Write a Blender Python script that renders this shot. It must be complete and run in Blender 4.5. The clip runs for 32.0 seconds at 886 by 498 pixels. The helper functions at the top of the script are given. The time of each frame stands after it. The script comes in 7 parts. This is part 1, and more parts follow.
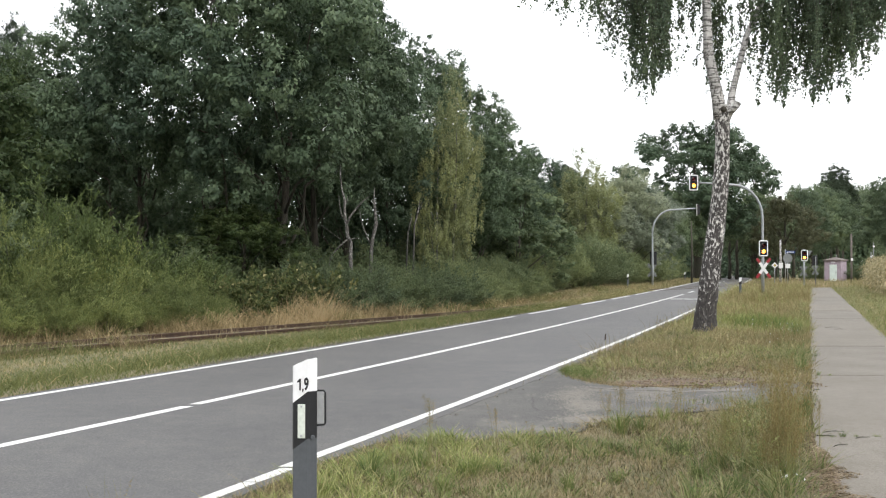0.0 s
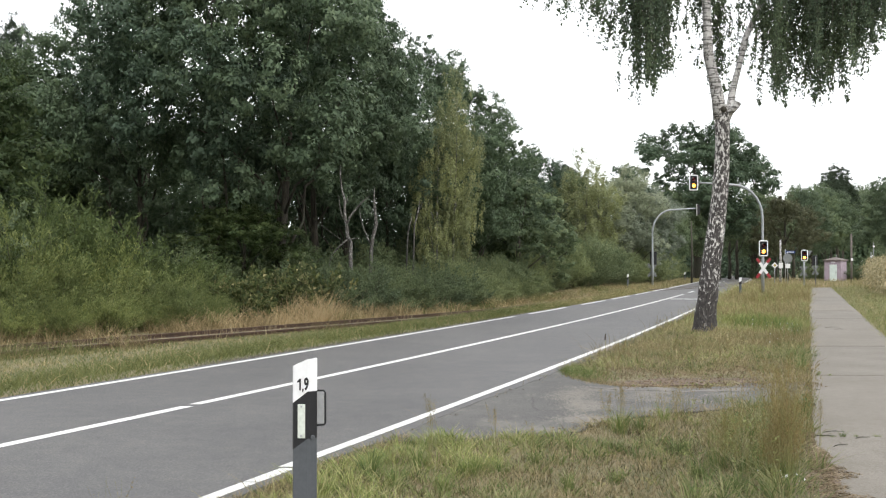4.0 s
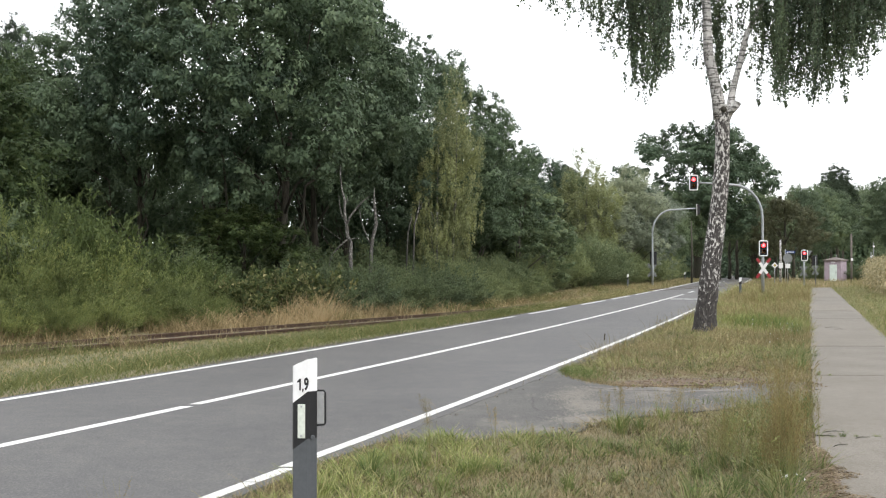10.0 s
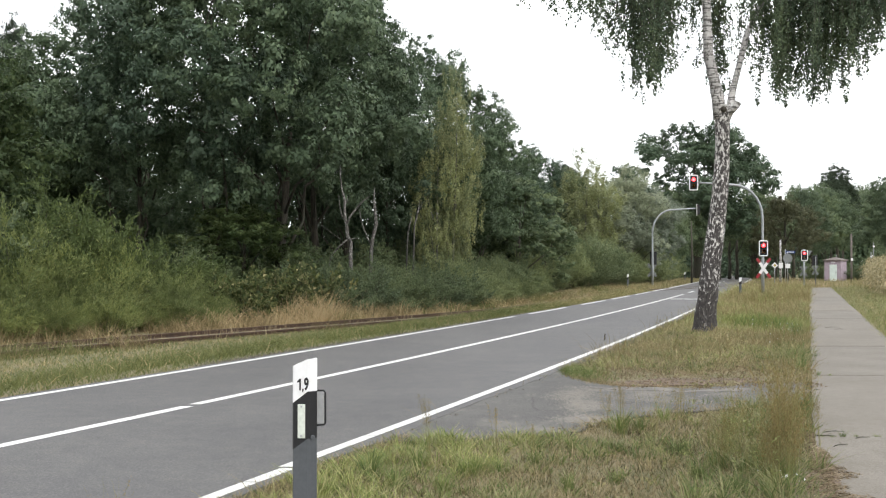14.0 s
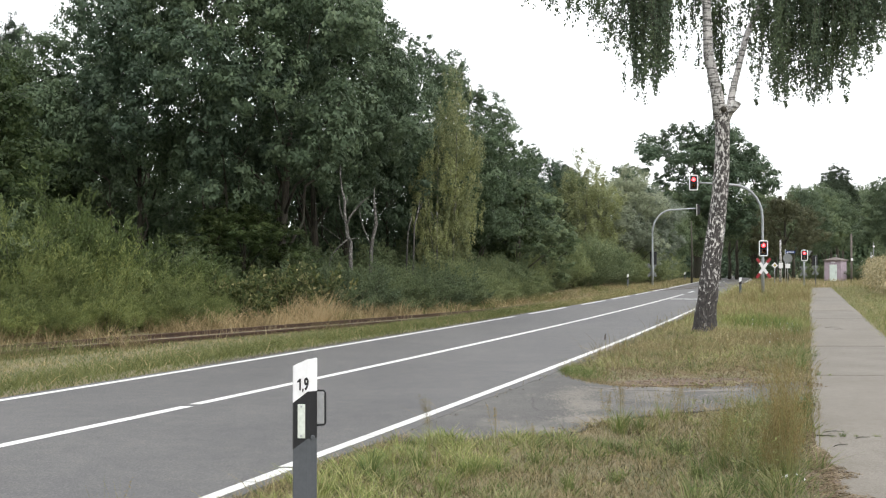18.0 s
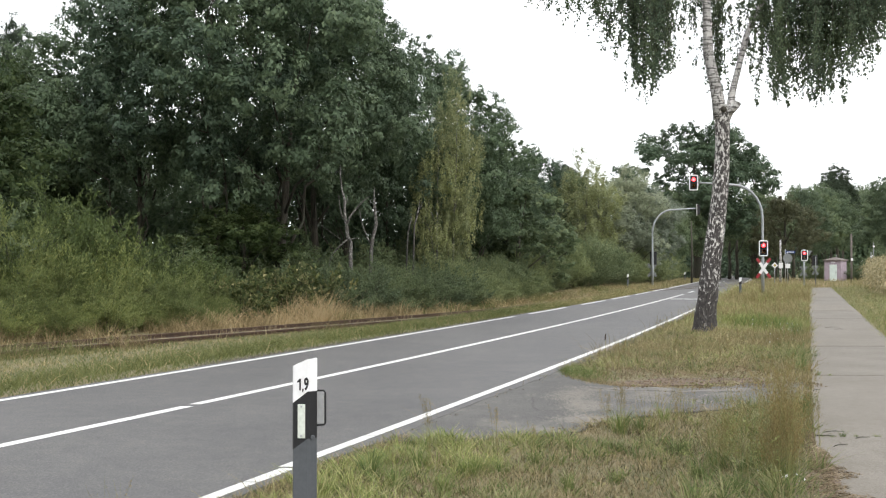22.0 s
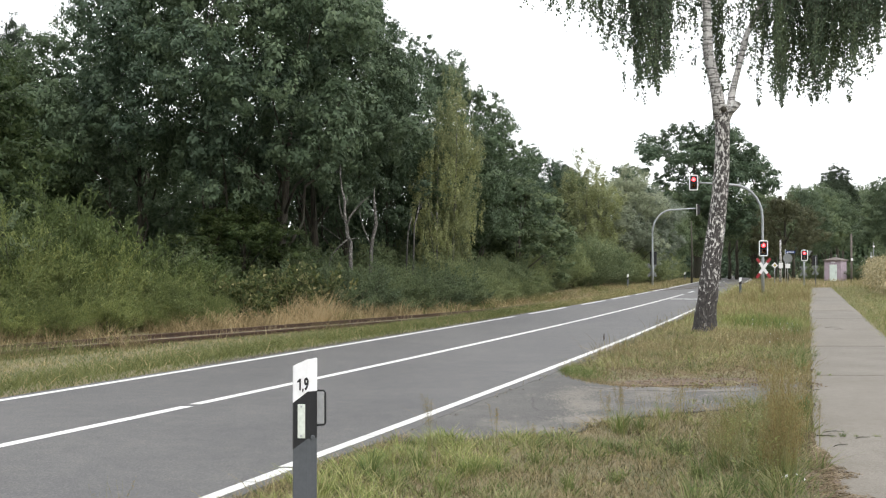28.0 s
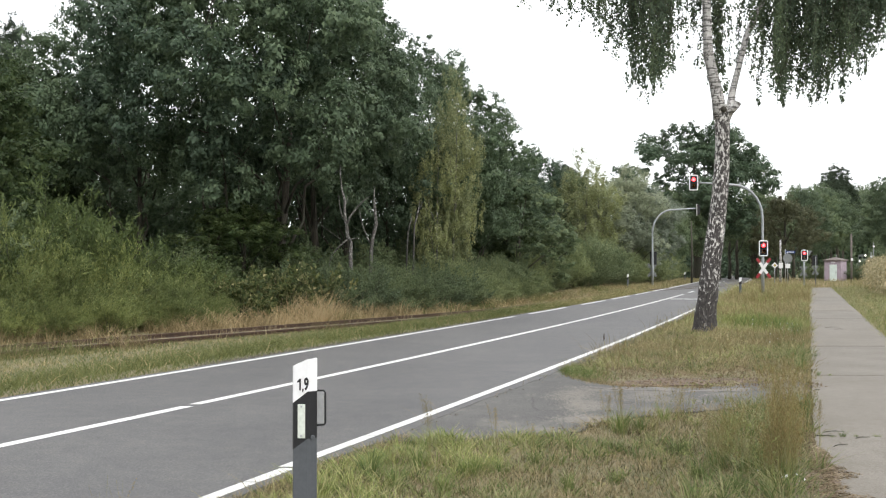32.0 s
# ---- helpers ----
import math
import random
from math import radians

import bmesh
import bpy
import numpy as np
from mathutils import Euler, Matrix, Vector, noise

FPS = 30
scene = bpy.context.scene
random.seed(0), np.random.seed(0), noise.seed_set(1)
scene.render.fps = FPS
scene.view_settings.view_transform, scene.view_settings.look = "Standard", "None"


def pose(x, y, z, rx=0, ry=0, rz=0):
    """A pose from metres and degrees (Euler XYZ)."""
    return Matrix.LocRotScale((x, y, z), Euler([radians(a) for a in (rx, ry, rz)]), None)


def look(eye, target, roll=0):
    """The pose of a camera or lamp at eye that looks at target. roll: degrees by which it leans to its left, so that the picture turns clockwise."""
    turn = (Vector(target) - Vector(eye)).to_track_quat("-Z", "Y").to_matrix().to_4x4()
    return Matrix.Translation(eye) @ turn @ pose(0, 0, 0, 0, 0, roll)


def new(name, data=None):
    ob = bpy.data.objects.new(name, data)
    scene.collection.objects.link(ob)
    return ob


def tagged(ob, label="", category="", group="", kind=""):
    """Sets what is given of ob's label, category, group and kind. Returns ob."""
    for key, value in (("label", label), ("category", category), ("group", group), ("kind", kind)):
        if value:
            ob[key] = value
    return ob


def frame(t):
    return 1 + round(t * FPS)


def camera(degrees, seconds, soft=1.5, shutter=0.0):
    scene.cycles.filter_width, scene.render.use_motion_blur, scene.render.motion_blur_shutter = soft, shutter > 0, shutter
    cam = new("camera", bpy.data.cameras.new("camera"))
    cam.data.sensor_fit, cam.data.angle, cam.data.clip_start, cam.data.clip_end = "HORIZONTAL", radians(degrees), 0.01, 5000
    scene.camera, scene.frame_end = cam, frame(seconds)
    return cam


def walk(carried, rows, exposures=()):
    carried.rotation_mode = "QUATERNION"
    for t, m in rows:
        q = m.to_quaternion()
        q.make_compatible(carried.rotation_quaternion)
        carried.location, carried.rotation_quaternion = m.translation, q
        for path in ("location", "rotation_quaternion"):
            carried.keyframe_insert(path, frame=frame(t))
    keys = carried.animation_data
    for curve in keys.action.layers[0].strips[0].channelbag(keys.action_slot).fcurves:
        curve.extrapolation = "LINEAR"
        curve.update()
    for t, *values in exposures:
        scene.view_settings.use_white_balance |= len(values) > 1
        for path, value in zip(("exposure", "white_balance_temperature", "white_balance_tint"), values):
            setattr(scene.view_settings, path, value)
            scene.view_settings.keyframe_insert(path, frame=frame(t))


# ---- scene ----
EYE = (0.0, 0.0, 1.6)
cam = camera(45.94, 32.0, soft=1.2)
VIEW = look(EYE, (0.0, 100.0, 1.6 + 1.676))
walk(cam, [(0.0, VIEW), (32.0, VIEW)])

# ---- light: bright overcast sky ----
world = bpy.data.worlds.new("overcast_sky")
scene.world = world
world.use_nodes = True
wn, wl = world.node_tree.nodes, world.node_tree.links
wn.clear()
sky = wn.new("ShaderNodeTexSky")
sky.sky_type = "NISHITA"
sky.sun_disc = False
sky.sun_elevation, sky.sun_rotation = radians(48), radians(146)
cloud = wn.new("ShaderNodeMix")
cloud.data_type = "RGBA"
cloud.inputs[0].default_value = 0.93
cloud.inputs[7].default_value = (14.9, 15.1, 15.5, 1)
wl.new(sky.outputs[0], cloud.inputs[6])
bg = wn.new("ShaderNodeBackground")
bg.inputs[1].default_value = 0.1
wl.new(cloud.outputs[2], bg.inputs[0])
wo = wn.new("ShaderNodeOutputWorld")
wl.new(bg.outputs[0], wo.inputs[0])

sun = new("sun", bpy.data.lights.new("sun", "SUN"))
sun.data.energy, sun.data.angle, sun.data.color = 1.45, radians(25), (1.0, 0.96, 0.9)
sun.matrix_world = look((0, 0, 50), (-20, 30, 8))
scene.view_settings.exposure = 0.35


# ---- small mesh tools ----
def make_mesh(name, verts, faces, mat=None, smooth=False):
    """A mesh out of an array of vertices and a list of index arrays (n x 3, n x 4 or single rings)."""
    me = bpy.data.meshes.new(name)
    verts = np.asarray(verts, dtype=np.float32)
    loops, starts, count = [], [], 0
    for f in faces:
        f = np.asarray(f, dtype=np.int32)
        if f.ndim == 1:
            f = f[None, :]
        loops.append(f.ravel())
        starts.append(count + np.arange(len(f)) * f.shape[1])
        count += f.size
    loops, starts = np.concatenate(loops), np.concatenate(starts)
    me.vertices.add(len(verts))
    me.vertices.foreach_set("co", verts.ravel())
    me.loops.add(len(loops))
    me.loops.foreach_set("vertex_index", loops.astype(np.int32))
    me.polygons.add(len(starts))
    me.polygons.foreach_set("loop_start", starts.astype(np.int32))
    me.update(calc_edges=True)
    me.validate()
    me.polygons.foreach_set("use_smooth", np.full(len(starts), smooth, dtype=bool))
    if mat:
        me.materials.append(mat)
    return me


class Geo:
    """Gathers tubes, boxes and turned shapes into one mesh."""

    def __init__(self):
        self.v, self.f, self.n = [], [], 0

    def add(self, v, faces):
        v = np.asarray(v, dtype=float).reshape(-1, 3)
        self.v.append(v)
        self.f += [np.asarray(f, dtype=np.int32) + self.n for f in faces]
        self.n += len(v)
        return self

    def tube(self, pts, radii, sides=8, cap=True, wob=0.0, rng=None):
        pts = np.asarray(pts, dtype=float)
        k = len(pts)
        radii = np.broadcast_to(np.asarray(radii, dtype=float), (k,))
        d = np.gradient(pts, axis=0)
        d /= np.linalg.norm(d, axis=1)[:, None] + 1e-9
        ref = np.eye(3)[int(np.argmin(np.abs(d).max(axis=0)))]
        a = np.cross(d, ref)
        a /= np.linalg.norm(a, axis=1)[:, None]
        b = np.cross(d, a)
        t = np.arange(sides) * 2 * np.pi / sides
        r = radii[:, None] * np.ones((k, sides))
        if wob and rng is not None:
            r = r * (1 + wob * rng.normal(size=r.shape))
        v = pts[:, None] + r[..., None] * (np.cos(t)[None, :, None] * a[:, None] + np.sin(t)[None, :, None] * b[:, None])
        i = np.arange(k - 1)[:, None] * sides
        j = np.arange(sides)[None]
        q = np.stack([i + j, i + (j + 1) % sides, i + sides + (j + 1) % sides, i + sides + j], -1).reshape(-1, 4)
        faces = [q]
        if cap:
            faces += [np.arange(sides)[::-1], (k - 1) * sides + np.arange(sides)]
        return self.add(v, faces)

    def box(self, x0, x1, y0, y1, z0, z1, c=0.0):
        """A box with its edges cut off by c."""
        if c <= 0:
            v = [(x, y, z) for z in (z0, z1) for y in (y0, y1) for x in (x0, x1)]
            return self.add(v, [[[0, 2, 3, 1], [4, 5, 7, 6], [0, 1, 5, 4], [2, 6, 7, 3], [0, 4, 6, 2], [1, 3, 7, 5]]])
        bm = bmesh.new()
        bmesh.ops.create_cube(bm, size=1.0)
        for p in bm.verts:
            p.co = Vector((x0 + (p.co.x + 0.5) * (x1 - x0), y0 + (p.co.y + 0.5) * (y1 - y0), z0 + (p.co.z + 0.5) * (z1 - z0)))
        bmesh.ops.bevel(bm, geom=bm.edges[:], offset=c, segments=2, affect="EDGES", profile=0.5)
        bm.verts.index_update()
        v = [p.co[:] for p in bm.verts]
        f = [[p.index for p in q.verts] for q in bm.faces]
        bm.free()
        return self.add(v, f)

    def prism(self, ring, lo, hi, axis=2):
        """A ring of 2D points drawn out between lo and hi along an axis."""
        n = len(ring)
        put = {0: lambda p, h: (h, p[0], p[1]), 1: lambda p, h: (p[0], h, p[1]), 2: lambda p, h: (p[0], p[1], h)}[axis]
        v = [put(p, lo) for p in ring] + [put(p, hi) for p in ring]
        s = [[i, (i + 1) % n, n + (i + 1) % n, n + i] for i in range(n)]
        return self.add(v, [s, list(range(n))[::-1], [n + i for i in range(n)]])

    def mesh(self, name, mat=None, smooth=False):
        return make_mesh(name, np.concatenate(self.v), self.f, mat, smooth)


def part(name, data, parent, mat=None, label="", at=None, smooth=False):
    """One mesh object under a thing or a part."""
    if isinstance(data, Geo):
        data = data.mesh(name, mat, smooth)
    ob = new(name, data)
    ob.parent = parent
    if at is not None:
        ob.matrix_basis = at
    if label:
        tagged(ob, label)
    return ob


def thing(name, label, category, m=None, group="", kind="", data=None):
    ob = new(name, data)
    if m is not None:
        ob.matrix_basis = m
    return tagged(ob, label, category, group, kind)


def nodes_of(name):
    m = bpy.data.materials.new(name)
    m.use_nodes = True
    nt = m.node_tree
    return m, nt.nodes, nt.links, nt.nodes["Principled BSDF"]


def ramp(n, stops, mode="LINEAR"):
    r = n.new("ShaderNodeValToRGB")
    r.color_ramp.interpolation = mode
    e = r.color_ramp.elements
    while len(e) < len(stops):
        e.new(0.5)
    for k, (p, c) in zip(e, stops):
        k.position, k.color = p, (*c, 1) if len(c) == 3 else c
    return r


def tex(n, l, scale, detail=6, rough=0.6, space="Object", stretch=None):
    co = n.new("ShaderNodeTexCoord")
    t = n.new("ShaderNodeTexNoise")
    t.inputs["Scale"].default_value, t.inputs["Detail"].default_value, t.inputs["Roughness"].default_value = scale, detail, rough
    src = co.outputs[space]
    if stretch:
        mp = n.new("ShaderNodeMapping")
        mp.inputs["Scale"].default_value = stretch
        l.new(src, mp.inputs[0])
        src = mp.outputs[0]
    l.new(src, t.inputs["Vector"])
    return t


def mix(n, l, fac, a, b, mode="MIX"):
    m = n.new("ShaderNodeMix")
    m.data_type, m.blend_type = "RGBA", mode
    for sock, val in ((m.inputs[0], fac), (m.inputs[6], a), (m.inputs[7], b)):
        if isinstance(val, (int, float)):
            sock.default_value = val
        elif isinstance(val, tuple):
            sock.default_value = (*val, 1)
        else:
            l.new(val, sock)
    return m.outputs[2]


def bump(n, l, src, p, strength=0.3, dist=0.01):
    b = n.new("ShaderNodeBump")
    b.inputs["Strength"].default_value, b.inputs["Distance"].default_value = strength, dist
    l.new(src, b.inputs["Height"])
    l.new(b.outputs[0], p.inputs["Normal"])


def plain(name, c, rough=0.5, metal=0.0, vary=0.12, scale=6.0, grain=60.0, bumps=0.15, dirt=None):
    """Paint, plastic, metal or wood with soft stains and fine grain."""
    m, n, l, p = nodes_of(name)
    t1, t2 = tex(n, l, scale), tex(n, l, grain, 3)
    dark = tuple(v * (1 - vary * 2) for v in c) if dirt is None else dirt
    r1 = ramp(n, [(0.35, dark), (0.62, c)])
    l.new(t1.outputs[0], r1.inputs[0])
    r2 = ramp(n, [(0.3, (1 - vary,) * 3), (0.7, (1 + vary * 0.5,) * 3)])
    l.new(t2.outputs[0], r2.inputs[0])
    l.new(mix(n, l, 1.0, r1.outputs[0], r2.outputs[0], "MULTIPLY"), p.inputs["Base Color"])
    p.inputs["Roughness"].default_value, p.inputs["Metallic"].default_value = rough, metal
    bump(n, l, t2.outputs[0], p, bumps, 0.002)
    return m


def leafy(name, cols, rough=0.5, through_light=0.45, patch=0.8, spec=0.2, spread=0.6):
    """Leaves: each one takes its own shade, and whole boughs differ."""
    m, n, l, p = nodes_of(name)
    g = n.new("ShaderNodeNewGeometry")
    r = ramp(n, [(i / max(1, len(cols) - 1), c) for i, c in enumerate(cols)])
    t = tex(n, l, patch, 3)
    ad = n.new("ShaderNodeMath")
    ad.operation = "MULTIPLY_ADD"
    l.new(t.outputs[0], ad.inputs[0])
    ad.inputs[1].default_value = 1.2
    off = n.new("ShaderNodeMath")
    off.operation = "MULTIPLY_ADD"
    l.new(g.outputs["Random Per Island"], off.inputs[0])
    off.inputs[1].default_value, off.inputs[2].default_value = spread, 0.2 - spread * 0.5 - 0.3
    l.new(off.outputs[0], ad.inputs[2])
    l.new(ad.outputs[0], r.inputs[0])
    oi = n.new("ShaderNodeObjectInfo")
    r2 = ramp(n, [(0, (0.78, 0.8, 0.83)), (1, (1.2, 1.16, 1.05))])
    l.new(oi.outputs["Random"], r2.inputs[0])
    col = mix(n, l, 1.0, r.outputs[0], r2.outputs[0], "MULTIPLY")
    l.new(col, p.inputs["Base Color"])
    p.inputs["Roughness"].default_value = rough
    p.inputs["Specular IOR Level"].default_value = spec
    tr = n.new("ShaderNodeBsdfTranslucent")
    l.new(col, tr.inputs[0])
    ms = n.new("ShaderNodeMixShader")
    ms.inputs[0].default_value = through_light
    l.new(p.outputs[0], ms.inputs[1])
    l.new(tr.outputs[0], ms.inputs[2])
    l.new(ms.outputs[0], n["Material Output"].inputs[0])
    return m


def m_asphalt():
    m, n, l, p = nodes_of("asphalt")
    grit, blot, streak = tex(n, l, 90, 3, 0.7), tex(n, l, 0.7, 5), tex(n, l, 0.35, 4, 0.6, stretch=(1.0, 0.2, 1))
    a = ramp(n, [(0.3, (0.053, 0.053, 0.053)), (0.5, (0.076, 0.0755, 0.076)), (0.75, (0.12, 0.118, 0.117))])
    l.new(grit.outputs[0], a.inputs[0])
    b = ramp(n, [(0.3, (0.82, 0.82, 0.83)), (0.7, (1.12, 1.11, 1.08))])
    l.new(blot.outputs[0], b.inputs[0])
    c = ramp(n, [(0.35, (0.9, 0.9, 0.9)), (0.65, (1.08, 1.08, 1.08))])
    l.new(streak.outputs[0], c.inputs[0])
    x = mix(n, l, 1.0, mix(n, l, 1.0, a.outputs[0], b.outputs[0], "MULTIPLY"), c.outputs[0], "MULTIPLY")
    mot = tex(n, l, 42, 6, 0.85)
    e = ramp(n, [(0.36, (0.38, 0.38, 0.40)), (0.5, (1, 1, 1)), (0.64, (1.75, 1.71, 1.64))])
    l.new(mot.outputs[0], e.inputs[0])
    x = mix(n, l, 1.0, x, e.outputs[0], "MULTIPLY")
    mid = tex(n, l, 4.5, 5, 0.75)
    g = ramp(n, [(0.33, (0.82, 0.82, 0.84)), (0.5, (1, 1, 1)), (0.67, (1.2, 1.17, 1.11))])
    l.new(mid.outputs[0], g.inputs[0])
    x = mix(n, l, 1.0, x, g.outputs[0], "MULTIPLY")
    l.new(x, p.inputs["Base Color"])
    p.inputs["Roughness"].default_value = 0.66
    bump(n, l, grit.outputs[0], p, 0.25, 0.004)
    return m


def m_apron():
    m, n, l, p = nodes_of("old_asphalt")
    grit, blot, sand = tex(n, l, 70, 3, 0.7), tex(n, l, 1.1, 6, 0.7), tex(n, l, 0.9, 9, 0.74, stretch=(1.2, 0.6, 1))
    a = ramp(n, [(0.3, (0.045, 0.044, 0.042)), (0.7, (0.125, 0.121, 0.114))])
    l.new(grit.outputs[0], a.inputs[0])
    s = ramp(n, [(0.53, (0, 0, 0)), (0.70, (0.7, 0.7, 0.7))])
    l.new(sand.outputs[0], s.inputs[0])
    b = ramp(n, [(0.3, (0.75, 0.75, 0.77)), (0.7, (1.15, 1.14, 1.12))])
    l.new(blot.outputs[0], b.inputs[0])
    x = mix(n, l, 1.0, a.outputs[0], b.outputs[0], "MULTIPLY")
    x = mix(n, l, s.outputs[0], x, (0.22, 0.20, 0.17))
    crack = n.new("ShaderNodeTexVoronoi")
    crack.feature = "DISTANCE_TO_EDGE"
    crack.inputs["Scale"].default_value = 0.9
    bent = n.new("ShaderNodeTexCoord")
    warp = mix(n, l, 0.12, bent.outputs["Object"], blot.outputs["Color"], "ADD")
    l.new(warp, crack.inputs["Vector"])
    cr = ramp(n, [(0.0, (0.6, 0.6, 0.6)), (0.012, (1, 1, 1))])
    l.new(crack.outputs["Distance"], cr.inputs[0])
    x = mix(n, l, 1.0, x, cr.outputs[0], "MULTIPLY")
    l.new(x, p.inputs["Base Color"])
    p.inputs["Roughness"].default_value = 0.85
    bump(n, l, grit.outputs[0], p, 0.6, 0.006)
    return m


def m_concrete():
    m, n, l, p = nodes_of("concrete_path")
    grit, blot, st = tex(n, l, 60, 4, 0.7), tex(n, l, 0.8, 6, 0.65), tex(n, l, 9, 8, 0.8)
    a = ramp(n, [(0.3, (0.102, 0.093, 0.080)), (0.7, (0.20, 0.184, 0.161))])
    l.new(grit.outputs[0], a.inputs[0])
    b = ramp(n, [(0.3, (0.84, 0.82, 0.78)), (0.7, (1.1, 1.1, 1.09))])
    l.new(blot.outputs[0], b.inputs[0])
    c = ramp(n, [(0.3, (0.80, 0.78, 0.75)), (0.48, (1, 1, 1)), (0.7, (1.1, 1.1, 1.1))])
    l.new(st.outputs[0], c.inputs[0])
    oi = n.new("ShaderNodeObjectInfo")
    o = ramp(n, [(0, (0.95, 0.95, 0.95)), (1, (1.06, 1.05, 1.03))])
    l.new(oi.outputs["Random"], o.inputs[0])
    x = mix(n, l, 1.0, mix(n, l, 1.0, a.outputs[0], b.outputs[0], "MULTIPLY"), c.outputs[0], "MULTIPLY")
    x = mix(n, l, 1.0, x, o.outputs[0], "MULTIPLY")
    l.new(x, p.inputs["Base Color"])
    p.inputs["Roughness"].default_value = 0.88
    bump(n, l, grit.outputs[0], p, 0.4, 0.005)
    return m


def m_ground():
    m, n, l, p = nodes_of("verge_soil")
    grit, blot, big = tex(n, l, 40, 6, 0.75), tex(n, l, 1.6, 6, 0.7), tex(n, l, 0.25, 4)
    a = ramp(n, [(0.3, (0.10, 0.085, 0.055)), (0.5, (0.19, 0.165, 0.11)), (0.72, (0.29, 0.255, 0.18))])
    l.new(grit.outputs[0], a.inputs[0])
    b = ramp(n, [(0.35, (0.09, 0.11, 0.04)), (0.5, (0.2, 0.18, 0.1)), (0.65, (0.25, 0.19, 0.12))])
    l.new(blot.outputs[0], b.inputs[0])
    x = mix(n, l, 0.5, a.outputs[0], b.outputs[0])
    c = ramp(n, [(0.35, (0.85, 0.9, 0.8)), (0.65, (1.1, 1.05, 1.0))])
    l.new(big.outputs[0], c.inputs[0])
    l.new(mix(n, l, 1.0, x, c.outputs[0], "MULTIPLY"), p.inputs["Base Color"])
    p.inputs["Roughness"].default_value = 0.95
    bump(n, l, grit.outputs[0], p, 0.8, 0.03)
    return m


def m_marking():
    m, n, l, p = nodes_of("road_paint")
    wear, dirt = tex(n, l, 25, 6, 0.75), tex(n, l, 2.2, 5)
    a = ramp(n, [(0.30, (0.13, 0.13, 0.13)), (0.36, (0.63, 0.63, 0.62))])
    l.new(wear.outputs[0], a.inputs[0])
    b = ramp(n, [(0.3, (0.82, 0.82, 0.8)), (0.6, (1, 1, 1))])
    l.new(dirt.outputs[0], b.inputs[0])
    l.new(mix(n, l, 1.0, a.outputs[0], b.outputs[0], "MULTIPLY"), p.inputs["Base Color"])
    p.inputs["Roughness"].default_value = 0.6
    bump(n, l, wear.outputs[0], p, 0.3, 0.003)
    return m


def m_birch(name, white, black, foot=None):
    """White bark with black scars; the old bark of the foot is split into dark plates, fewer towards the height foot."""
    m, n, l, p = nodes_of(name)
    scar = tex(n, l, 15.0, 7, 0.7, stretch=(1.35, 1.35, 0.68)) if foot else tex(n, l, 15.0, 8, 0.72, stretch=(1.3, 1.3, 0.7))
    fine = tex(n, l, 26, 5, 0.7, stretch=(1.5, 1.5, 0.5))
    band = tex(n, l, 9.0, 4, 0.7, stretch=(0.3, 0.3, 3.2))
    big = tex(n, l, 2.2, 4, 0.6)
    co = n.new("ShaderNodeTexCoord")
    sep = n.new("ShaderNodeSeparateXYZ")
    l.new(co.outputs["Object"], sep.inputs[0])
    mr = n.new("ShaderNodeMapRange")
    l.new(sep.outputs[2], mr.inputs[0])
    mr.inputs[1].default_value, mr.inputs[2].default_value = 0.0, foot or 1.0
    mr.inputs[3].default_value, mr.inputs[4].default_value = (0.085, 0.012) if foot else (-0.06, -0.06)
    ad = n.new("ShaderNodeMath")
    l.new(scar.outputs[0], ad.inputs[0])
    l.new(mr.outputs[0], ad.inputs[1])
    if foot:
        wide = tex(n, l, 3.2, 4, 0.6, stretch=(1.4, 1.4, 1.0))
        sway = n.new("ShaderNodeMath")
        sway.operation = "MULTIPLY_ADD"
        l.new(wide.outputs[0], sway.inputs[0])
        sway.inputs[1].default_value = 0.22
        sway.inputs[2].default_value = -0.105
        both = n.new("ShaderNodeMath")
        l.new(ad.outputs[0], both.inputs[0])
        l.new(sway.outputs[0], both.inputs[1])
        ad = both
        low = n.new("ShaderNodeMapRange")
        l.new(sep.outputs[2], low.inputs[0])
        low.inputs[1].default_value, low.inputs[2].default_value = 0.1, 1.4
        low.inputs[3].default_value, low.inputs[4].default_value = 0.05, 0.0
        more = n.new("ShaderNodeMath")
        l.new(ad.outputs[0], more.inputs[0])
        l.new(low.outputs[0], more.inputs[1])
        ad = more
    k = ramp(n, [(0.475, (0, 0, 0)), (0.525, (1, 1, 1))])
    l.new(ad.outputs[0], k.inputs[0])
    kb = ramp(n, [(0.60, (0, 0, 0)), (0.66, (0.7, 0.7, 0.7))] if foot else [(0.51, (0, 0, 0)), (0.56, (0.9, 0.9, 0.9))])
    l.new(band.outputs[0], kb.inputs[0])
    w = ramp(n, [(0.3, tuple(v * 0.62 for v in white)), (0.65, white)])
    l.new(big.outputs[0], w.inputs[0])
    d = ramp(n, [(0.43, black), (0.68, tuple(v * 5.0 for v in black))])
    l.new(fine.outputs[0], d.inputs[0])
    x = mix(n, l, kb.outputs[0], w.outputs[0], d.outputs[0])
    x = mix(n, l, k.outputs[0], x, d.outputs[0])
    l.new(x, p.inputs["Base Color"])
    p.inputs["Roughness"].default_value = 0.85
    inv = n.new("ShaderNodeMath")
    inv.operation = "SUBTRACT"
    inv.inputs[0].default_value = 1.0
    l.new(ad.outputs[0], inv.inputs[1])
    bump(n, l, inv.outputs[0], p, 0.7, 0.03)
    return m


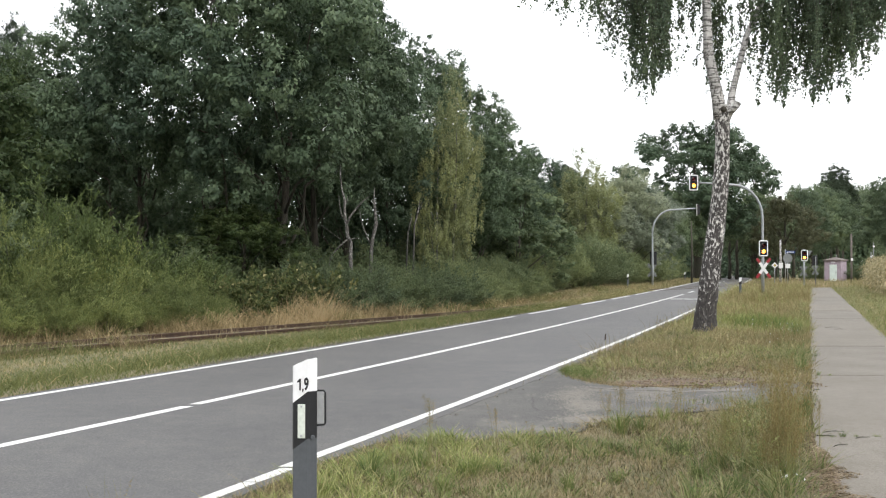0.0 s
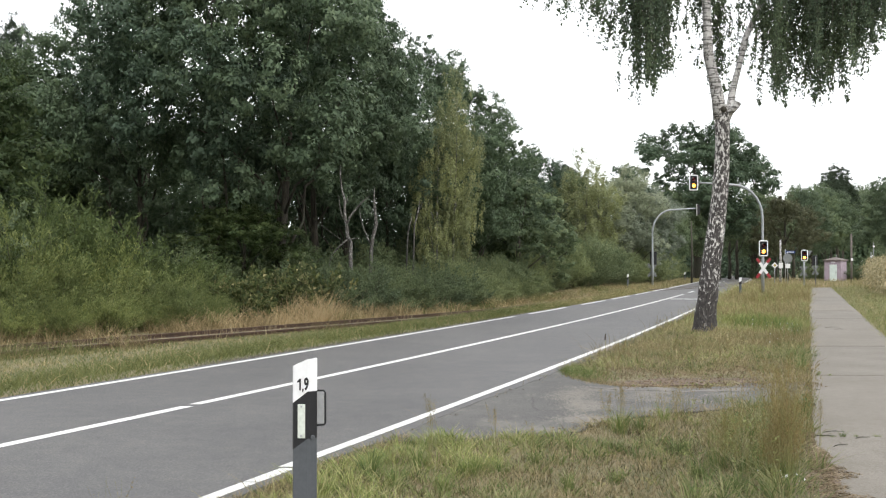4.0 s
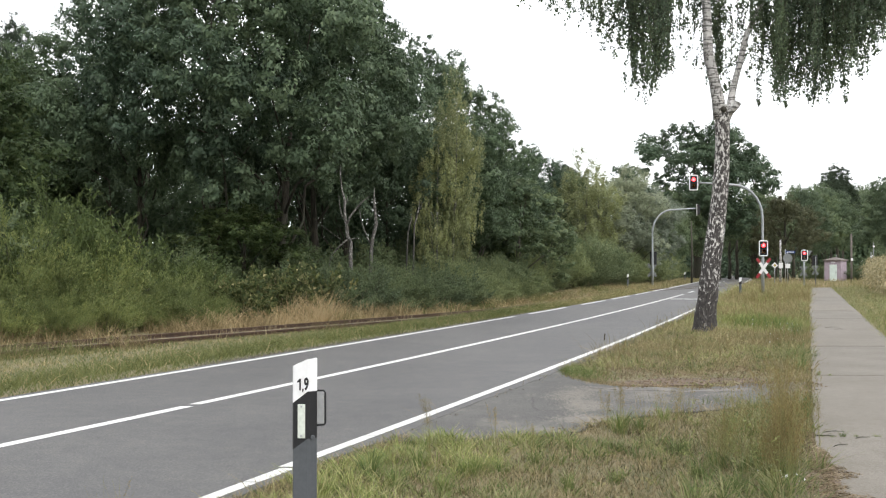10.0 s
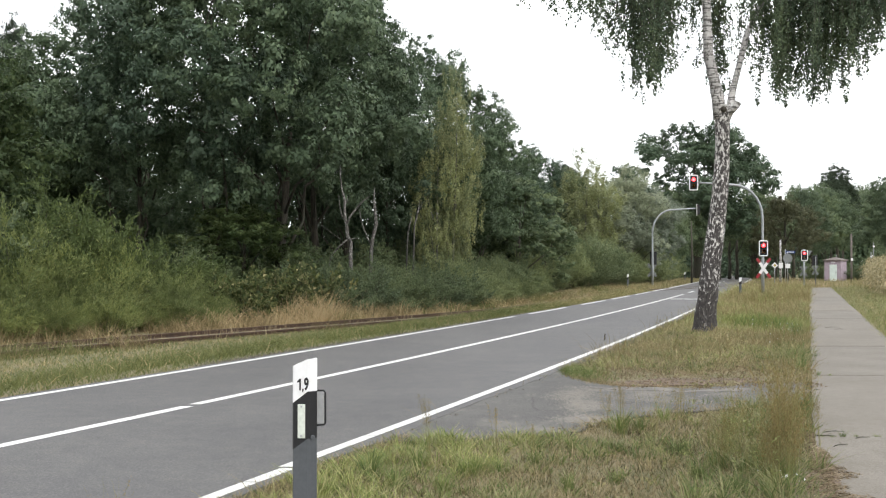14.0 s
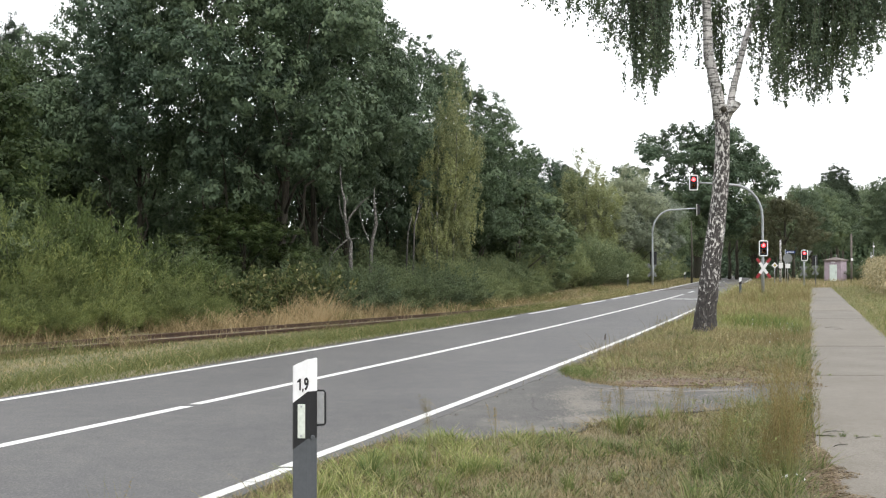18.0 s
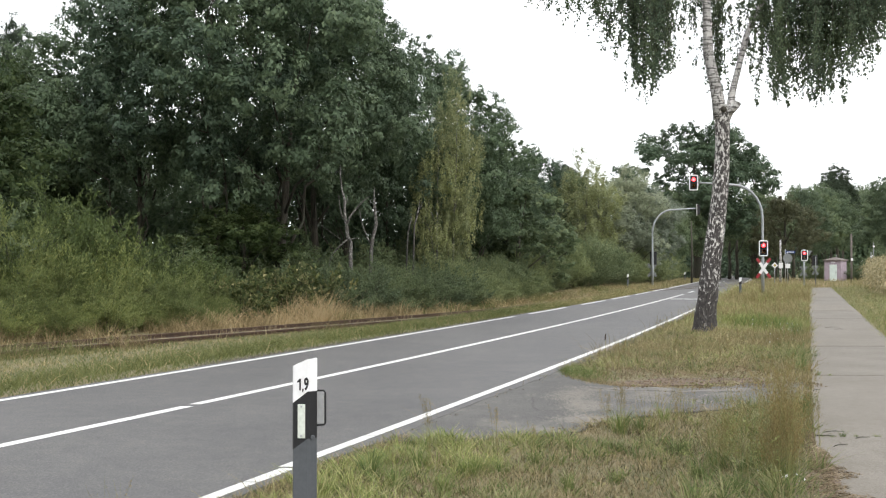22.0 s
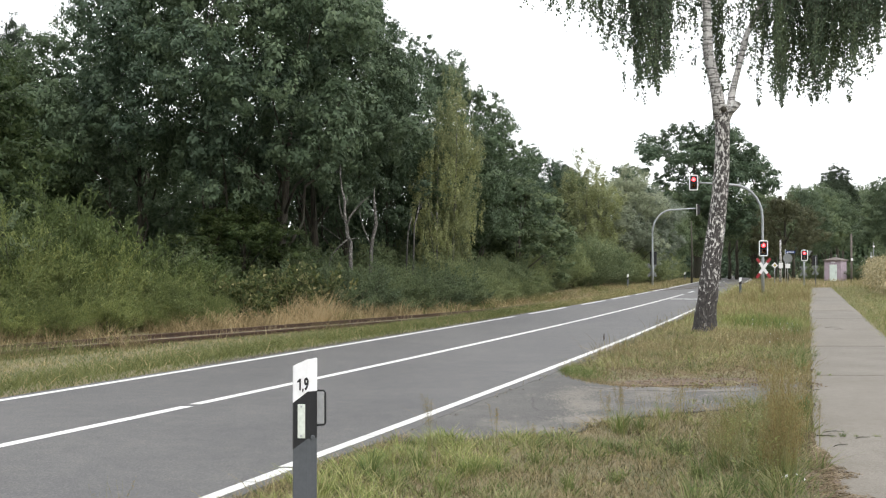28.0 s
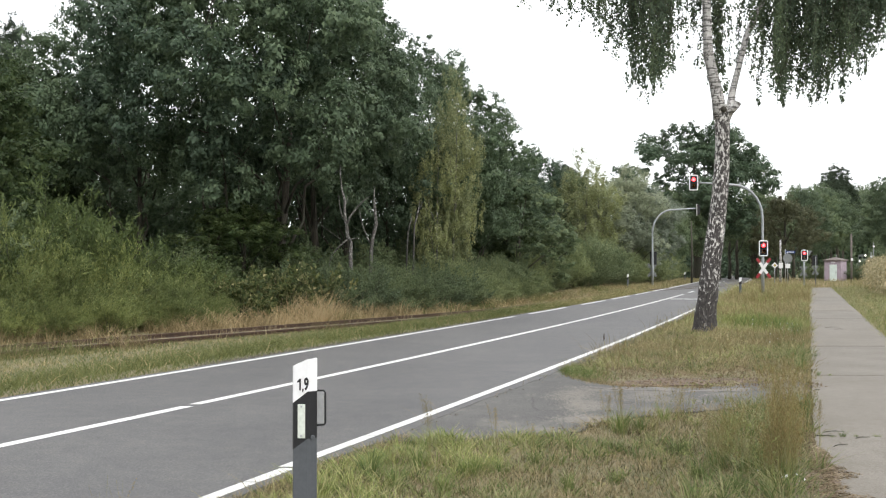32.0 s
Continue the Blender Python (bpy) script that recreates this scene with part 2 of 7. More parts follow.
def m_bark():
    m, n, l, p = nodes_of("oak_bark")
    t, b = tex(n, l, 5, 7, 0.7, stretch=(3, 3, 0.6)), tex(n, l, 0.8, 4)
    a = ramp(n, [(0.3, (0.018, 0.016, 0.013)), (0.7, (0.08, 0.07, 0.058))])
    l.new(t.outputs[0], a.inputs[0])
    c = ramp(n, [(0.35, (0.8, 0.95, 0.75)), (0.65, (1.1, 1.0, 0.95))])
    l.new(b.outputs[0], c.inputs[0])
    l.new(mix(n, l, 1.0, a.outputs[0], c.outputs[0], "MULTIPLY"), p.inputs["Base Color"])
    p.inputs["Roughness"].default_value = 0.9
    bump(n, l, t.outputs[0], p, 0.9, 0.04)
    return m


def m_glow(name, c, s):
    m, n, l, p = nodes_of(name)
    p.inputs["Base Color"].default_value = (*c, 1)
    p.inputs["Emission Color"].default_value = (*c, 1)
    co, ln, mr = n.new("ShaderNodeTexCoord"), n.new("ShaderNodeVectorMath"), n.new("ShaderNodeMapRange")
    ln.operation = "LENGTH"
    l.new(co.outputs["Object"], ln.inputs[0])
    l.new(ln.outputs["Value"], mr.inputs[0])
    mr.inputs[1].default_value, mr.inputs[2].default_value = 0.045, 0.105
    mr.inputs[3].default_value, mr.inputs[4].default_value = s, s * 0.2
    l.new(mr.outputs[0], p.inputs["Emission Strength"])
    return m


def m_lens(name, c):
    """Clear coloured glass of a signal."""
    m, n, l, p = nodes_of(name)
    tr = n.new("ShaderNodeBsdfTransparent")
    tr.inputs[0].default_value = (*c, 1)
    gl = n.new("ShaderNodeBsdfGlossy")
    gl.inputs["Roughness"].default_value = 0.15
    ms = n.new("ShaderNodeMixShader")
    ms.inputs[0].default_value = 0.03
    l.new(tr.outputs[0], ms.inputs[1])
    l.new(gl.outputs[0], ms.inputs[2])
    l.new(ms.outputs[0], n["Material Output"].inputs[0])
    return m


ASPHALT, APRON, CONCRETE, SOIL, PAINT = m_asphalt(), m_apron(), m_concrete(), m_ground(), m_marking()
BIRCH = m_birch("birch_bark", (0.66, 0.64, 0.61), (0.017, 0.015, 0.014), 5.0)
BIRCH_UP = m_birch("young_birch_bark", (0.56, 0.545, 0.53), (0.022, 0.02, 0.018))
# duller birch white: the wood's shade is put into the bark colour
SHADE_BIRCH = m_birch("shaded_birch_bark", (0.32, 0.31, 0.29), (0.03, 0.028, 0.025), 7.0)
BARK = m_bark()
OAK_LEAF = leafy("oak_leaves", [(0.040, 0.067, 0.041), (0.080, 0.120, 0.073), (0.144, 0.196, 0.118)], through_light=0.3, patch=0.45)
OAK_LEAF_C = leafy("pale_oak_leaves", [(0.045, 0.073, 0.043), (0.088, 0.129, 0.076), (0.158, 0.208, 0.121)], through_light=0.3, patch=0.45)
# far wood's haze is put into this lighter green; young trees share it
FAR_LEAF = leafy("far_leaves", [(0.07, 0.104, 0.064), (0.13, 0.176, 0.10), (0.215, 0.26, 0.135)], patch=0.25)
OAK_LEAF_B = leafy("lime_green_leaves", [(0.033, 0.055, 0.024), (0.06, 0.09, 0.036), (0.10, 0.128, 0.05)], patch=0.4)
BIRCH_LEAF = leafy("birch_leaves", [(0.056, 0.082, 0.055), (0.098, 0.136, 0.086), (0.155, 0.20, 0.112)], patch=0.6, through_light=0.38)
YELLOW_LEAF = leafy("yellowing_birch_leaves", [(0.14, 0.17, 0.084), (0.235, 0.263, 0.13), (0.345, 0.36, 0.19)], patch=0.5)
WILLOW_LEAF = leafy("willow_leaves", [(0.14, 0.17, 0.125), (0.235, 0.27, 0.195), (0.345, 0.38, 0.285)], patch=0.5)
PINE_LEAF = leafy("pine_needles", [(0.02, 0.034, 0.022), (0.04, 0.06, 0.036), (0.065, 0.085, 0.05)], patch=0.4)
HEDGE_LEAF = leafy("hedge_leaves", [(0.11, 0.142, 0.072), (0.182, 0.222, 0.112), (0.27, 0.305, 0.155)], patch=0.4, through_light=0.4)
BROOM_LEAF = leafy("broom_leaves", [(0.085, 0.112, 0.041), (0.162, 0.196, 0.074), (0.275, 0.305, 0.12)], patch=1.3, through_light=0.36)
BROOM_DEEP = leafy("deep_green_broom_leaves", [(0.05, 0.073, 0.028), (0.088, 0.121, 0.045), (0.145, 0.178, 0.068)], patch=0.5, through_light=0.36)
DUSK_LEAF = leafy("dark_hedge_leaves", [(0.078, 0.108, 0.06), (0.135, 0.175, 0.095), (0.21, 0.248, 0.13)], patch=0.5, through_light=0.4)
BRAMBLE_LEAF = leafy("bramble_leaves", [(0.045, 0.07, 0.03), (0.085, 0.115, 0.045), (0.17, 0.18, 0.075), (0.50, 0.45, 0.24)], patch=2.2)
GRASS_GREEN = leafy("green_grass", [(0.07, 0.105, 0.036), (0.125, 0.165, 0.058), (0.20, 0.222, 0.092), (0.33, 0.30, 0.17)], 0.6, 0.35, 0.9, spread=1.0)
GRASS_BRIGHT = leafy("bright_tuft_grass", [(0.10, 0.14, 0.045), (0.175, 0.222, 0.076), (0.27, 0.29, 0.12), (0.37, 0.35, 0.19)], 0.6, 0.35, 0.9, spread=1.0)
GRASS_LUSH = leafy("lush_grass", [(0.065, 0.10, 0.032), (0.115, 0.16, 0.052), (0.18, 0.215, 0.08), (0.27, 0.27, 0.12)], 0.6, 0.35, 0.9, spread=0.8)
GRASS_FRESH = leafy("fresh_verge_grass", [(0.05, 0.068, 0.024), (0.088, 0.112, 0.04), (0.138, 0.152, 0.06), (0.23, 0.21, 0.10)], 0.6, 0.35, 0.7)
GRASS_MIXED = leafy("dry_grass", [(0.125, 0.14, 0.052), (0.222, 0.212, 0.096), (0.33, 0.28, 0.152), (0.49, 0.40, 0.26)], 0.6, 0.35, 0.7, spread=1.0)
GRASS_TAN = leafy("straw_grass", [(0.25, 0.188, 0.108), (0.40, 0.318, 0.195), (0.52, 0.43, 0.285)], 0.7, 0.3, 0.6)
GRASS_BROWN = leafy("brown_dry_grass", [(0.12, 0.10, 0.048), (0.21, 0.165, 0.088), (0.32, 0.255, 0.15)], 0.7, 0.3, 0.9, spread=1.0)
STALK_BROWN = leafy("olive_brown_stalks", [(0.12, 0.14, 0.05), (0.22, 0.215, 0.09), (0.33, 0.275, 0.15)], 0.7, 0.3, 3.0)
GRASS_RED = leafy("reddish_seed_heads", [(0.14, 0.108, 0.047), (0.225, 0.178, 0.08), (0.33, 0.272, 0.145)], 0.7, 0.35, 1.5)
MAIZE_LEAF = leafy("dry_maize_leaves", [(0.15, 0.145, 0.075), (0.32, 0.285, 0.172), (0.50, 0.45, 0.31)], 0.6, 0.35, 1.0)
GRAVEL = plain("road_edge_gravel", (0.17, 0.155, 0.13), 0.9, 0.0, 0.25, 30.0, 80, 0.3)
DARK_SEED = plain("dark_brown_seed", (0.05, 0.03, 0.022), 0.8, 0.0, 0.2, 40.0)
DEAD_LEAF = leafy("fallen_leaves", [(0.085, 0.055, 0.035), (0.16, 0.11, 0.07), (0.25, 0.185, 0.12)], 0.8, 0.1, 2.0)
STEEL = plain("galvanised_steel", (0.36, 0.38, 0.39), 0.5, 0.6, 0.1, 3.0)
GREY_BACK = plain("grey_sign_back", (0.17, 0.18, 0.178), 0.5, 0.3, 0.1, 3.0)
BLACK = plain("black_plastic", (0.009, 0.009, 0.011), 0.75, 0.0, 0.1, 8.0)
WHITE = plain("white_plastic", (0.74, 0.745, 0.765), 0.6, 0.0, 0.03, 18.0, dirt=(0.68, 0.68, 0.69))
SIGN_WHITE = plain("white_sign_sheet", (0.64, 0.64, 0.64), 0.4, 0.0, 0.05, 3.0)
BORDER_WHITE = plain("white_border_sheet", (0.82, 0.82, 0.82), 0.4, 0.0, 0.03, 3.0)
SIGN_RED = plain("red_sign_sheet", (0.26, 0.014, 0.02), 0.4, 0.0, 0.1, 4.0)
SIGN_YELLOW = plain("yellow_sign_sheet", (0.36, 0.27, 0.08), 0.4, 0.0, 0.1, 4.0)
SIGN_BLUE = plain("blue_sign_sheet", (0.02, 0.045, 0.14), 0.4, 0.0, 0.1, 4.0)
POST_GREY = plain("grey_post_plastic", (0.072, 0.079, 0.088), 0.7, 0.0, 0.08, 12.0)
REFLECTOR = plain("reflector_sheet", (0.62, 0.66, 0.6), 0.25, 0.0, 0.06, 30.0)
PLATE_GREY = plain("grey_reflector_glass", (0.34, 0.35, 0.36), 0.3, 0.2, 0.1, 12.0)
INK = plain("black_ink", (0.012, 0.012, 0.014), 0.6)
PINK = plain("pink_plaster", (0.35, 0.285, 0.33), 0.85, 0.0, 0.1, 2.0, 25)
DOOR_PALE = plain("pale_green_door_paint", (0.62, 0.70, 0.66), 0.5, 0.0, 0.06, 2.0)
ROOF_BROWN = plain("brown_roof_felt", (0.16, 0.135, 0.12), 0.85, 0.0, 0.15, 4.0)
POLE_WOOD = plain("weathered_pole_wood", (0.15, 0.13, 0.115), 0.85, 0.0, 0.2, 3.0)
SLEEPER_WOOD = plain("sleeper_wood", (0.10, 0.075, 0.055), 0.9, 0.0, 0.2, 5.0)
RUST = plain("rusty_rail_steel", (0.085, 0.05, 0.032), 0.8, 0.1, 0.2, 6.0)
BALLAST = plain("dark_ballast", (0.13, 0.10, 0.08), 0.95, 0.0, 0.3, 9.0, 40, 0.8)
LAMP_GLOW = m_glow("lamp_glow", (1.0, 0.93, 0.85), 16.0)
RED_GLASS, AMBER_GLASS = m_lens("red_lens", (0.95, 0.19, 0.21)), m_lens("amber_lens", (0.92, 0.58, 0.18))


# ---- the plan: road, path and track as curves over the distance ahead ----
def curve4(a, b, c, d, e):
    def at(y):
        s = np.asarray(y, dtype=float) / 100
        return (((a * s + b) * s + c) * s + d) * s + e
    return at


road_right = curve4(-2.628, 9.868, -13.321, 39.251, -4.452)
road_mid = curve4(-1.736, 7.539, -13.012, 41.273, -7.718)
road_left = curve4(-2.001, 7.789, -12.222, 40.461, -10.174)


def path_left(y):
    return 0.349 * np.asarray(y, dtype=float) + 0.05


_ty = np.arange(-20, 580, 0.25)
_slope = np.interp(_ty, [-20, 37, 46, 60, 72, 110, 200, 280, 340, 420, 580], [0.6, 0.6, 0.37, 0.37, 0.56, 0.53, 0.47, 0.46, 0.54, 0.68, 0.8])
_tx = np.concatenate([[0], np.cumsum((_slope[1:] + _slope[:-1]) / 2 * 0.25)])
_tx = _tx - np.interp(33.2, _ty, _tx) - 2.5


def track_mid(y):
    return np.interp(y, _ty, _tx)


def smooth(x):
    x = np.clip(x, 0, 1)
    return x * x * (3 - 2 * x)


def ground_z(x, y):
    """The height of the soil: level by the road, a little lower along the track."""
    x, y = np.asarray(x, dtype=float), np.asarray(y, dtype=float)
    yc = np.clip(y, -10, 190)
    dl = road_left(yc) - x
    near = smooth((dl - 0.3) / 0.4)
    z = -0.03 - 0.2 * smooth((dl - 0.6) / 2.5) * smooth((75 - y) / 15) * near
    dr = x - road_right(yc)
    inside = (dl < 0.05) & (dr < 0.15) & (y < 185)
    z = np.where(inside, -0.12, z)
    pl = path_left(y)
    z = np.where((x > pl + 0.06) & (x < pl + 1.64) & (y < 78), -0.1, z)
    far_side = x - pl - 2.0
    z = z + 0.12 * smooth(far_side / 3.0)
    return z


def soil_noise(x, y):
    return 0.02 * np.sin(x * 1.7 + 0.6 * np.sin(y * 0.9)) * np.sin(y * 1.3 + 1.1) + 0.012 * np.sin(x * 4.1 + y * 3.3)


# ---- ground: one sheet to the horizon ----
gx = np.concatenate([-np.geomspace(70, 2500, 14)[::-1], np.arange(-50, 70.1, 0.5), np.geomspace(80, 2500, 14)])
gy = np.concatenate([-np.geomspace(14, 2500, 12)[::-1], np.arange(-6, 30, 0.25), np.arange(30, 130, 1.0), np.geomspace(135, 3000, 22)])
GX, GY = np.meshgrid(gx, gy)
GZ = ground_z(GX, GY)
GZ = np.where(GZ < -0.06, GZ, GZ + 0.5 * soil_noise(GX, GY))
gi = (np.arange(len(gy) - 1)[:, None] * len(gx) + np.arange(len(gx) - 1)[None])
gq = np.stack([gi, gi + 1, gi + 1 + len(gx), gi + len(gx)], -1).reshape(-1, 4)
ground = new("ground", make_mesh("ground", np.stack([GX, GY, GZ], -1).reshape(-1, 3), [gq], SOIL, True))
tagged(ground, "sandy verge soil with dry grass and litter", "ground", kind="structure")


def ribbon(left, right, y0, y1, step, z, thick, across=1, wob=0.0, seed=1):
    """A strip between two curves, with sides."""
    rng = np.random.default_rng(seed)
    y = np.linspace(y0, y1, max(2, int(math.ceil((y1 - y0) / step)) + 1))
    a, b = left(y), right(y)
    if wob:
        a = a + wob * rng.normal(size=len(y))
        b = b + wob * rng.normal(size=len(y))
    t = np.linspace(0, 1, across + 1)
    x = a[:, None] + (b - a)[:, None] * t
    Y = np.repeat(y[:, None], across + 1, 1)
    top = np.stack([x, Y, np.full_like(x, z)], -1)
    skirt_l = np.stack([a, y, np.full_like(y, z - thick)], -1)[:, None]
    skirt_r = np.stack([b, y, np.full_like(y, z - thick)], -1)[:, None]
    v = np.concatenate([skirt_l, top, skirt_r], 1)
    w = across + 3
    i = np.arange(len(y) - 1)[:, None] * w + np.arange(w - 1)[None]
    q = np.stack([i, i + 1, i + 1 + w, i + w], -1).reshape(-1, 4)
    n = len(y) - 1
    g = Geo().add(v, [q, np.arange(w)[::-1], n * w + np.arange(w)])
    return g


road = ribbon(lambda y: road_left(y) - 0.22, lambda y: road_right(y) + 0.2, -12, 190, 0.5, 0.0, 0.1, 8, 0.025)
road = tagged(new("road", road.mesh("road", ASPHALT)), "grey asphalt country road with white markings", "road", kind="structure")


def stripe(name, mid, y0, y1, width=0.15, shift=0.0):
    g = ribbon(lambda y: mid(y) + shift - width / 2, lambda y: mid(y) + shift + width / 2, y0, y1, 0.5, 0.004, 0.003)
    return part(name, g, road, PAINT)


for a, b, sh in ((-10, 7.76, 0.05), (7.79, 8.31, 0.05), (8.37, 9.735, 0), (9.755, 9.88, 0), (9.905, 54.0, 0)):
    stripe("edge_line", road_right, a, b, 0.118, sh)
stripe("edge_line", road_right, 58.0, 188, 0.17)
stripe("centre_line", road_mid, -10, 11.98, 0.142, 0.02)
stripe("centre_line", road_mid, 12.16, 60.0, 0.142)
for k in range(9):
    stripe("dash", road_mid, 64 + k * 12, 68 + k * 12, 0.15)
stripe("edge_line", road_left, -10, 33.5, 0.125)
for a, b in ((35.4, 40.8), (43.9, 49.3), (51.4, 56.9), (59.4, 65.6)):
    stripe("dash", road_left, a, b, 0.15)
stripe("edge_line", road_left, 67.5, 188, 0.17)
part("stop_line", ribbon(lambda y: road_mid(y) + 0.2, lambda y: road_right(y) - 0.2, 51.2, 51.7, 0.5, 0.004, 0.003), road, PAINT)

# ---- driveway apron across the verge ----
ring = [(road_right(9.6) + 0.1, 9.55), (1.2, 10.0), (1.65, 10.9), (2.9, 11.7), (4.17, 11.95), (5.05, 14.5), (4.2, 14.35), (3.4, 13.85),
        (2.5, 14.0), (2.1, 14.35), (1.85, 15.2), (road_right(16.6) + 0.1, 16.6)]
APRON_RING = [tuple(float(v) for v in p) for p in ring]


def in_ring(x, y, ring):
    x, y = np.asarray(x), np.asarray(y)
    hit = np.zeros(x.shape, dtype=bool)
    for (x0, y0), (x1, y1) in zip(ring, ring[1:] + ring[:1]):
        cross = ((y0 > y) != (y1 > y)) & (x < (x1 - x0) * (y - y0) / (y1 - y0 + 1e-12) + x0)
        hit ^= cross
    return hit


apron_rough = []
rng = np.random.default_rng(4)
for (x0, y0), (x1, y1) in zip(APRON_RING, APRON_RING[1:] + APRON_RING[:1]):
    edge = math.hypot(x1 - x0, y1 - y0)
    for s in np.arange(0, 1, 0.07):
        k = float(np.clip(rng.normal(), -1.6, 1.6)) * 0.04 * min(1.0, edge)
        apron_rough.append((x0 + (x1 - x0) * s - (y1 - y0) / edge * k, y0 + (y1 - y0) * s + (x1 - x0) / edge * k))
apron = Geo().prism(apron_rough, -0.08, -0.004)
tagged(new("driveway_apron", apron.mesh("driveway_apron", APRON)), "cracked old asphalt driveway apron with sand patches", "driveway", kind="structure")

def patch_ring(seed, x0, y0, rx, ry, turn=0.0, n=90, rough=0.24):
    """A ragged round outline."""
    r = np.random.default_rng(seed)
    ph = r.uniform(0, 6.28, 4)
    out = []
    for k in range(n):
        a = 2 * math.pi * k / n
        w = 1 + rough * (math.sin(2 * a + ph[0]) + 0.7 * math.sin(3 * a + ph[1]) + 0.5 * math.sin(5 * a + ph[2]) + 0.35 * math.sin(9 * a + ph[3]) + 0.25 * math.sin(17 * a + ph[1]) + 0.2 * math.sin(29 * a + ph[2]))
        u_, v_ = rx * w * math.cos(a), ry * w * math.sin(a)
        c_, s_ = math.cos(radians(turn)), math.sin(radians(turn))
        out.append((x0 + u_ * c_ - v_ * s_, y0 + u_ * s_ + v_ * c_))
    return out


SAND = plain("washed_sand", (0.20, 0.185, 0.16), 0.95, 0.0, 0.15, 5.0, 45, 0.5, dirt=(0.10, 0.097, 0.092))
for k, (x0, y0, rx, ry, tu) in enumerate(((2.6, 13.72, 0.62, 0.16, -4), (3.55, 13.55, 0.6, 0.14, 8))):
    g = Geo().prism(patch_ring(k + 40, x0, y0, rx, ry, tu), -0.03, 0.0 + 0.0005 * k)
    tagged(new("sand_patch", g.mesh("sand_patch", SAND)), "pale washed sand on the driveway apron", "sand", kind="structure")
LITTER = plain("trodden_leaf_litter", (0.17, 0.125, 0.09), 0.95, 0.0, 0.25, 9.0, 45, 0.8, dirt=(0.075, 0.055, 0.04))
spill = Geo().prism(patch_ring(60, 2.6, 7.4, 0.13, 1.9, -19, 90, 0.3), 0.0, 0.03)
tagged(new("soil_spill", spill.mesh("soil_spill", LITTER)), "brown soil and litter spread over the path edge", "soil", kind="structure")

for k, ring in enumerate((patch_ring(71, 3.55, 14.75, 1.15, 0.52, 10, 90, 0.2), patch_ring(72, 2.5, 7.2, 0.12, 1.5, -19, 90, 0.3))):
    g = Geo().prism(ring, -0.06, (-0.02, 0.033)[k])
    tagged(new("litter_patch", g.mesh("litter_patch", LITTER)), "brown patch of trodden leaf litter", "litter", kind="structure")

# ---- concrete footpath of long slabs ----
footpath = tagged(new("footpath"), "pale concrete slab footpath beside the verge", "footpath", kind="structure")
joints = [-6.9, -1.4, 4.15, 9.7, 15.2, 20.7, 26.2, 31.7, 37.2, 42.7, 48.2, 53.7, 59.2, 64.7, 70.2, 77.5]
for k, (a, b) in enumerate(zip(joints, joints[1:])):
    g = ribbon(path_left, lambda y: path_left(y) + 1.70, a + 0.009, b - 0.009, 0.25, 0.02 + 0.004 * (k % 3), 0.12, 3, 0.012, seed=k)
    part("slab", g, footpath, CONCRETE)
path_cross = Geo().box(27.2, 34.5, 77.7, 79.0, -0.1, 0.015)
tagged(new("side_path", path_cross.mesh("side_path", CONCRETE)), "pale concrete cross path at the end of the footpath", "footpath", kind="structure")

# ---- railway track ----
railway = tagged(new("railway_track"), "rusty single railway track sunk in dry grass", "railway track", kind="structure")
ys = np.arange(4, 560.0, 0.5)
cx = track_mid(ys)
d = np.stack([np.gradient(cx, ys), np.ones_like(ys)], -1)
d /= np.linalg.norm(d, axis=1)[:, None]
nrm = np.stack([d[:, 1], -d[:, 0]], -1)
RAIL_TOP = -0.12


def rail_lift(y):
    """The rails rise to the road at the level crossing and lie on level ground behind it."""
    return 0.145 * smooth((np.asarray(y, dtype=float) - 66) / 5) + 0.1 * smooth((np.asarray(y, dtype=float) - 93) / 6)


for side in (-1, 1):
    g = Geo()
    for w0, w1, z0, z1 in ((0.034, 0.034, RAIL_TOP - 0.035, RAIL_TOP), (0.009, 0.009, RAIL_TOP - 0.12, RAIL_TOP - 0.034), (0.06, 0.06, RAIL_TOP - 0.145, RAIL_TOP - 0.119)):
        c = np.stack([cx, ys], -1) + side * 0.7525 * nrm
        ring4 = [np.column_stack([c + o * nrm, z + rail_lift(ys)]) for o, z in ((-w0, z0), (w0, z0), (w1, z1), (-w1, z1))]
        v = np.stack(ring4, 1)
        i = np.arange(len(ys) - 1)[:, None] * 4
        j = np.arange(4)[None]
        q = np.stack([i + j, i + (j + 1) % 4, i + 4 + (j + 1) % 4, i + 4 + j], -1).reshape(-1, 4)
        g.add(v, [q, [3, 2, 1, 0], (len(ys) - 1) * 4 + np.arange(4)])
    part("rail", g, railway, RUST)
sleeper = Geo().box(-1.25, 1.25, -0.12, 0.12, -0.12, 0.0, 0.012).mesh("sleeper", SLEEPER_WOOD)
s = 6.0
while s < 66:
    t = math.atan2(float(np.interp(s, ys, d[:, 0])), float(np.interp(s, ys, d[:, 1])))
    part("sleeper", sleeper, railway, at=pose(float(track_mid(s)), s, RAIL_TOP - 0.105 + float(rail_lift(s)), 0, 0, -math.degrees(t)))
    s += 0.65 * math.cos(t)
s = 95.0
while s < 300:
    t = math.atan2(float(np.interp(s, ys, d[:, 0])), float(np.interp(s, ys, d[:, 1])))
    part("sleeper", sleeper, railway, at=pose(float(track_mid(s)), s, RAIL_TOP - 0.105 + float(rail_lift(s)), 0, 0, -math.degrees(t)))
    s += 1.4 * math.cos(t)
bed = ribbon(lambda y: track_mid(y) - 2.1, lambda y: track_mid(y) + 1.9, 4, 66, 0.5, -0.235, 0.1, 10, 0.05)
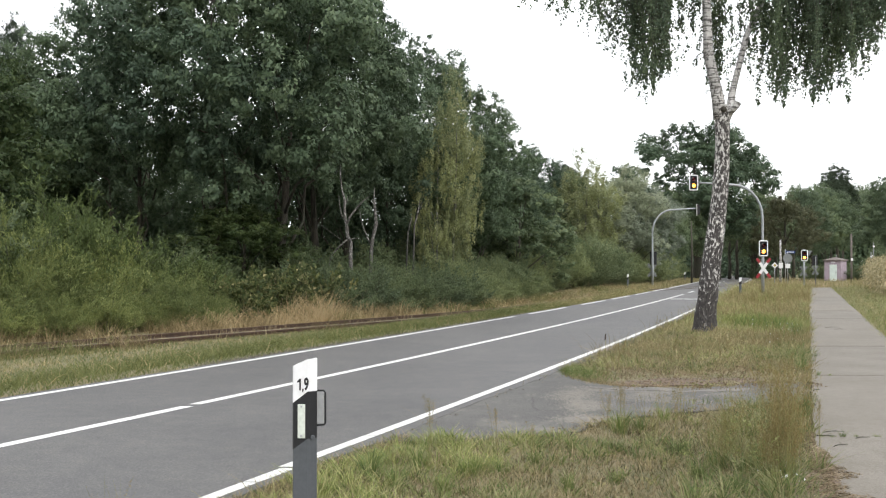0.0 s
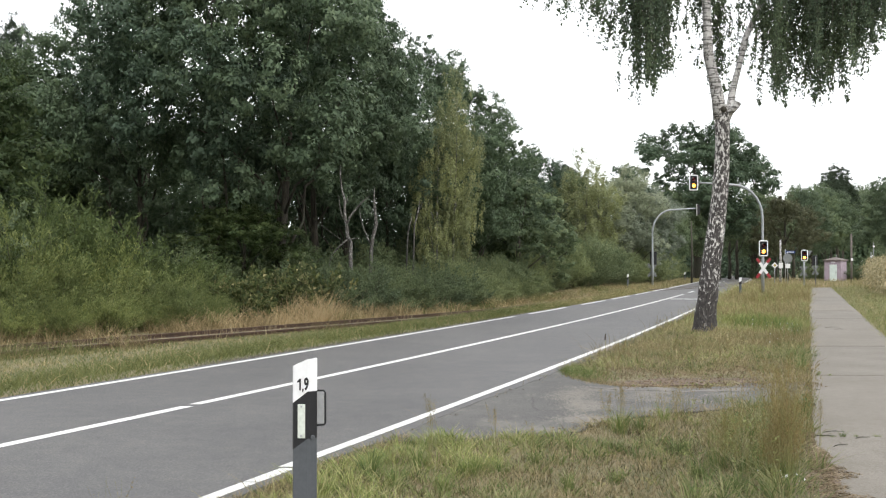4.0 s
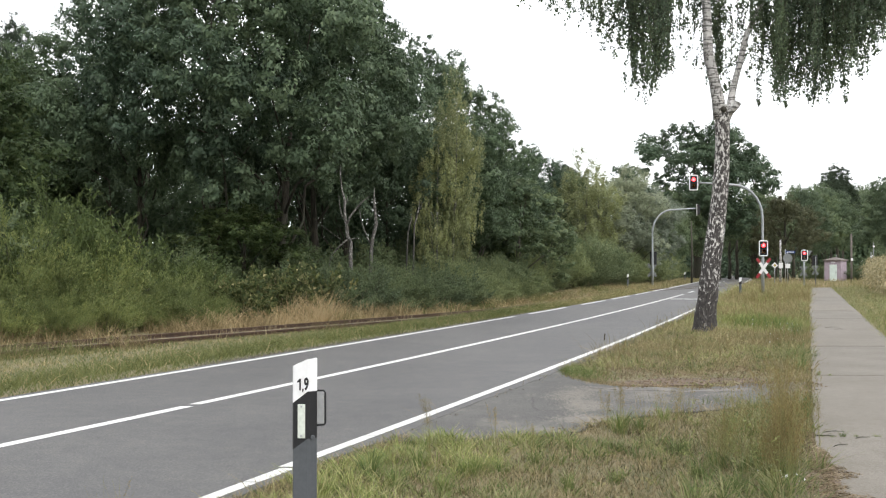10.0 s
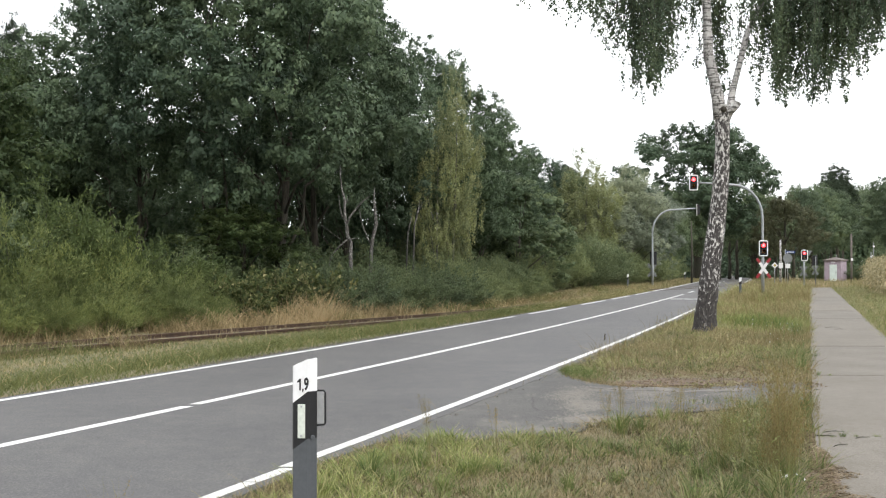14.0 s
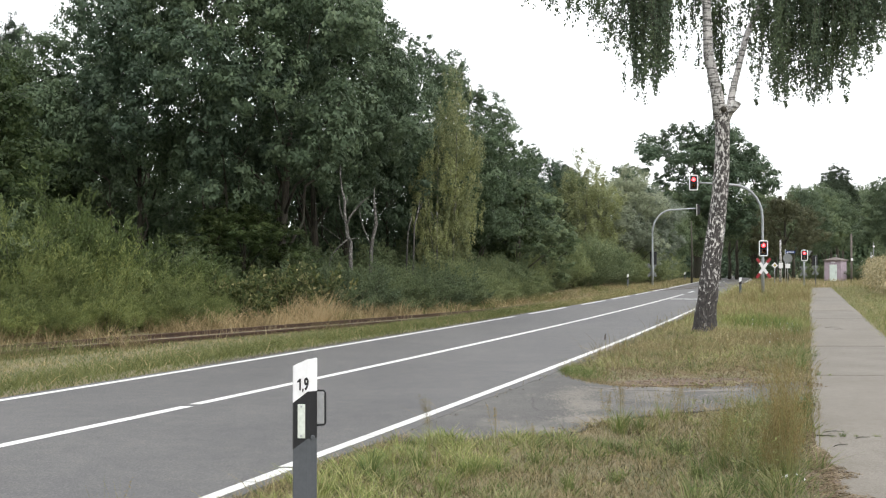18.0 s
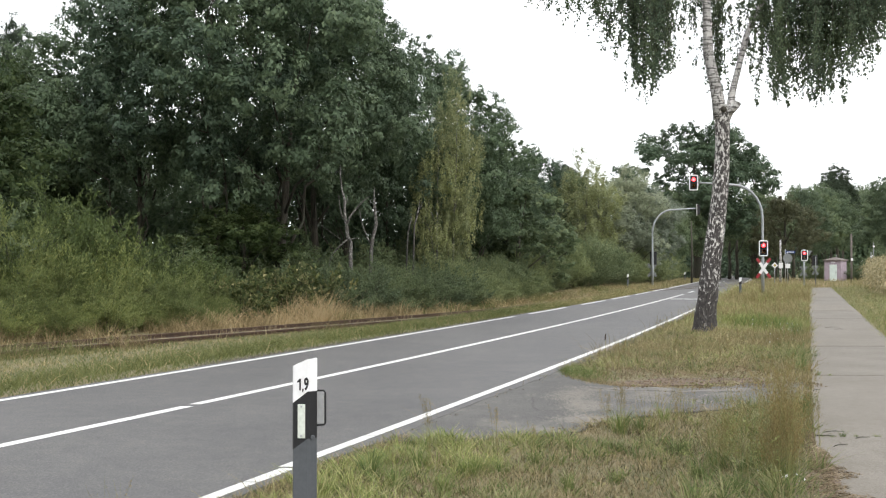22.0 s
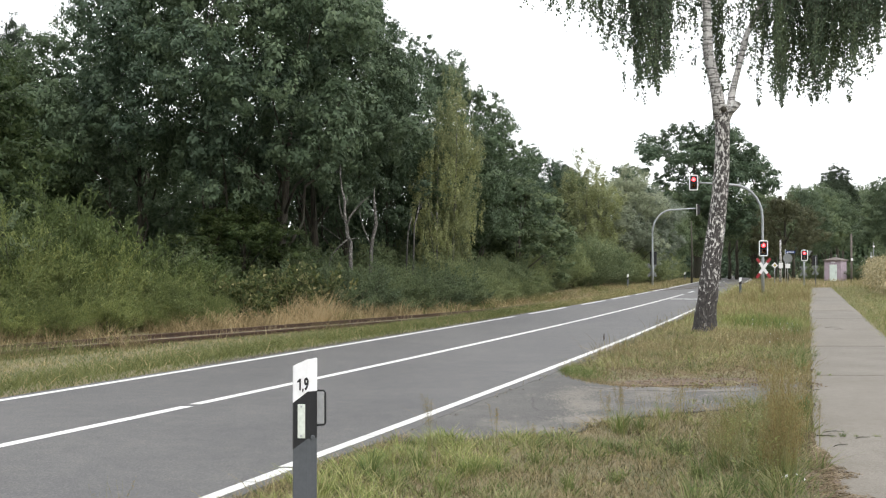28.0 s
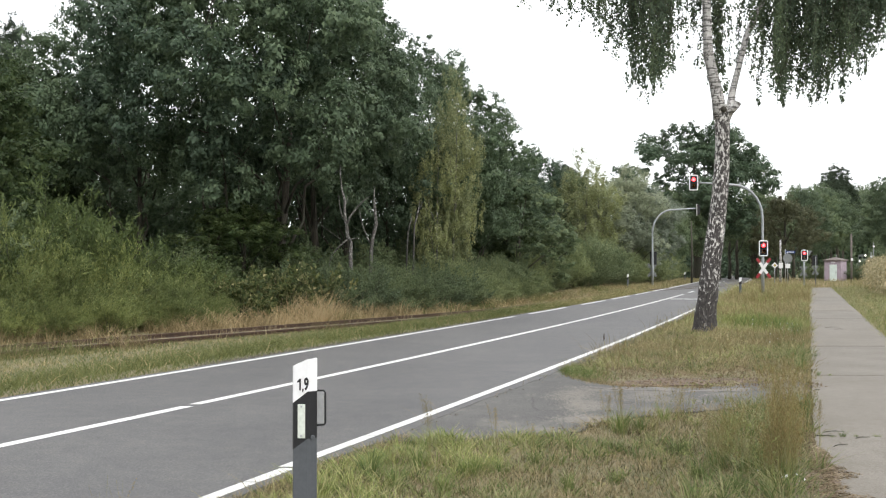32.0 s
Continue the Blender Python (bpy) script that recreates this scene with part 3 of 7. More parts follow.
part("ballast_bed", bed, railway, BALLAST)


# ---- leaves and wood ----
def unit(v):
    return v / (np.linalg.norm(v, axis=-1, keepdims=True) + 1e-9)


def leaf_cards(rng, c, size, aspect=0.6, along=None, facing=None):
    """Pointed leaves, folded a little along the rib, at the places c; facing: the way the upper side looks."""
    n = len(c)
    a = unit(rng.normal(size=(n, 3))) if along is None else unit(along)
    if facing is not None:
        a = unit(np.cross(facing, rng.normal(size=(n, 3))))
        b = unit(np.cross(facing, a))
    else:
        b = unit(np.cross(a, rng.normal(size=(n, 3))))
    w = np.cross(a, b)
    s = size * rng.uniform(0.7, 1.3, size=(n, 1))
    v = np.stack([c - a * s * 0.5, c + b * s * aspect * 0.5 + w * s * 0.1, c + a * s * 0.5, c - b * s * aspect * 0.5 + w * s * 0.1], 1)
    return v.reshape(-1, 3), np.arange(n * 4).reshape(-1, 4)


def leaf_tris(rng, c, size, aspect, facing):
    """Small leaves of a crown, one three-cornered face each."""
    n = len(c)
    a = unit(np.cross(facing, rng.normal(size=(n, 3))))
    b = unit(np.cross(facing, a))
    s = size * rng.uniform(0.65, 1.35, size=(n, 1))
    v = np.stack([c - a * s * 0.5 - b * s * aspect * 0.45, c - a * s * 0.3 + b * s * aspect * 0.55, c + a * s * 0.6], 1)
    return v.reshape(-1, 3), np.arange(n * 3).reshape(-1, 3)


def leaf_slivers(rng, c, size, aspect, along):
    """Narrow leaves of a shrub, one three-cornered face each."""
    n = len(c)
    a = unit(along)
    b = unit(np.cross(a, rng.normal(size=(n, 3))))
    s = size * rng.uniform(0.65, 1.35, size=(n, 1))
    v = np.stack([c - a * s * 0.4 - b * s * aspect * 0.5, c - a * s * 0.4 + b * s * aspect * 0.5, c + a * s * 0.6], 1)
    return v.reshape(-1, 3), np.arange(n * 3).reshape(-1, 3)


def bough_curve(rng, start, end, sag=0.0, k=6, wob=0.08):
    t = np.linspace(0, 1, k)[:, None]
    start, end = np.asarray(start, float), np.asarray(end, float)
    p = start + (end - start) * t
    L = np.linalg.norm(end - start)
    p += (rng.normal(size=(k, 3)) * wob * L * np.sin(t * np.pi) * 0.5)
    p[:, 2] += sag * L * np.sin(t[:, 0] * np.pi)
    return p


def tree_kit(seed, h, r, base, clumps, leaves, leaf, mat, bark=BARK, trunk_r=0.3, squash=0.75, tip=0.9, clump_r=1.2, limb_count=9, aspect=0.65, top_narrow=0.5, hollow=0.35, knot=0.34):
    """Meshes for one tree: trunk, limbs, and a crown of leaf clumps with gaps."""
    rng = np.random.default_rng(seed)
    lean = rng.normal(size=2) * 0.02 * h
    tz = np.linspace(0, 1, 9)
    tp = np.stack([lean[0] * tz ** 2 + 0.1 * np.sin(tz * 5 + seed), lean[1] * tz ** 2 + 0.1 * np.cos(tz * 4 + seed) - 0.1, tz * h * tip - 0.15], -1)
    tr = trunk_r * (1.0 - 0.9 * tz) * (1 + 0.5 * np.exp(-tz * 30))
    trunk = Geo().tube(tp, tr, 10, wob=0.05, rng=rng).mesh("trunk", bark, True)
    C = []
    while len(C) < clumps:
        q = rng.uniform(-1, 1, 3)
        rad = np.linalg.norm(q)
        if rad > 1 or rad < hollow or (rad < 0.7 and rng.random() < 0.5):
            continue
        z = (q[2] + 1) / 2
        narrow = 1 - top_narrow * max(0, z - 0.45) / 0.55
        C.append((q[0] * r * narrow, q[1] * r * narrow, base + z * (h - base - clump_r * 0.5)))
    C = np.array(C)
    limbs = []
    for k in range(limb_count):
        c = C[rng.integers(len(C))]
        f = float(np.clip((c[2] - rng.uniform(0.18, 0.4) * h) / (h * tip), 0.15, 0.85))
        s = np.array([np.interp(f, tz, tp[:, i]) for i in range(3)])
        pts = bough_curve(rng, s, c, 0.1)
        limbs.append(Geo().tube(pts, np.linspace(max(0.03, trunk_r * 0.42 * (1 - f)), 0.015, len(pts)), 6).mesh("limb", bark, True))
    V, F, n0 = [], [], 0
    cr = clump_r * rng.uniform(0.6, 1.3, clumps)
    per = rng.multinomial(leaves, cr ** 2 / (cr ** 2).sum())
    P, N = [], []
    for c, R, k in zip(C, cr, per):
        tuft = unit(rng.normal(size=(max(3, k // 44), 3))) * (rng.uniform(0.15, 1, (max(3, k // 44), 1)) ** 0.4)
        pick = rng.integers(0, len(tuft), k)
        w = unit(rng.normal(size=(k, 3)))
        q = tuft[pick] * R + w * (rng.uniform(0, 1, (k, 1)) ** 0.5) * R * knot
        q[:, 2] *= squash
        w = w + 1.3 * tuft[pick]
        P.append(c + q)
        N.append(w + np.array([0, 0, 0.5]) + 0.5 * rng.normal(size=(k, 3)))
    v, f = leaf_tris(rng, np.concatenate(P), leaf, aspect, np.concatenate(N))
    crown = make_mesh("crown", v, [f], mat)
    return trunk, limbs, crown


SWAY = []


def plant(name, kit, label, category, u, d, sx=1.0, sz=1.0, turn=0.0, group="", z=None):
    x, y = u * d, d
    zz = float(ground_z(x, y)) - 0.02 if z is None else z
    m = pose(x, y, zz, 0, 0, turn) @ Matrix.Diagonal((sx, sx, sz, 1))
    t = thing(name, label, category, m, group)
    trunk, limbs, crown = kit
    part("trunk", trunk, t)
    for b in limbs:
        part("limb", b, t)
    top = part("crown", crown, t)
    if d < 66:
        SWAY.append((top, Matrix.Identity(4), 0.28, u * 40 + d, 0.8))
    return t


OAKS = [tree_kit(11, 15, 5.4, 4.0, 92, 54000, 0.14, OAK_LEAF, trunk_r=0.24, aspect=0.78, clump_r=1.2, tip=0.6, knot=0.29),
        tree_kit(12, 16, 5.0, 4.2, 96, 54000, 0.14, OAK_LEAF, trunk_r=0.21, aspect=0.78, top_narrow=0.65, clump_r=1.2, tip=0.6, knot=0.29),
        tree_kit(13, 14, 5.8, 3.4, 92, 54000, 0.14, OAK_LEAF_C, trunk_r=0.25, aspect=0.78, top_narrow=0.4, clump_r=1.2, tip=0.6, knot=0.29)]
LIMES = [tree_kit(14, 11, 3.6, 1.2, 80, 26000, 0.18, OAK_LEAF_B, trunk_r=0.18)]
FAR_OAKS = [tree_kit(15, 17, 7.2, 4.5, 120, 70000, 0.24, OAK_LEAF, trunk_r=0.45, clump_r=1.3, hollow=0.45, squash=0.9, top_narrow=-0.05, limb_count=16),
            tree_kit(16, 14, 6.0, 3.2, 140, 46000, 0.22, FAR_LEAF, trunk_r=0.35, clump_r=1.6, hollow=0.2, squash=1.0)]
TURNING_LEAF = leafy("browning_leaves", [(0.07, 0.078, 0.046), (0.125, 0.132, 0.075), (0.20, 0.195, 0.105)], patch=0.4)
FAR_OAKS.append(tree_kit(22, 14, 5.4, 3.2, 120, 40000, 0.2, TURNING_LEAF, trunk_r=0.35, clump_r=1.3, hollow=0.3, squash=0.9))
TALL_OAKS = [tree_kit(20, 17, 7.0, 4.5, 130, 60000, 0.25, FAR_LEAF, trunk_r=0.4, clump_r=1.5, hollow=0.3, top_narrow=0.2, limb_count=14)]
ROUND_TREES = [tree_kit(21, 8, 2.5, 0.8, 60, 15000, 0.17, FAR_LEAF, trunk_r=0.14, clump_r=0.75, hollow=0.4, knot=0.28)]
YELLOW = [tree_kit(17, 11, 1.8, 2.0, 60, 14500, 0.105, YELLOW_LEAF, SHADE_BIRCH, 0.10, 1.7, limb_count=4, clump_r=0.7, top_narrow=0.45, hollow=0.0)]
WILLOW = [tree_kit(18, 9, 3.2, 0.8, 80, 22000, 0.2, WILLOW_LEAF, BARK, 0.2, 0.9, clump_r=0.95, aspect=0.35)]
PINES = [tree_kit(19, 17, 3.0, 7.0, 90, 36000, 0.22, PINE_LEAF, BARK, 0.28, 0.5, clump_r=1.2, aspect=0.3)]


# ---- the wood along the track ----
def grow(name, kit, base_h, label, category, rows, group):
    """rows: aside per metre, distance, top as rise per metre, spread factor, turn."""
    for u, d, rise, sx, turn in rows:
        plant(name, kit[int(turn) % len(kit)], label, category, u, d, sx, (1.6 + rise * d) * 1.07 / base_h, turn, group)


grow("oak_tree", OAKS, 15, "dense dark green oak at the edge of the wood", "tree", [
    (-0.292, 43, 0.30, 0.80, 10), (-0.2216, 41, 0.36, 1.0, 73), (-0.1557, 41, 0.36, 1.0, 140),
    (-0.118, 46, 0.30, 0.85, 215), (-0.092, 48, 0.245, 0.68, 301), (-0.052, 50, 0.165, 0.6, 90), (0.024, 55, 0.172, 0.68, 45), (-0.012, 54, 0.20, 0.7, 250),
    (0.050, 64, 0.126, 0.66, 122), (0.085, 86, 0.104, 0.76, 160), (0.118, 98, 0.085, 0.76, 220),
    (-0.43, 44, 0.205, 0.85, 29), (-0.372, 46, 0.222, 0.85, 30)], "oaks of the wood")
grow("oak_tree", OAKS, 15, "oak standing deeper in the wood", "tree", [
    (-0.345, 58, 0.13, 0.8, 31), (-0.27, 60, 0.145, 0.8, 95), (-0.21, 62, 0.12, 0.8, 190), (-0.13, 60, 0.21, 0.8, 260),
    (-0.04, 62, 0.14, 0.8, 12)], "oaks of the wood")
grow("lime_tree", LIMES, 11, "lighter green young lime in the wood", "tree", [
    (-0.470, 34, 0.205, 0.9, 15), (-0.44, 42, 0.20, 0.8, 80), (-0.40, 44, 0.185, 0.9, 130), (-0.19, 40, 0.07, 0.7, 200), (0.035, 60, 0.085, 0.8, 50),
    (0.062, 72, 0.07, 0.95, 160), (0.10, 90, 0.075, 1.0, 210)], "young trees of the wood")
grow("yellowing_birch", YELLOW, 11, "slim birch with yellowing leaves", "tree", [
    (0.010, 49, 0.184, 0.68, 20), (0.014, 50, 0.160, 0.64, 150), (-0.006, 48, 0.130, 0.6, 77), (0.136, 84, 0.107, 1.25, 60), (0.122, 85, 0.085, 1.1, 200),
    (0.150, 85, 0.092, 1.1, 110)], "yellowing birches")
grow("willow", WILLOW, 9, "silvery grey-green willow by the crossing", "tree", [
    (0.172, 92, 0.094, 1.3, 40), (0.196, 95, 0.078, 1.1, 170), (0.155, 88, 0.075, 1.0, 260), (0.182, 88, 0.05, 0.8, 300)], "willows by the crossing")
grow("old_oak", FAR_OAKS[:1], 17, "tall spreading oak behind the level crossing", "tree", [
    (0.2435, 122, 0.127, 1.25, 0)], "oaks behind the crossing")
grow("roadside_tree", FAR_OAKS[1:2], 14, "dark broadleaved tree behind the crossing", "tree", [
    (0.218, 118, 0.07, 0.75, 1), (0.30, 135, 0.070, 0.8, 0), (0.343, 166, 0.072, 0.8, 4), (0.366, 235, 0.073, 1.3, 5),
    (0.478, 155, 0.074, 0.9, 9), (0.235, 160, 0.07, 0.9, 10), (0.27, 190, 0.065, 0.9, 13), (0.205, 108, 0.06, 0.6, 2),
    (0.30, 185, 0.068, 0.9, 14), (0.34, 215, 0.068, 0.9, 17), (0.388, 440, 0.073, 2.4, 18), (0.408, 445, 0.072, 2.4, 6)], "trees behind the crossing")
grow("turning_tree", FAR_OAKS[2:], 14, "broadleaved tree with browning leaves behind the crossing", "tree", [(0.328, 126, 0.066, 0.8, 0)], "trees behind the crossing")
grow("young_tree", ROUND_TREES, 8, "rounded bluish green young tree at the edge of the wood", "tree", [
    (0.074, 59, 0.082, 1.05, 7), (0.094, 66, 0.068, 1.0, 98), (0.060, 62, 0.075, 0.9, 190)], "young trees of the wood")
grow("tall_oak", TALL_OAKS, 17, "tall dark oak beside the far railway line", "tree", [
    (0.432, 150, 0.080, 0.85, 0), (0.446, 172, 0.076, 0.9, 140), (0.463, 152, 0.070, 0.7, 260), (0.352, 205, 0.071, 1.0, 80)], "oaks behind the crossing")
grow("pine_tree", PINES, 17, "pine rising over the far wood", "tree", [
    (0.377, 245, 0.094, 1.4, 0), (0.371, 240, 0.084, 1.3, 60), (0.383, 250, 0.080, 1.3, 120), (0.116, 110, 0.096, 0.8, 90), (-0.412, 62, 0.235, 0.5, 33)], "pines")


# ---- shrubs ----

def shrub_kit(seed, h, r, shoots, per, leaf, aspect, mat, upright=0.7, clump=0.16, plume=0.0):
    """Shoots that rise from one foot and carry sprigs of small leaves; plume: how strictly leaves follow their sprig."""
    rng = np.random.default_rng(seed)
    g = Geo()
    P, A = [], []
    for k in range(shoots):
        ang, rad = rng.uniform(0, 2 * np.pi), r * rng.uniform(0.1, 1.0) ** 0.6
        hh = h * (rng.uniform(0.35, 0.9) + 0.32 * rng.random() ** 5) * (1 - 0.5 * (rad / r) ** 2)
        out = np.array([math.cos(ang), math.sin(ang), 0])
        s = out * rad * (1 - upright)
        e = out * rad + np.array([0, 0, hh]) + rng.normal(size=3) * 0.1
        t = np.linspace(0, 1, 6)[:, None]
        p = s + (e - s) * np.concatenate([t ** 1.3, t ** 1.3, t ** 0.8], 1)
        g.tube(p, np.linspace(0.014, 0.003, 6), 4, cap=False)
        n = per // 9 + 1
        root = rng.uniform(0.03, 1.0, n) ** 0.85
        c = np.stack([np.interp(root, t[:, 0], p[:, i]) for i in range(3)], -1)
        lift = 0.8 + plume
        way = unit(rng.normal(size=(n, 3)) * (1 - 0.45 * plume) + out * 0.4 + np.array([0.4 * plume, 0, lift]))
        sid = rng.integers(0, n, per)
        far = rng.uniform(0, 1, (per, 1))
        reach = far * clump * (1.6 - 0.8 * root[sid][:, None]) * (2 + plume)
        bow = np.array([0, 0, -0.12]) * plume * far ** 2
        P.append(c[sid] + way[sid] * reach + bow + rng.normal(size=(per, 3)) * 0.018)
        A.append(way[sid] + (0.5 - 0.15 * plume) * rng.normal(size=(per, 3)))
    v, f = leaf_slivers(rng, np.concatenate(P), leaf, aspect, np.concatenate(A))
    return g.mesh("woody_base", BARK), make_mesh("foliage", v, [f], mat)


BROOMS = [shrub_kit(s, 3.0, 1.7, 62, 430, 0.09, 0.3, BROOM_LEAF, plume=0.95, clump=0.25) for s in (31, 32, 33)]
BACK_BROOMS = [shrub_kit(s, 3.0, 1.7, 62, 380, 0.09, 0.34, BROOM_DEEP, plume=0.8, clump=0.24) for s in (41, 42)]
SHRUBS = [shrub_kit(s, 3.0, 1.8, 70, 300, 0.088, 0.45, DUSK_LEAF, plume=0.3) for s in (34, 35, 36)]
HEDGES = [shrub_kit(s, 3.0, 1.9, 90, 420, 0.09, 0.38, HEDGE_LEAF, plume=0.6, clump=0.2) for s in (38, 39)]
BRAMBLES = [shrub_kit(37, 1.6, 1.1, 40, 110, 0.09, 0.8, BRAMBLE_LEAF, 0.5)]


def shrub(name, kit, label, x, y, sx, sz, turn, group):
    m = pose(x, y, float(ground_z(x, y)) - 0.05, 0, 0, turn) @ Matrix.Diagonal((sx, sx, sz, 1))
    t = thing(name, label, "shrub", m, group)
    part("woody_base", kit[0], t)
    part("foliage", kit[1], t)
    if name == "broom_bush" and y < 40:
        SWAY.append((t, pose(x, y, float(ground_z(x, y)) - 0.05, 0, 0, turn), 0.7, x * 0.9 + y, 1.0))
    return t


rng = np.random.default_rng(77)
HEIGHTS = ([14, 24, 26.5, 28, 29.2, 30, 31, 33, 38, 45, 52, 62, 72, 82, 95, 110], [3.3, 3.3, 3.75, 3.9, 3.8, 2.9, 2.4, 2.2, 2.0, 2.5, 2.7, 3.0, 3.7, 4.0, 2.8, 2.4])
# light green broom that climbs from the rails towards the wood; its top line falls along the track
TOP_U = [-0.46, -0.424, -0.391, -0.353, -0.326, -0.3076, -0.289, -0.2616, -0.2346, -0.2076, -0.191]
TOP_RISE = [0.058, 0.0605, 0.067, 0.074, 0.0697, 0.0454, 0.0373, 0.028, 0.0184, 0.0146, 0.011]
k = 0
for off, part_h, step in ((2.75, 0.36, 0.9), (3.6, 0.58, 1.05), (4.8, 0.8, 1.2), (6.3, 1.06, 1.4), (7.9, 1.14, 1.7)):
    y = 14.5 + 0.3 * off
    while y < 36:
        x = float(track_mid(y)) - (off + rng.uniform(-0.45, 0.45)) / 0.86
        if x / y < -0.19 and x / y > -0.62:
            full = 1.75 + y * float(np.interp(x / y, TOP_U, TOP_RISE))
            hgt = full * part_h * rng.uniform(0.78, 1.12)
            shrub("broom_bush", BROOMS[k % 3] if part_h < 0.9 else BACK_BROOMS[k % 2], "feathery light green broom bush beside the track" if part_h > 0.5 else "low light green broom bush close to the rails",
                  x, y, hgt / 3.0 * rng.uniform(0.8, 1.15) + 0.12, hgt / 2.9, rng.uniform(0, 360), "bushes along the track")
        y += step * rng.uniform(0.7, 1.35)
        k += 1
y = 36.8
while y < 57:
    hgt = rng.uniform(1.7, 2.25) if y < 46 else rng.uniform(1.35, 2.0)
    shrub("bush", SHRUBS[k % 3] if y < 46 else HEDGES[k % 2], "low dull dark green bush at the edge of the straw grass" if y < 46 else "low green bush at the edge of the straw grass", float(track_mid(y)) - rng.uniform(3.0, 3.6), y, hgt / 2.5, hgt / 2.9, rng.uniform(0, 360), "bushes along the track")
    y += 1.3
    k += 1
y = 36.0
while y < 108:
    off = 3.9 + rng.uniform(-0.4, 0.6) + (0.8 if y > 60 else 0)
    x = (float(track_mid(min(y, 64.0))) if y < 62 else float(road_left(y)) - 2.2) - off / 0.86
    hgt = float(np.interp(y, *HEIGHTS)) * rng.uniform(0.8, 1.12)
    mound = y > 47
    shrub("bush", HEDGES[k % 2] if mound else SHRUBS[k % 3],
          "rounded bright green bush beside the track" if mound else "dull dark green bush beside the track",
          x, y, hgt / 3.0 * rng.uniform(0.8, 1.1), hgt / 2.9, rng.uniform(0, 360), "bushes along the track")
    y += 1.15 + y * 0.011
    k += 1
y = 19.0
while y < 80:
    x = (float(track_mid(min(y, 64.0))) if y < 62 else float(road_left(y)) - 2.2) - 8.2 + rng.uniform(-0.8, 0.8)
    hgt = float(np.interp(y, *HEIGHTS)) * rng.uniform(1.1, 1.45)
    shrub("bush", SHRUBS[k % 3], "dark green undergrowth bush in the wood", x, y, hgt / 2.6, hgt / 2.9, rng.uniform(0, 360), "undergrowth of the wood")
    y += 2.3
    k += 1
for u, d, hgt in ((0.178, 87.0, 3.0), (0.190, 90.0, 3.8), (0.198, 97.0, 4.0), (0.203, 104.0, 3.6), (0.214, 113.0, 3.4), (0.165, 84.0, 3.0), (0.15, 80.0, 3.9), (0.135, 76.0, 4.0), (0.158, 83.0, 3.8)):
    shrub("bush", HEDGES[int(d) % 2], "green bush near an arched signal mast", u * d, d, hgt / 2.6, hgt / 2.9, d * 37, "bushes by the crossing")
for u, d, hgt in ((0.10, 70.0, 3.0), (0.115, 75.0, 3.9), (0.128, 78.0, 4.3), (0.141, 81.0, 4.5), (0.152, 83.0, 4.3)):
    shrub("bush", HEDGES[int(d) % 2], "rounded light green bush in front of the birches", u * d, d, hgt / 3.3, hgt / 2.9, d * 37, "bushes by the crossing")
for u, d, hgt in ((0.405, 112.0, 2.3), (0.389, 113.0, 1.9), (0.396, 109.0, 1.8), (0.383, 116.0, 2.4), (0.414, 108.0, 2.0), (0.424, 112.0, 2.4), (0.424, 116.0, 4.6), (0.436, 114.0, 4.2), (0.353, 112.5, 2.4), (0.362, 114.5, 2.2), (0.30, 128.0, 2.0)):
    shrub("bush", SHRUBS[int(d) % 3], "low light green bush near the relay hut", u * d, d, hgt / 2.6, hgt / 2.9, d * 31, "bushes near the hut")
for d, off, hgt in ((33.6, 4.2, 2.0), (34.6, 4.0, 2.2), (35.7, 4.1, 2.3), (36.6, 4.0, 2.2)):
    shrub("bramble_bush", BRAMBLES[0], "bramble bush with yellowing leaves", float(track_mid(d)) - off, d, hgt / 1.7, hgt / 1.6, d * 50, "brambles")


def wood_wall(seed, n, leaf, mat, x0, y0, x1, y1, depth, h):
    """Leaves of thickets that close the view inside the wood."""
    rng = np.random.default_rng(seed)
    t = rng.uniform(0, 1, n)
    s = rng.uniform(0, 1, n)
    top = h * (0.75 + 0.25 * np.sin(t * 37 + seed) * np.sin(t * 91))
    c = np.stack([x0 + (x1 - x0) * t, y0 + (y1 - y0) * t + s * depth, top * rng.uniform(0, 1, n) ** 0.8 - 0.2], -1)
    v, f = leaf_cards(rng, c, leaf, 0.7)
    return make_mesh("thicket", v, [f], mat)


tagged(new("far_thicket", wood_wall(8, 20000, 0.3, OAK_LEAF, -27, 47, -4, 51, 4, 8.6)), "dark thicket between the oaks", "thicket", kind="stuff")
tagged(new("far_thicket", wood_wall(5, 24000, 0.5, OAK_LEAF, -45, 62, 10, 88, 6, 7.6)), "dark thicket deep in the wood", "thicket", kind="stuff")
tagged(new("far_thicket", wood_wall(6, 12000, 0.5, OAK_LEAF, 14, 128, 54, 156, 10, 6.0)), "dark thicket behind the level crossing", "thicket", kind="stuff")
tagged(new("far_wood", wood_wall(7, 16000, 2.6, OAK_LEAF, -300, 430, 60, 460, 30, 20.0)), "distant wood beyond the fields", "wood", kind="stuff")

tagged(new("far_wood", wood_wall(9, 16000, 2.4, OAK_LEAF, 60, 455, 196, 425, 14, 30.0)), "distant dark wood behind the railway line", "wood", kind="stuff")

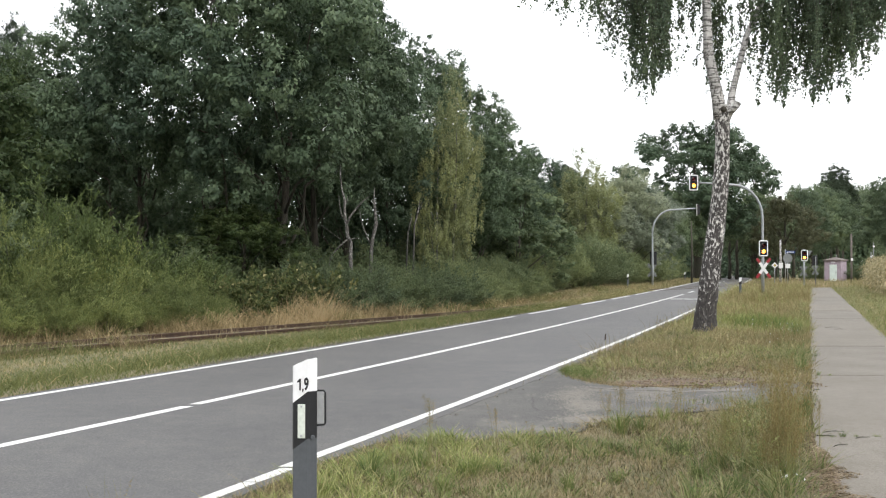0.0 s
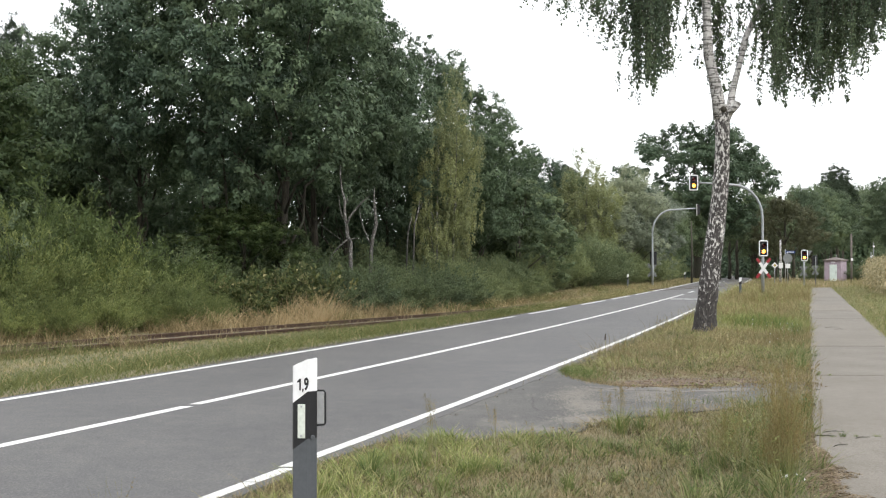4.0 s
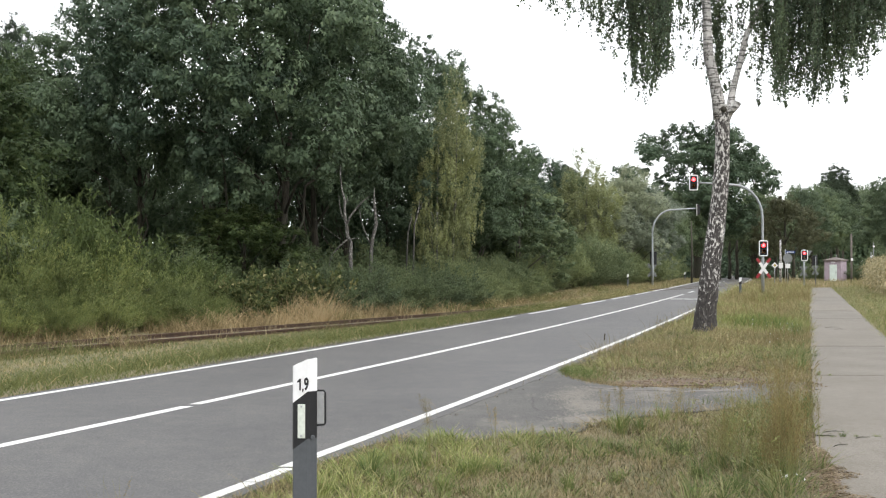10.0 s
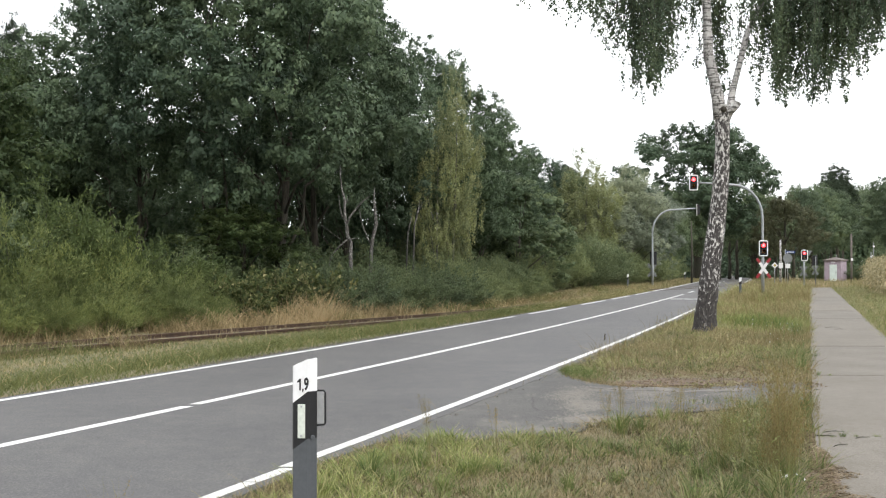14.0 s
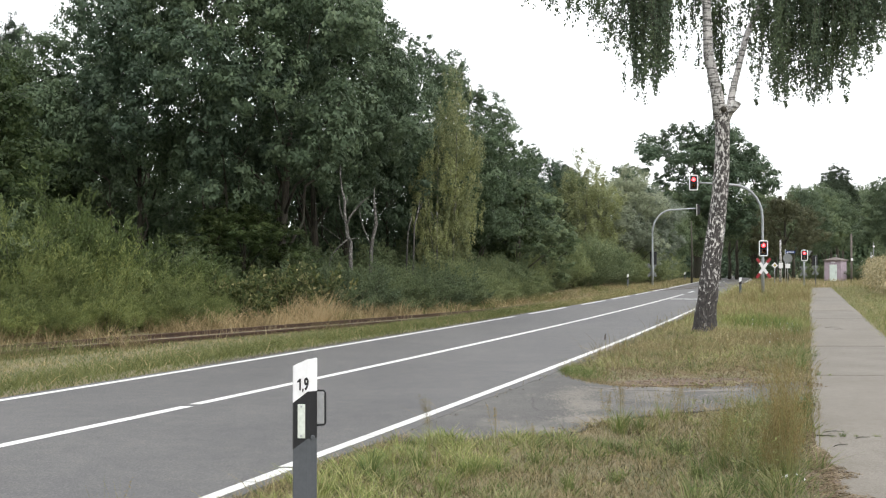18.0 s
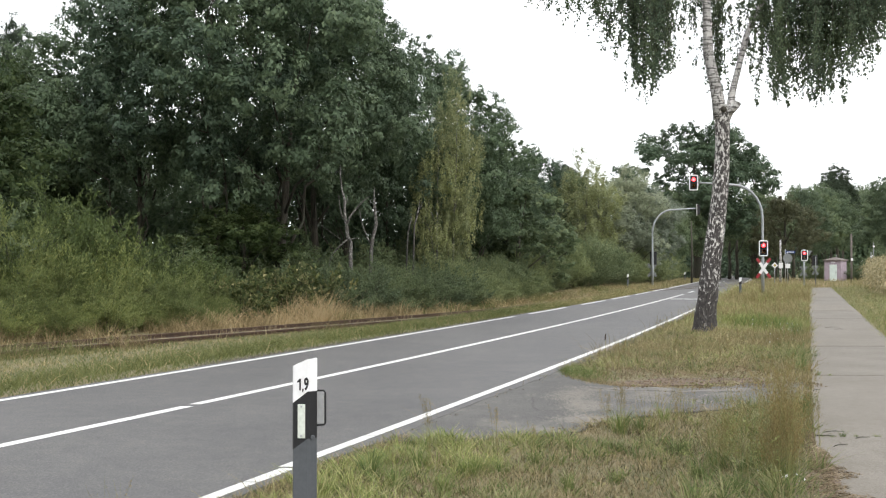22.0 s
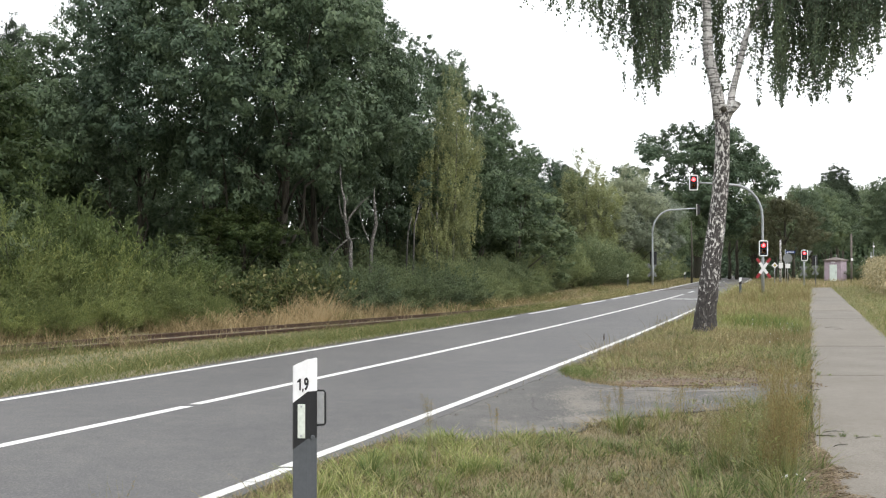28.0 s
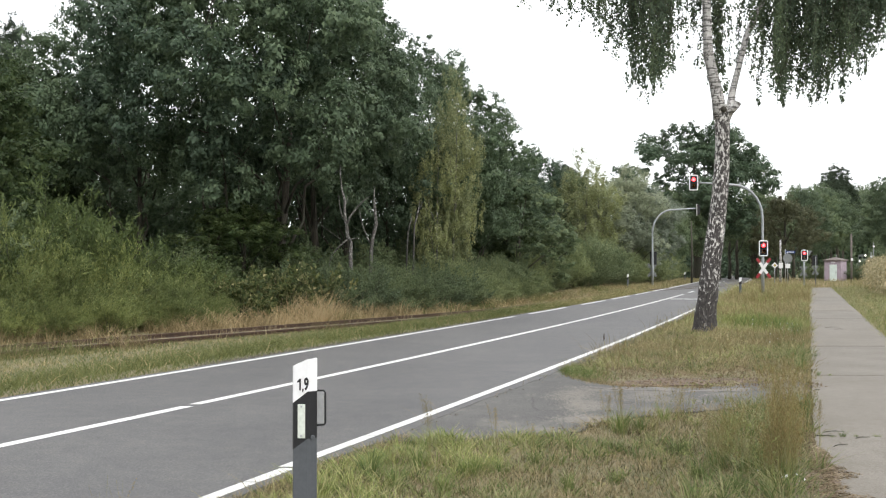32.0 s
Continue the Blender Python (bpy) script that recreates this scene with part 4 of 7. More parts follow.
# pale birch stems and dark trunks inside the wood
def bare_birch(x, y, forks):
    """A thin leafless birch: each fork a run of (aside, up, thickness)."""
    t = thing("young_birch", "thin pale leafless birch inside the wood", "tree", pose(x, y, 0), "young birches")
    for k, run in enumerate(forks):
        pts = [(a, 0.05 * math.sin(3 * b + k), b) for a, b, r in run]
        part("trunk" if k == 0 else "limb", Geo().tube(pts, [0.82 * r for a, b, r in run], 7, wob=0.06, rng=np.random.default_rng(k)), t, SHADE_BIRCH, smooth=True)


for k, (u, d) in enumerate(((0.264, 126), (0.274, 134), (0.281, 129), (0.296, 138), (0.318, 132), (0.335, 136))):
    t = thing("shaded_oak", "dark trunk in the shade behind the level crossing", "tree", pose(u * d, d, -0.1), "trunks behind the crossing")
    part("trunk", Geo().tube([(0, 0, 0), (0.08, 0, 2.0), (-0.05, 0, 3.6), (0.1, 0, 5.0)], [0.24, 0.2, 0.17, 0.12], 9, wob=0.04, rng=np.random.default_rng(k)), t, BARK, smooth=True)
    part("limb", Geo().tube([(0, 0, 3.2), (0.6, 0, 4.2), (0.9, 0, 5.2)], [0.09, 0.06, 0.03], 6), t, BARK, smooth=True)

bare_birch(-3.43, 39.0, [[(0.03, -0.4, 0.095), (-0.01, 1.8, 0.085), (-0.01, 2.5, 0.08), (-0.14, 2.72, 0.078), (-0.18, 3.2, 0.072), (-0.24, 3.6, 0.062), (-0.24, 4.1, 0.055), (-0.35, 4.46, 0.045), (-0.40, 4.9, 0.04), (-0.42, 5.6, 0.02)],
                         [(-0.17, 3.15, 0.05), (-0.03, 3.47, 0.045), (0.22, 3.79, 0.04), (0.43, 4.03, 0.03), (0.71, 4.24, 0.012)],
                         [(-0.22, 3.3, 0.035), (-0.34, 3.5, 0.03), (-0.42, 3.8, 0.026), (-0.47, 4.25, 0.012)],
                         [(-0.14, 2.62, 0.036), (-0.45, 2.33, 0.034), (-0.70, 2.06, 0.028), (-0.78, 1.85, 0.024), (-0.82, 1.6, 0.014)],
                         [(-0.12, 2.6, 0.035), (0.05, 2.62, 0.03), (0.25, 2.67, 0.012)], [(-0.38, 2.6, 0.018), (-0.85, 2.95, 0.015), (-1.3, 3.26, 0.008)],
                         [(-0.24, 3.65, 0.03), (-0.2, 3.9, 0.026), (-0.12, 4.2, 0.01)]])
bare_birch(-2.75, 41.0, [[(-0.12, -0.4, 0.10), (-0.07, 2.2, 0.085), (0.0, 2.75, 0.09), (0.13, 3.27, 0.085), (0.07, 4.0, 0.06), (0.04, 4.3, 0.04), (0.06, 4.7, 0.012)],
                         [(-0.05, 2.45, 0.045), (-0.18, 2.64, 0.04), (-0.37, 3.12, 0.034), (-0.48, 3.5, 0.024), (-0.53, 3.85, 0.012)]])
bare_birch(-1.51, 45.0, [[(-0.15, -0.4, 0.045), (0.0, 3.04, 0.036), (0.08, 3.4, 0.033), (0.2, 3.8, 0.012)]])
bare_birch(-1.24, 45.4, [[(-0.1, -0.4, 0.055), (0.0, 3.4, 0.048), (0.1, 3.75, 0.042), (0.17, 4.08, 0.032), (0.24, 4.5, 0.012)], [(0.14, 3.95, 0.03), (0.28, 4.2, 0.02), (0.33, 4.4, 0.01)]])
# dark oak trunks that stand between the bushes
for u, d, h in ((-0.134, 52.0, 7.0), (-0.285, 52.0, 7.0), (-0.19, 52.0, 7.0)):
    t = thing("shaded_oak", "dark oak with bare lower trunk in the wood", "tree", pose(u * d, d, float(ground_z(u * d, d)) - 0.1), "dark trunks")
    part("trunk", Geo().tube([(0, 0, 0), (0.05, 0, h * 0.3), (-0.05, 0, h * 0.6), (0.1, 0, h)], [0.26, 0.2, 0.17, 0.1], 10, wob=0.04, rng=np.random.default_rng(int(d))), t, BARK, smooth=True)
    part("limb", Geo().tube(bough_curve(rng, (0, 0, h * 0.5), (1.6, 0.2, h * 0.75), 0.05), np.linspace(0.09, 0.03, 6), 6), t, BARK, smooth=True)
    part("limb", Geo().tube(bough_curve(rng, (0, 0, h * 0.62), (-1.5, 0.2, h * 0.95), 0.05), np.linspace(0.08, 0.03, 6), 6), t, BARK, smooth=True)


# ---- grass ----
def grass(name, label, seed, x, y, h, w, mat, lean=0.35, out=None):
    """Bent blades with pointed tips, one object."""
    rng = np.random.default_rng(seed)
    n = len(x)
    z = ground_z(x, y) - 0.01
    a = rng.uniform(0, 2 * np.pi, n)
    side = np.stack([np.cos(a), np.sin(a), np.zeros(n)], -1)
    b = rng.uniform(0, 2 * np.pi, n) if out is None else out + rng.normal(size=n) * 0.5
    bend = np.stack([np.cos(b), np.sin(b), np.zeros(n)], -1) * (h * lean * rng.uniform(0.2, 1.5, n))[:, None]
    up = np.zeros((n, 3))
    up[:, 2] = h
    c = np.stack([x, y, z], -1)
    ww = (np.asarray(w) * np.ones(n))[:, None]
    v = np.stack([c - side * ww, c + side * ww, c + up * 0.55 + bend * 0.35 + side * ww * 0.75, c + up * 0.55 + bend * 0.35 - side * ww * 0.75, c + up * 0.97 + bend], 1)
    i = np.arange(n)[:, None] * 5
    me = make_mesh(name, v.reshape(-1, 3), [i + np.array([0, 1, 2, 3]), i + np.array([3, 2, 4])], mat)
    return tagged(new(name, me), label, "grass", kind="stuff")


def clumpy(rng, x, y, scale, bias):
    f = np.sin(x * scale + 1.3 * np.sin(y * scale * 0.8)) + np.sin(y * scale * 1.2 + 1.7 * np.sin(x * scale * 0.6))
    return f * 0.5 + rng.normal(size=len(x)) * 0.35 > bias


def strip(rng, n, y0, y1, left, right, power=1.0):
    y = y0 + (y1 - y0) * rng.uniform(0, 1, n) ** power
    l, r = left(y), right(y)
    return l + (r - l) * rng.uniform(0, 1, n), y


def bare(x, y):
    """Bare litter strip above the driveway apron."""
    return (y > 13.6 + 0.12 * np.sin(x * 5)) & (y < 16.1 + 0.4 * np.sin(x * 3) + 0.3 * np.sin(x * 11)) & (x > 2.3) & (x < 5.0)


GRASS_DEAD = leafy("dead_grass", [(0.055, 0.055, 0.026), (0.135, 0.12, 0.06), (0.24, 0.20, 0.112), (0.42, 0.355, 0.235)], 0.7, 0.3, 0.8, spread=1.0)
rng = np.random.default_rng(101)
rl, rr = (lambda y: road_right(y) + 0.13 + 0.12 * (y < 10.2)), (lambda y: path_left(y) + 0.02)
def off_apron(x, y, soft=0.06):
    return ~in_ring(x + rng.normal(size=len(x)) * soft, y + rng.normal(size=len(x)) * soft * 1.3, APRON_RING)


PALE_STEM = leafy("pale_dry_stems", [(0.26, 0.215, 0.12), (0.38, 0.32, 0.20), (0.48, 0.41, 0.28)], 0.7, 0.3, 1.0)
x, y = strip(rng, 5200, 5.5, 26.0, rl, rr, 1.2)
keep = off_apron(x, y, 0.15) & ~bare(x, y)
grass("dry_stem_grass", "pale dry grass stems on the verge", 31, x[keep], y[keep], 0.06 + 0.22 * rng.random(keep.sum()) ** 1.8, 0.0022, PALE_STEM, 1.3)
# low broad-leaved herbs
x, y = strip(rng, 420, 5.5, 22.0, rl, rr, 1.1)
keep = off_apron(x, y, 0.1) & (x > road_right(y) + 0.35)
i = np.repeat(np.flatnonzero(keep), 14)
a = rng.uniform(0, 6.28, len(i))
way = np.stack([np.cos(a), np.sin(a), rng.uniform(0.1, 0.9, len(i))], -1)
c = np.stack([x[i], y[i], ground_z(x[i], y[i]) + 0.015], -1) + way * rng.uniform(0.02, 0.07, (len(i), 1))
v, f = leaf_cards(rng, c, 0.036, 0.42, way)
tagged(new("verge_herbs", make_mesh("verge_herbs", v, [f], GRASS_GREEN)), "low green herbs in the verge grass", "herbs", kind="stuff")
# tufts that creep over the path edge
x, y = strip(rng, 7000, 5.5, 60.0, lambda y: path_left(y) - 0.2, lambda y: path_left(y) + 0.05 + 0.05 * np.sin(y * 3.1) + 0.04 * np.sin(y * 7.7), 1.4)
grass("path_edge_grass", "grass creeping over the footpath edge", 32, x, y, 0.03 + 0.13 * rng.random(len(x)) ** 2, 0.0035, GRASS_MIXED, 0.8)

# blades and litter that soften the edge of the driveway
k = rng.integers(0, len(APRON_RING), 5200)
ring_a = np.array(APRON_RING)
a, b, q = ring_a[k], ring_a[(k + 1) % len(APRON_RING)], rng.random((5200, 1))
e = a + (b - a) * q + rng.normal(size=(5200, 2)) * 0.07
e = e[e[:, 0] > road_right(e[:, 1]) + 0.3]
grass("verge_grass", "short grass overhanging the driveway edge", 36, e[:, 0], e[:, 1], 0.02 + 0.09 * rng.random(len(e)) ** 2, 0.0035, GRASS_DEAD, 1.2)

# ragged grass that hangs over the asphalt edge
y = rng.uniform(5.0, 9.9, 3400)
x = road_right(y) + 0.33 + 0.06 * np.sin(y * 2.7) * np.sin(y * 6.1) + 0.055 * rng.normal(size=3400)
grass("verge_grass", "ragged short grass over the asphalt edge", 48, x, y, 0.03 + 0.09 * rng.random(len(x)) ** 1.8, 0.0032, GRASS_DEAD, 1.3)

# a fresh green corner beside the driveway
x, y = 1.95 + 0.2 * rng.normal(size=5000), 15.95 + 0.42 * rng.normal(size=5000)
keep = off_apron(x, y, 0.04) & (x > road_right(y) + 0.25)
grass("verge_grass", "low fresh green grass beside the driveway", 33, x[keep], y[keep], 0.03 + 0.08 * rng.random(keep.sum()), 0.006, GRASS_LUSH, 0.9)

# a mat of short dead blades, then tufts that arch outwards
x, y = strip(rng, 120000, 5.0, 26.0, rl, rr, 1.2)
keep = off_apron(x, y) & ~(bare(x, y) & (rng.random(len(x)) < 0.95 - 0.45 * smooth((y - 14.6) / 1.5)))
x, y = x[keep], y[keep]
grass("dry_verge_grass", "mat of short dry grass on the verge", 2, x, y, 0.02 + 0.09 * rng.random(len(x)) ** 1.5, 0.003, GRASS_DEAD, 1.2)


def tufts(seed, n, y0, y1, left, right, blades, h0, h1, spread, keep):
    """Places, heights and outward leans of blades that grow in tufts."""
    rng = np.random.default_rng(seed)
    tx, ty = strip(rng, n, y0, y1, left, right)
    ok = keep(tx, ty)
    tx, ty = tx[ok], ty[ok]
    th = rng.uniform(h0, h1, len(tx)) * (0.75 + 0.5 * smooth((tx - path_left(ty) + 1.3) / 1.0))
    i = np.repeat(np.arange(len(tx)), blades)
    a, r = rng.uniform(0, 6.28, len(i)), spread * rng.uniform(0, 1, len(i)) ** 0.7
    return tx[i] + r * np.cos(a), ty[i] + r * np.sin(a), th[i] * rng.uniform(0.45, 1.0, len(i)), a, th


def tuft_grass(name, label, seed, n, y0, y1, blades, h0, h1, spread, w, mat, keep):
    x, y, h, a, th = tufts(seed, n, y0, y1, rl, rr, blades, h0, h1, spread, keep)
    return grass(name, label, seed, x, y, h, w, mat, 1.0, out=a)


x, y = strip(rng, 26000, -8.0, 5.2, rl, rr)
grass("dry_verge_grass", "short dry grass on the verge beside the footpath", 41, x, y, 0.03 + 0.1 * rng.random(len(x)) ** 1.5, 0.0045, GRASS_DEAD, 1.1)
x, y = strip(rng, 16000, -8.0, 4.0, lambda y: path_left(y) + 1.72, lambda y: path_left(y) + 6.0)
grass("path_side_grass", "short dry grass beyond the footpath", 42, x, y, 0.05 + 0.16 * rng.random(len(x)) ** 1.5, 0.005, GRASS_MIXED, 0.9)
soft_keep = lambda x, y: off_apron(x, y, 0.05) & ~bare(x, y)
green_keep = lambda x, y: soft_keep(x, y) & clumpy(rng, x, y, 2.3, 0.22)
tuft_grass("verge_grass", "fresh green grass tufts on the verge", 21, 1500, 5.0, 27.0, 26, 0.06, 0.25, 0.08, 0.0042, GRASS_GREEN, green_keep)
tuft_grass("verge_grass", "broad green grass tufts on the verge", 22, 300, 6.5, 11.8, 36, 0.10, 0.26, 0.09, 0.005, GRASS_BRIGHT, green_keep)
near = lambda x, y: (x < road_right(y) + 1.5 + 0.3 * np.sin(y * 4)) & (x > road_right(y) + 0.36) & soft_keep(x, y)
tuft_grass("verge_grass", "tall green grass tufts at the road edge", 24, 520, 5.5, 10.2, 34, 0.14, 0.30, 0.09, 0.0042, GRASS_BRIGHT, near)
by_path = lambda x, y: (x > path_left(y) - 0.95 + 0.2 * np.sin(y * 5)) & ((x < path_left(y) - 0.22) | (y < 8.8)) & soft_keep(x, y)
tuft_grass("verge_grass", "tall dark green grass tufts by the footpath", 25, 300, 6.0, 12.0, 26, 0.12, 0.26, 0.08, 0.0038, GRASS_GREEN, by_path)
tuft_grass("dry_verge_grass", "straw-coloured grass tufts on the verge", 23, 900, 5.0, 27.0, 20, 0.08, 0.28, 0.10, 0.0024, GRASS_MIXED, soft_keep)
x, y = strip(rng, 110000, 15.5, 78.0, rl, rr, 1.6)
keep = ~bare(x, y) & off_apron(x, y) & (rng.random(len(x)) < smooth((y - 15) / 8))
x, y = x[keep], y[keep]
hh = (0.05 + 0.20 * rng.random(len(x)) ** 2) * (0.7 + 0.6 * smooth((y - 24) / 25) + 1.0 * smooth((y - 40) / 10))
hh = hh * (0.45 + 1.0 * smooth(0.5 + 0.5 * np.sin(x * 2.6 + 1.5 * np.sin(y * 0.9)) * np.sin(y * 1.1 + x * 0.7))) * (0.75 + 0.5 * (rng.random(len(x)) < 0.1))
green = clumpy(rng, x, y, 0.9, 0.02)
grass("verge_grass", "green grass farther along the verge", 3, x[green], y[green], hh[green], 0.0055, GRASS_BRIGHT, 1.4)
grass("dry_verge_grass", "dry ochre grass farther along the verge", 4, x[~green], y[~green], hh[~green] * 1.1, 0.005, GRASS_MIXED, 1.4)
x, y = strip(rng, 34000, 3.0, 80.0, lambda y: path_left(y) + 1.66, lambda y: path_left(y) + 2.2 + 0.05 * y, 1.4)
hh = 0.05 + 0.26 * rng.random(len(x)) ** 1.8
green = rng.random(len(x)) < 0.6
grass("path_side_grass", "green weedy grass beside the footpath", 5, x[green], y[green], hh[green], 0.006, GRASS_GREEN, 1.2)
grass("path_side_grass", "straw grass beside the footpath", 35, x[~green], y[~green], hh[~green], 0.005, GRASS_MIXED, 1.2)
x, y = strip(rng, 14000, 76.0, 125.0, lambda y: road_right(y) + 0.4, lambda y: road_right(y) + 26)
grass("dry_verge_grass", "dry ochre grass behind the level crossing", 6, x, y, 0.15 + 0.4 * rng.random(len(x)), 0.012, GRASS_MIXED)
# a lush patch of weeds beside the footpath, and dry grass round the foot of the birch
x, y = 9.0 + 0.55 * rng.normal(size=2600), 28.0 + 1.8 * rng.normal(size=2600)
keep = x < path_left(y) - 0.05
grass("verge_grass", "lush green weeds beside the footpath", 43, x[keep], y[keep], 0.1 + 0.3 * rng.random(keep.sum()), 0.007, GRASS_LUSH, 0.8)
x, y = 6.45 + 0.42 * rng.normal(size=1500), 25.35 + 0.4 * rng.normal(size=1500)
grass("dry_verge_grass", "long dry grass round the foot of the birch", 44, x, y, (0.05 + 0.22 * rng.random(1500) ** 1.4) * np.where(y < 25.5, np.where(x > 6.42, 1.1, 0.5), 1.0), 0.004, GRASS_MIXED, 1.0)
# a haze of reddish seed stalks along the verge
x, y = strip(rng, 15000, 17.0, 70.0, rl, rr, 1.0)
keep = clumpy(rng, x, y, 0.8, 0.1) & (rng.random(len(x)) < 0.35 + 0.65 * smooth((x - path_left(y) + 2.5) / 2.0))
x, y = x[keep], y[keep]
grass("seeding_grass", "thin reddish seeding grass on the verge", 37, x, y, 0.25 + 0.3 * rng.random(len(x)), 0.0035, GRASS_RED, 0.5)
x, y = path_left(y) - 0.1 - np.abs(rng.normal(size=len(x))) * 0.25, y
keep = np.sin(y * 0.8) + 0.4 * np.sin(y * 2.1) > 0.2
grass("verge_grass", "bright green grass along the footpath edge", 38, x[keep], y[keep], 0.12 + 0.25 * rng.random(keep.sum()), 0.006, GRASS_BRIGHT, 0.7)
x, y = strip(rng, 11000, 44.0, 77.0, lambda y: road_right(y) + 0.6, rr)
keep = clumpy(rng, x, y, 0.9, -0.1)
grass("seeding_grass", "long reddish dry grass before the level crossing", 50, x[keep], y[keep], 0.2 + 0.38 * rng.random(keep.sum()), 0.0075, GRASS_RED, 0.7)
x, y = strip(rng, 6000, 79.5, 107.0, lambda y: 0.318 * y, lambda y: 0.372 * y)
grass("straw_grass", "pale mown straw around the relay hut", 51, x, y, 0.06 + 0.2 * rng.random(len(x)), 0.014, GRASS_TAN, 1.0)
# left of the road
ll = lambda y: np.where(y < 60, track_mid(y) + 1.0, road_left(y) - 2.5)
x, y = strip(rng, 110000, 9.0, 70.0, ll, lambda y: road_left(y) - 0.2, 1.5)
dl = road_left(y) - x
hh = (0.06 + 0.24 * rng.random(len(x)) ** 1.3) * (0.45 + 0.75 * smooth(dl / 1.2)) * (1 - 0.55 * smooth((dl - 2.4) / 1.6))
green = rng.random(len(x)) > 0.07 + 0.2 * smooth((dl - 2.6) / 2.0) + 0.55 * smooth((y - 36) / 14)
grass("left_verge_grass", "fresh green grass between road and track", 7, x[green], y[green], hh[green] * 0.8, 0.005, GRASS_FRESH, 1.3)
grass("left_verge_dry_grass", "dry grass between road and track", 8, x[~green], y[~green], hh[~green] * 0.8, 0.006, GRASS_MIXED, 1.1)
lt = lambda y: np.where(y < 62, track_mid(y) - 3.2, road_left(y) - 6.0)
rt = lambda y: np.where(y < 62, track_mid(y) - 1.1, road_left(y) - 1.0)
x, y = strip(rng, 50000, 14.0, 105.0, lt, rt, 1.4)
keep = rng.random(len(x)) < 0.22 + 0.78 * smooth((y - 28) / 3.5) - 0.2 * smooth((y - 40) / 8) + 0.25 * np.sin(y * 2.3) * np.sin(x * 1.9) - 0.45 * smooth(2.5 * np.sin(y * 1.7 + 0.8 * x + 1.5 * np.sin(y * 0.6)) - 0.6)
x, y = x[keep], y[keep]
patch = 0.42 + 0.75 * np.exp(-((y - 34.0) / 3.2) ** 2) + 0.45 * smooth(1.6 * np.sin(y * 1.25 + 0.7 * x) - 0.3)
thin = (y > 38) & (rng.random(len(x)) < 0.45) & ~clumpy(rng, x, y, 1.5, 0.1)
x, y, patch = x[~thin], y[~thin], patch[~thin]
hh = (0.12 + 0.7 * rng.random(len(x)) ** 1.5) * patch * (0.6 + 0.4 * smooth((y - 27) / 3))
brown = clumpy(rng, x, y, 1.9, 0.15 - 0.35 * smooth((y - 36) / 5) + 0.5 * np.exp(-((y - 33.5) / 2.5) ** 2))
grass("straw_grass", "tall pale straw grass along the bushes", 9, x[~brown], y[~brown], hh[~brown], 0.007, GRASS_TAN, 1.1)
grass("straw_grass", "ragged brown dead grass along the bushes", 46, x[brown], y[brown], hh[brown] * 0.85, 0.007, GRASS_BROWN, 1.2)
x, y = strip(rng, 9000, 16.0, 32.0, lambda y: track_mid(y) - 3.4, lambda y: track_mid(y) - 1.3)
keep = clumpy(rng, x, y, 1.7, 0.1)
grass("straw_grass", "brown dead weeds at the foot of the broom", 49, x[keep], y[keep], 0.12 + 0.5 * rng.random(keep.sum()) ** 1.6, 0.006, GRASS_BROWN, 1.0)
x, y = strip(rng, 16000, 34.0, 75.0, lt, rt)
keep = clumpy(rng, x, y, 1.4, 0.35)
grass("straw_grass", "green weeds among the straw grass", 47, x[keep], y[keep], 0.1 + 0.45 * rng.random(keep.sum()) ** 1.6, 0.008, GRASS_FRESH, 1.2)
x, y = strip(rng, 5500, 14.0, 60.0, lambda y: track_mid(y) - 1.1, lambda y: track_mid(y) + 1.1, 1.4)
keep = clumpy(rng, x, y, 2.1, 0.35) | (y > 43) | (y < 23) & clumpy(rng, x, y, 1.7, -0.2)
x, y = x[keep], y[keep]
grass("track_grass", "dry grass growing between the rails", 10, x, y, 0.08 + 0.3 * rng.random(len(x)) ** 2, 0.007, GRASS_TAN, 0.4)
x, y = strip(rng, 16000, 75.0, 130.0, lambda y: road_left(y) - 9, lambda y: road_left(y) - 0.3)
grass("straw_grass", "dry verge grass beyond the crossing", 11, x, y, 0.1 + 0.4 * rng.random(len(x)), 0.012, GRASS_MIXED)

x, y = strip(rng, 16000, 12.0, 32.5, lambda y: track_mid(y) + 0.5, lambda y: track_mid(y) + 1.9)
keep = clumpy(rng, x, y, 1.3, 0.0 + 0.9 * smooth((y - 23) / 2)) | (y < 23) & clumpy(rng, x, y, 2.2, 0.1)
x, y = x[keep], y[keep]
hh = (0.10 + 0.34 * rng.random(len(x)) ** 1.5) * (0.55 + 0.75 * smooth(0.5 + 0.5 * np.sin(x * 2.9 + 1.3 * np.sin(y * 1.7)) * np.sin(y * 2.3)))
green = clumpy(rng, x, y, 2.0, -0.05)
grass("track_side_grass", "ragged brown grass growing over the near rail", 12, x[~green], y[~green], hh[~green], 0.005, GRASS_BROWN, 1.1)
grass("track_side_grass", "green grass growing up to the near rail", 45, x[green], y[green], hh[green] * 0.8, 0.005, GRASS_FRESH, 1.1)
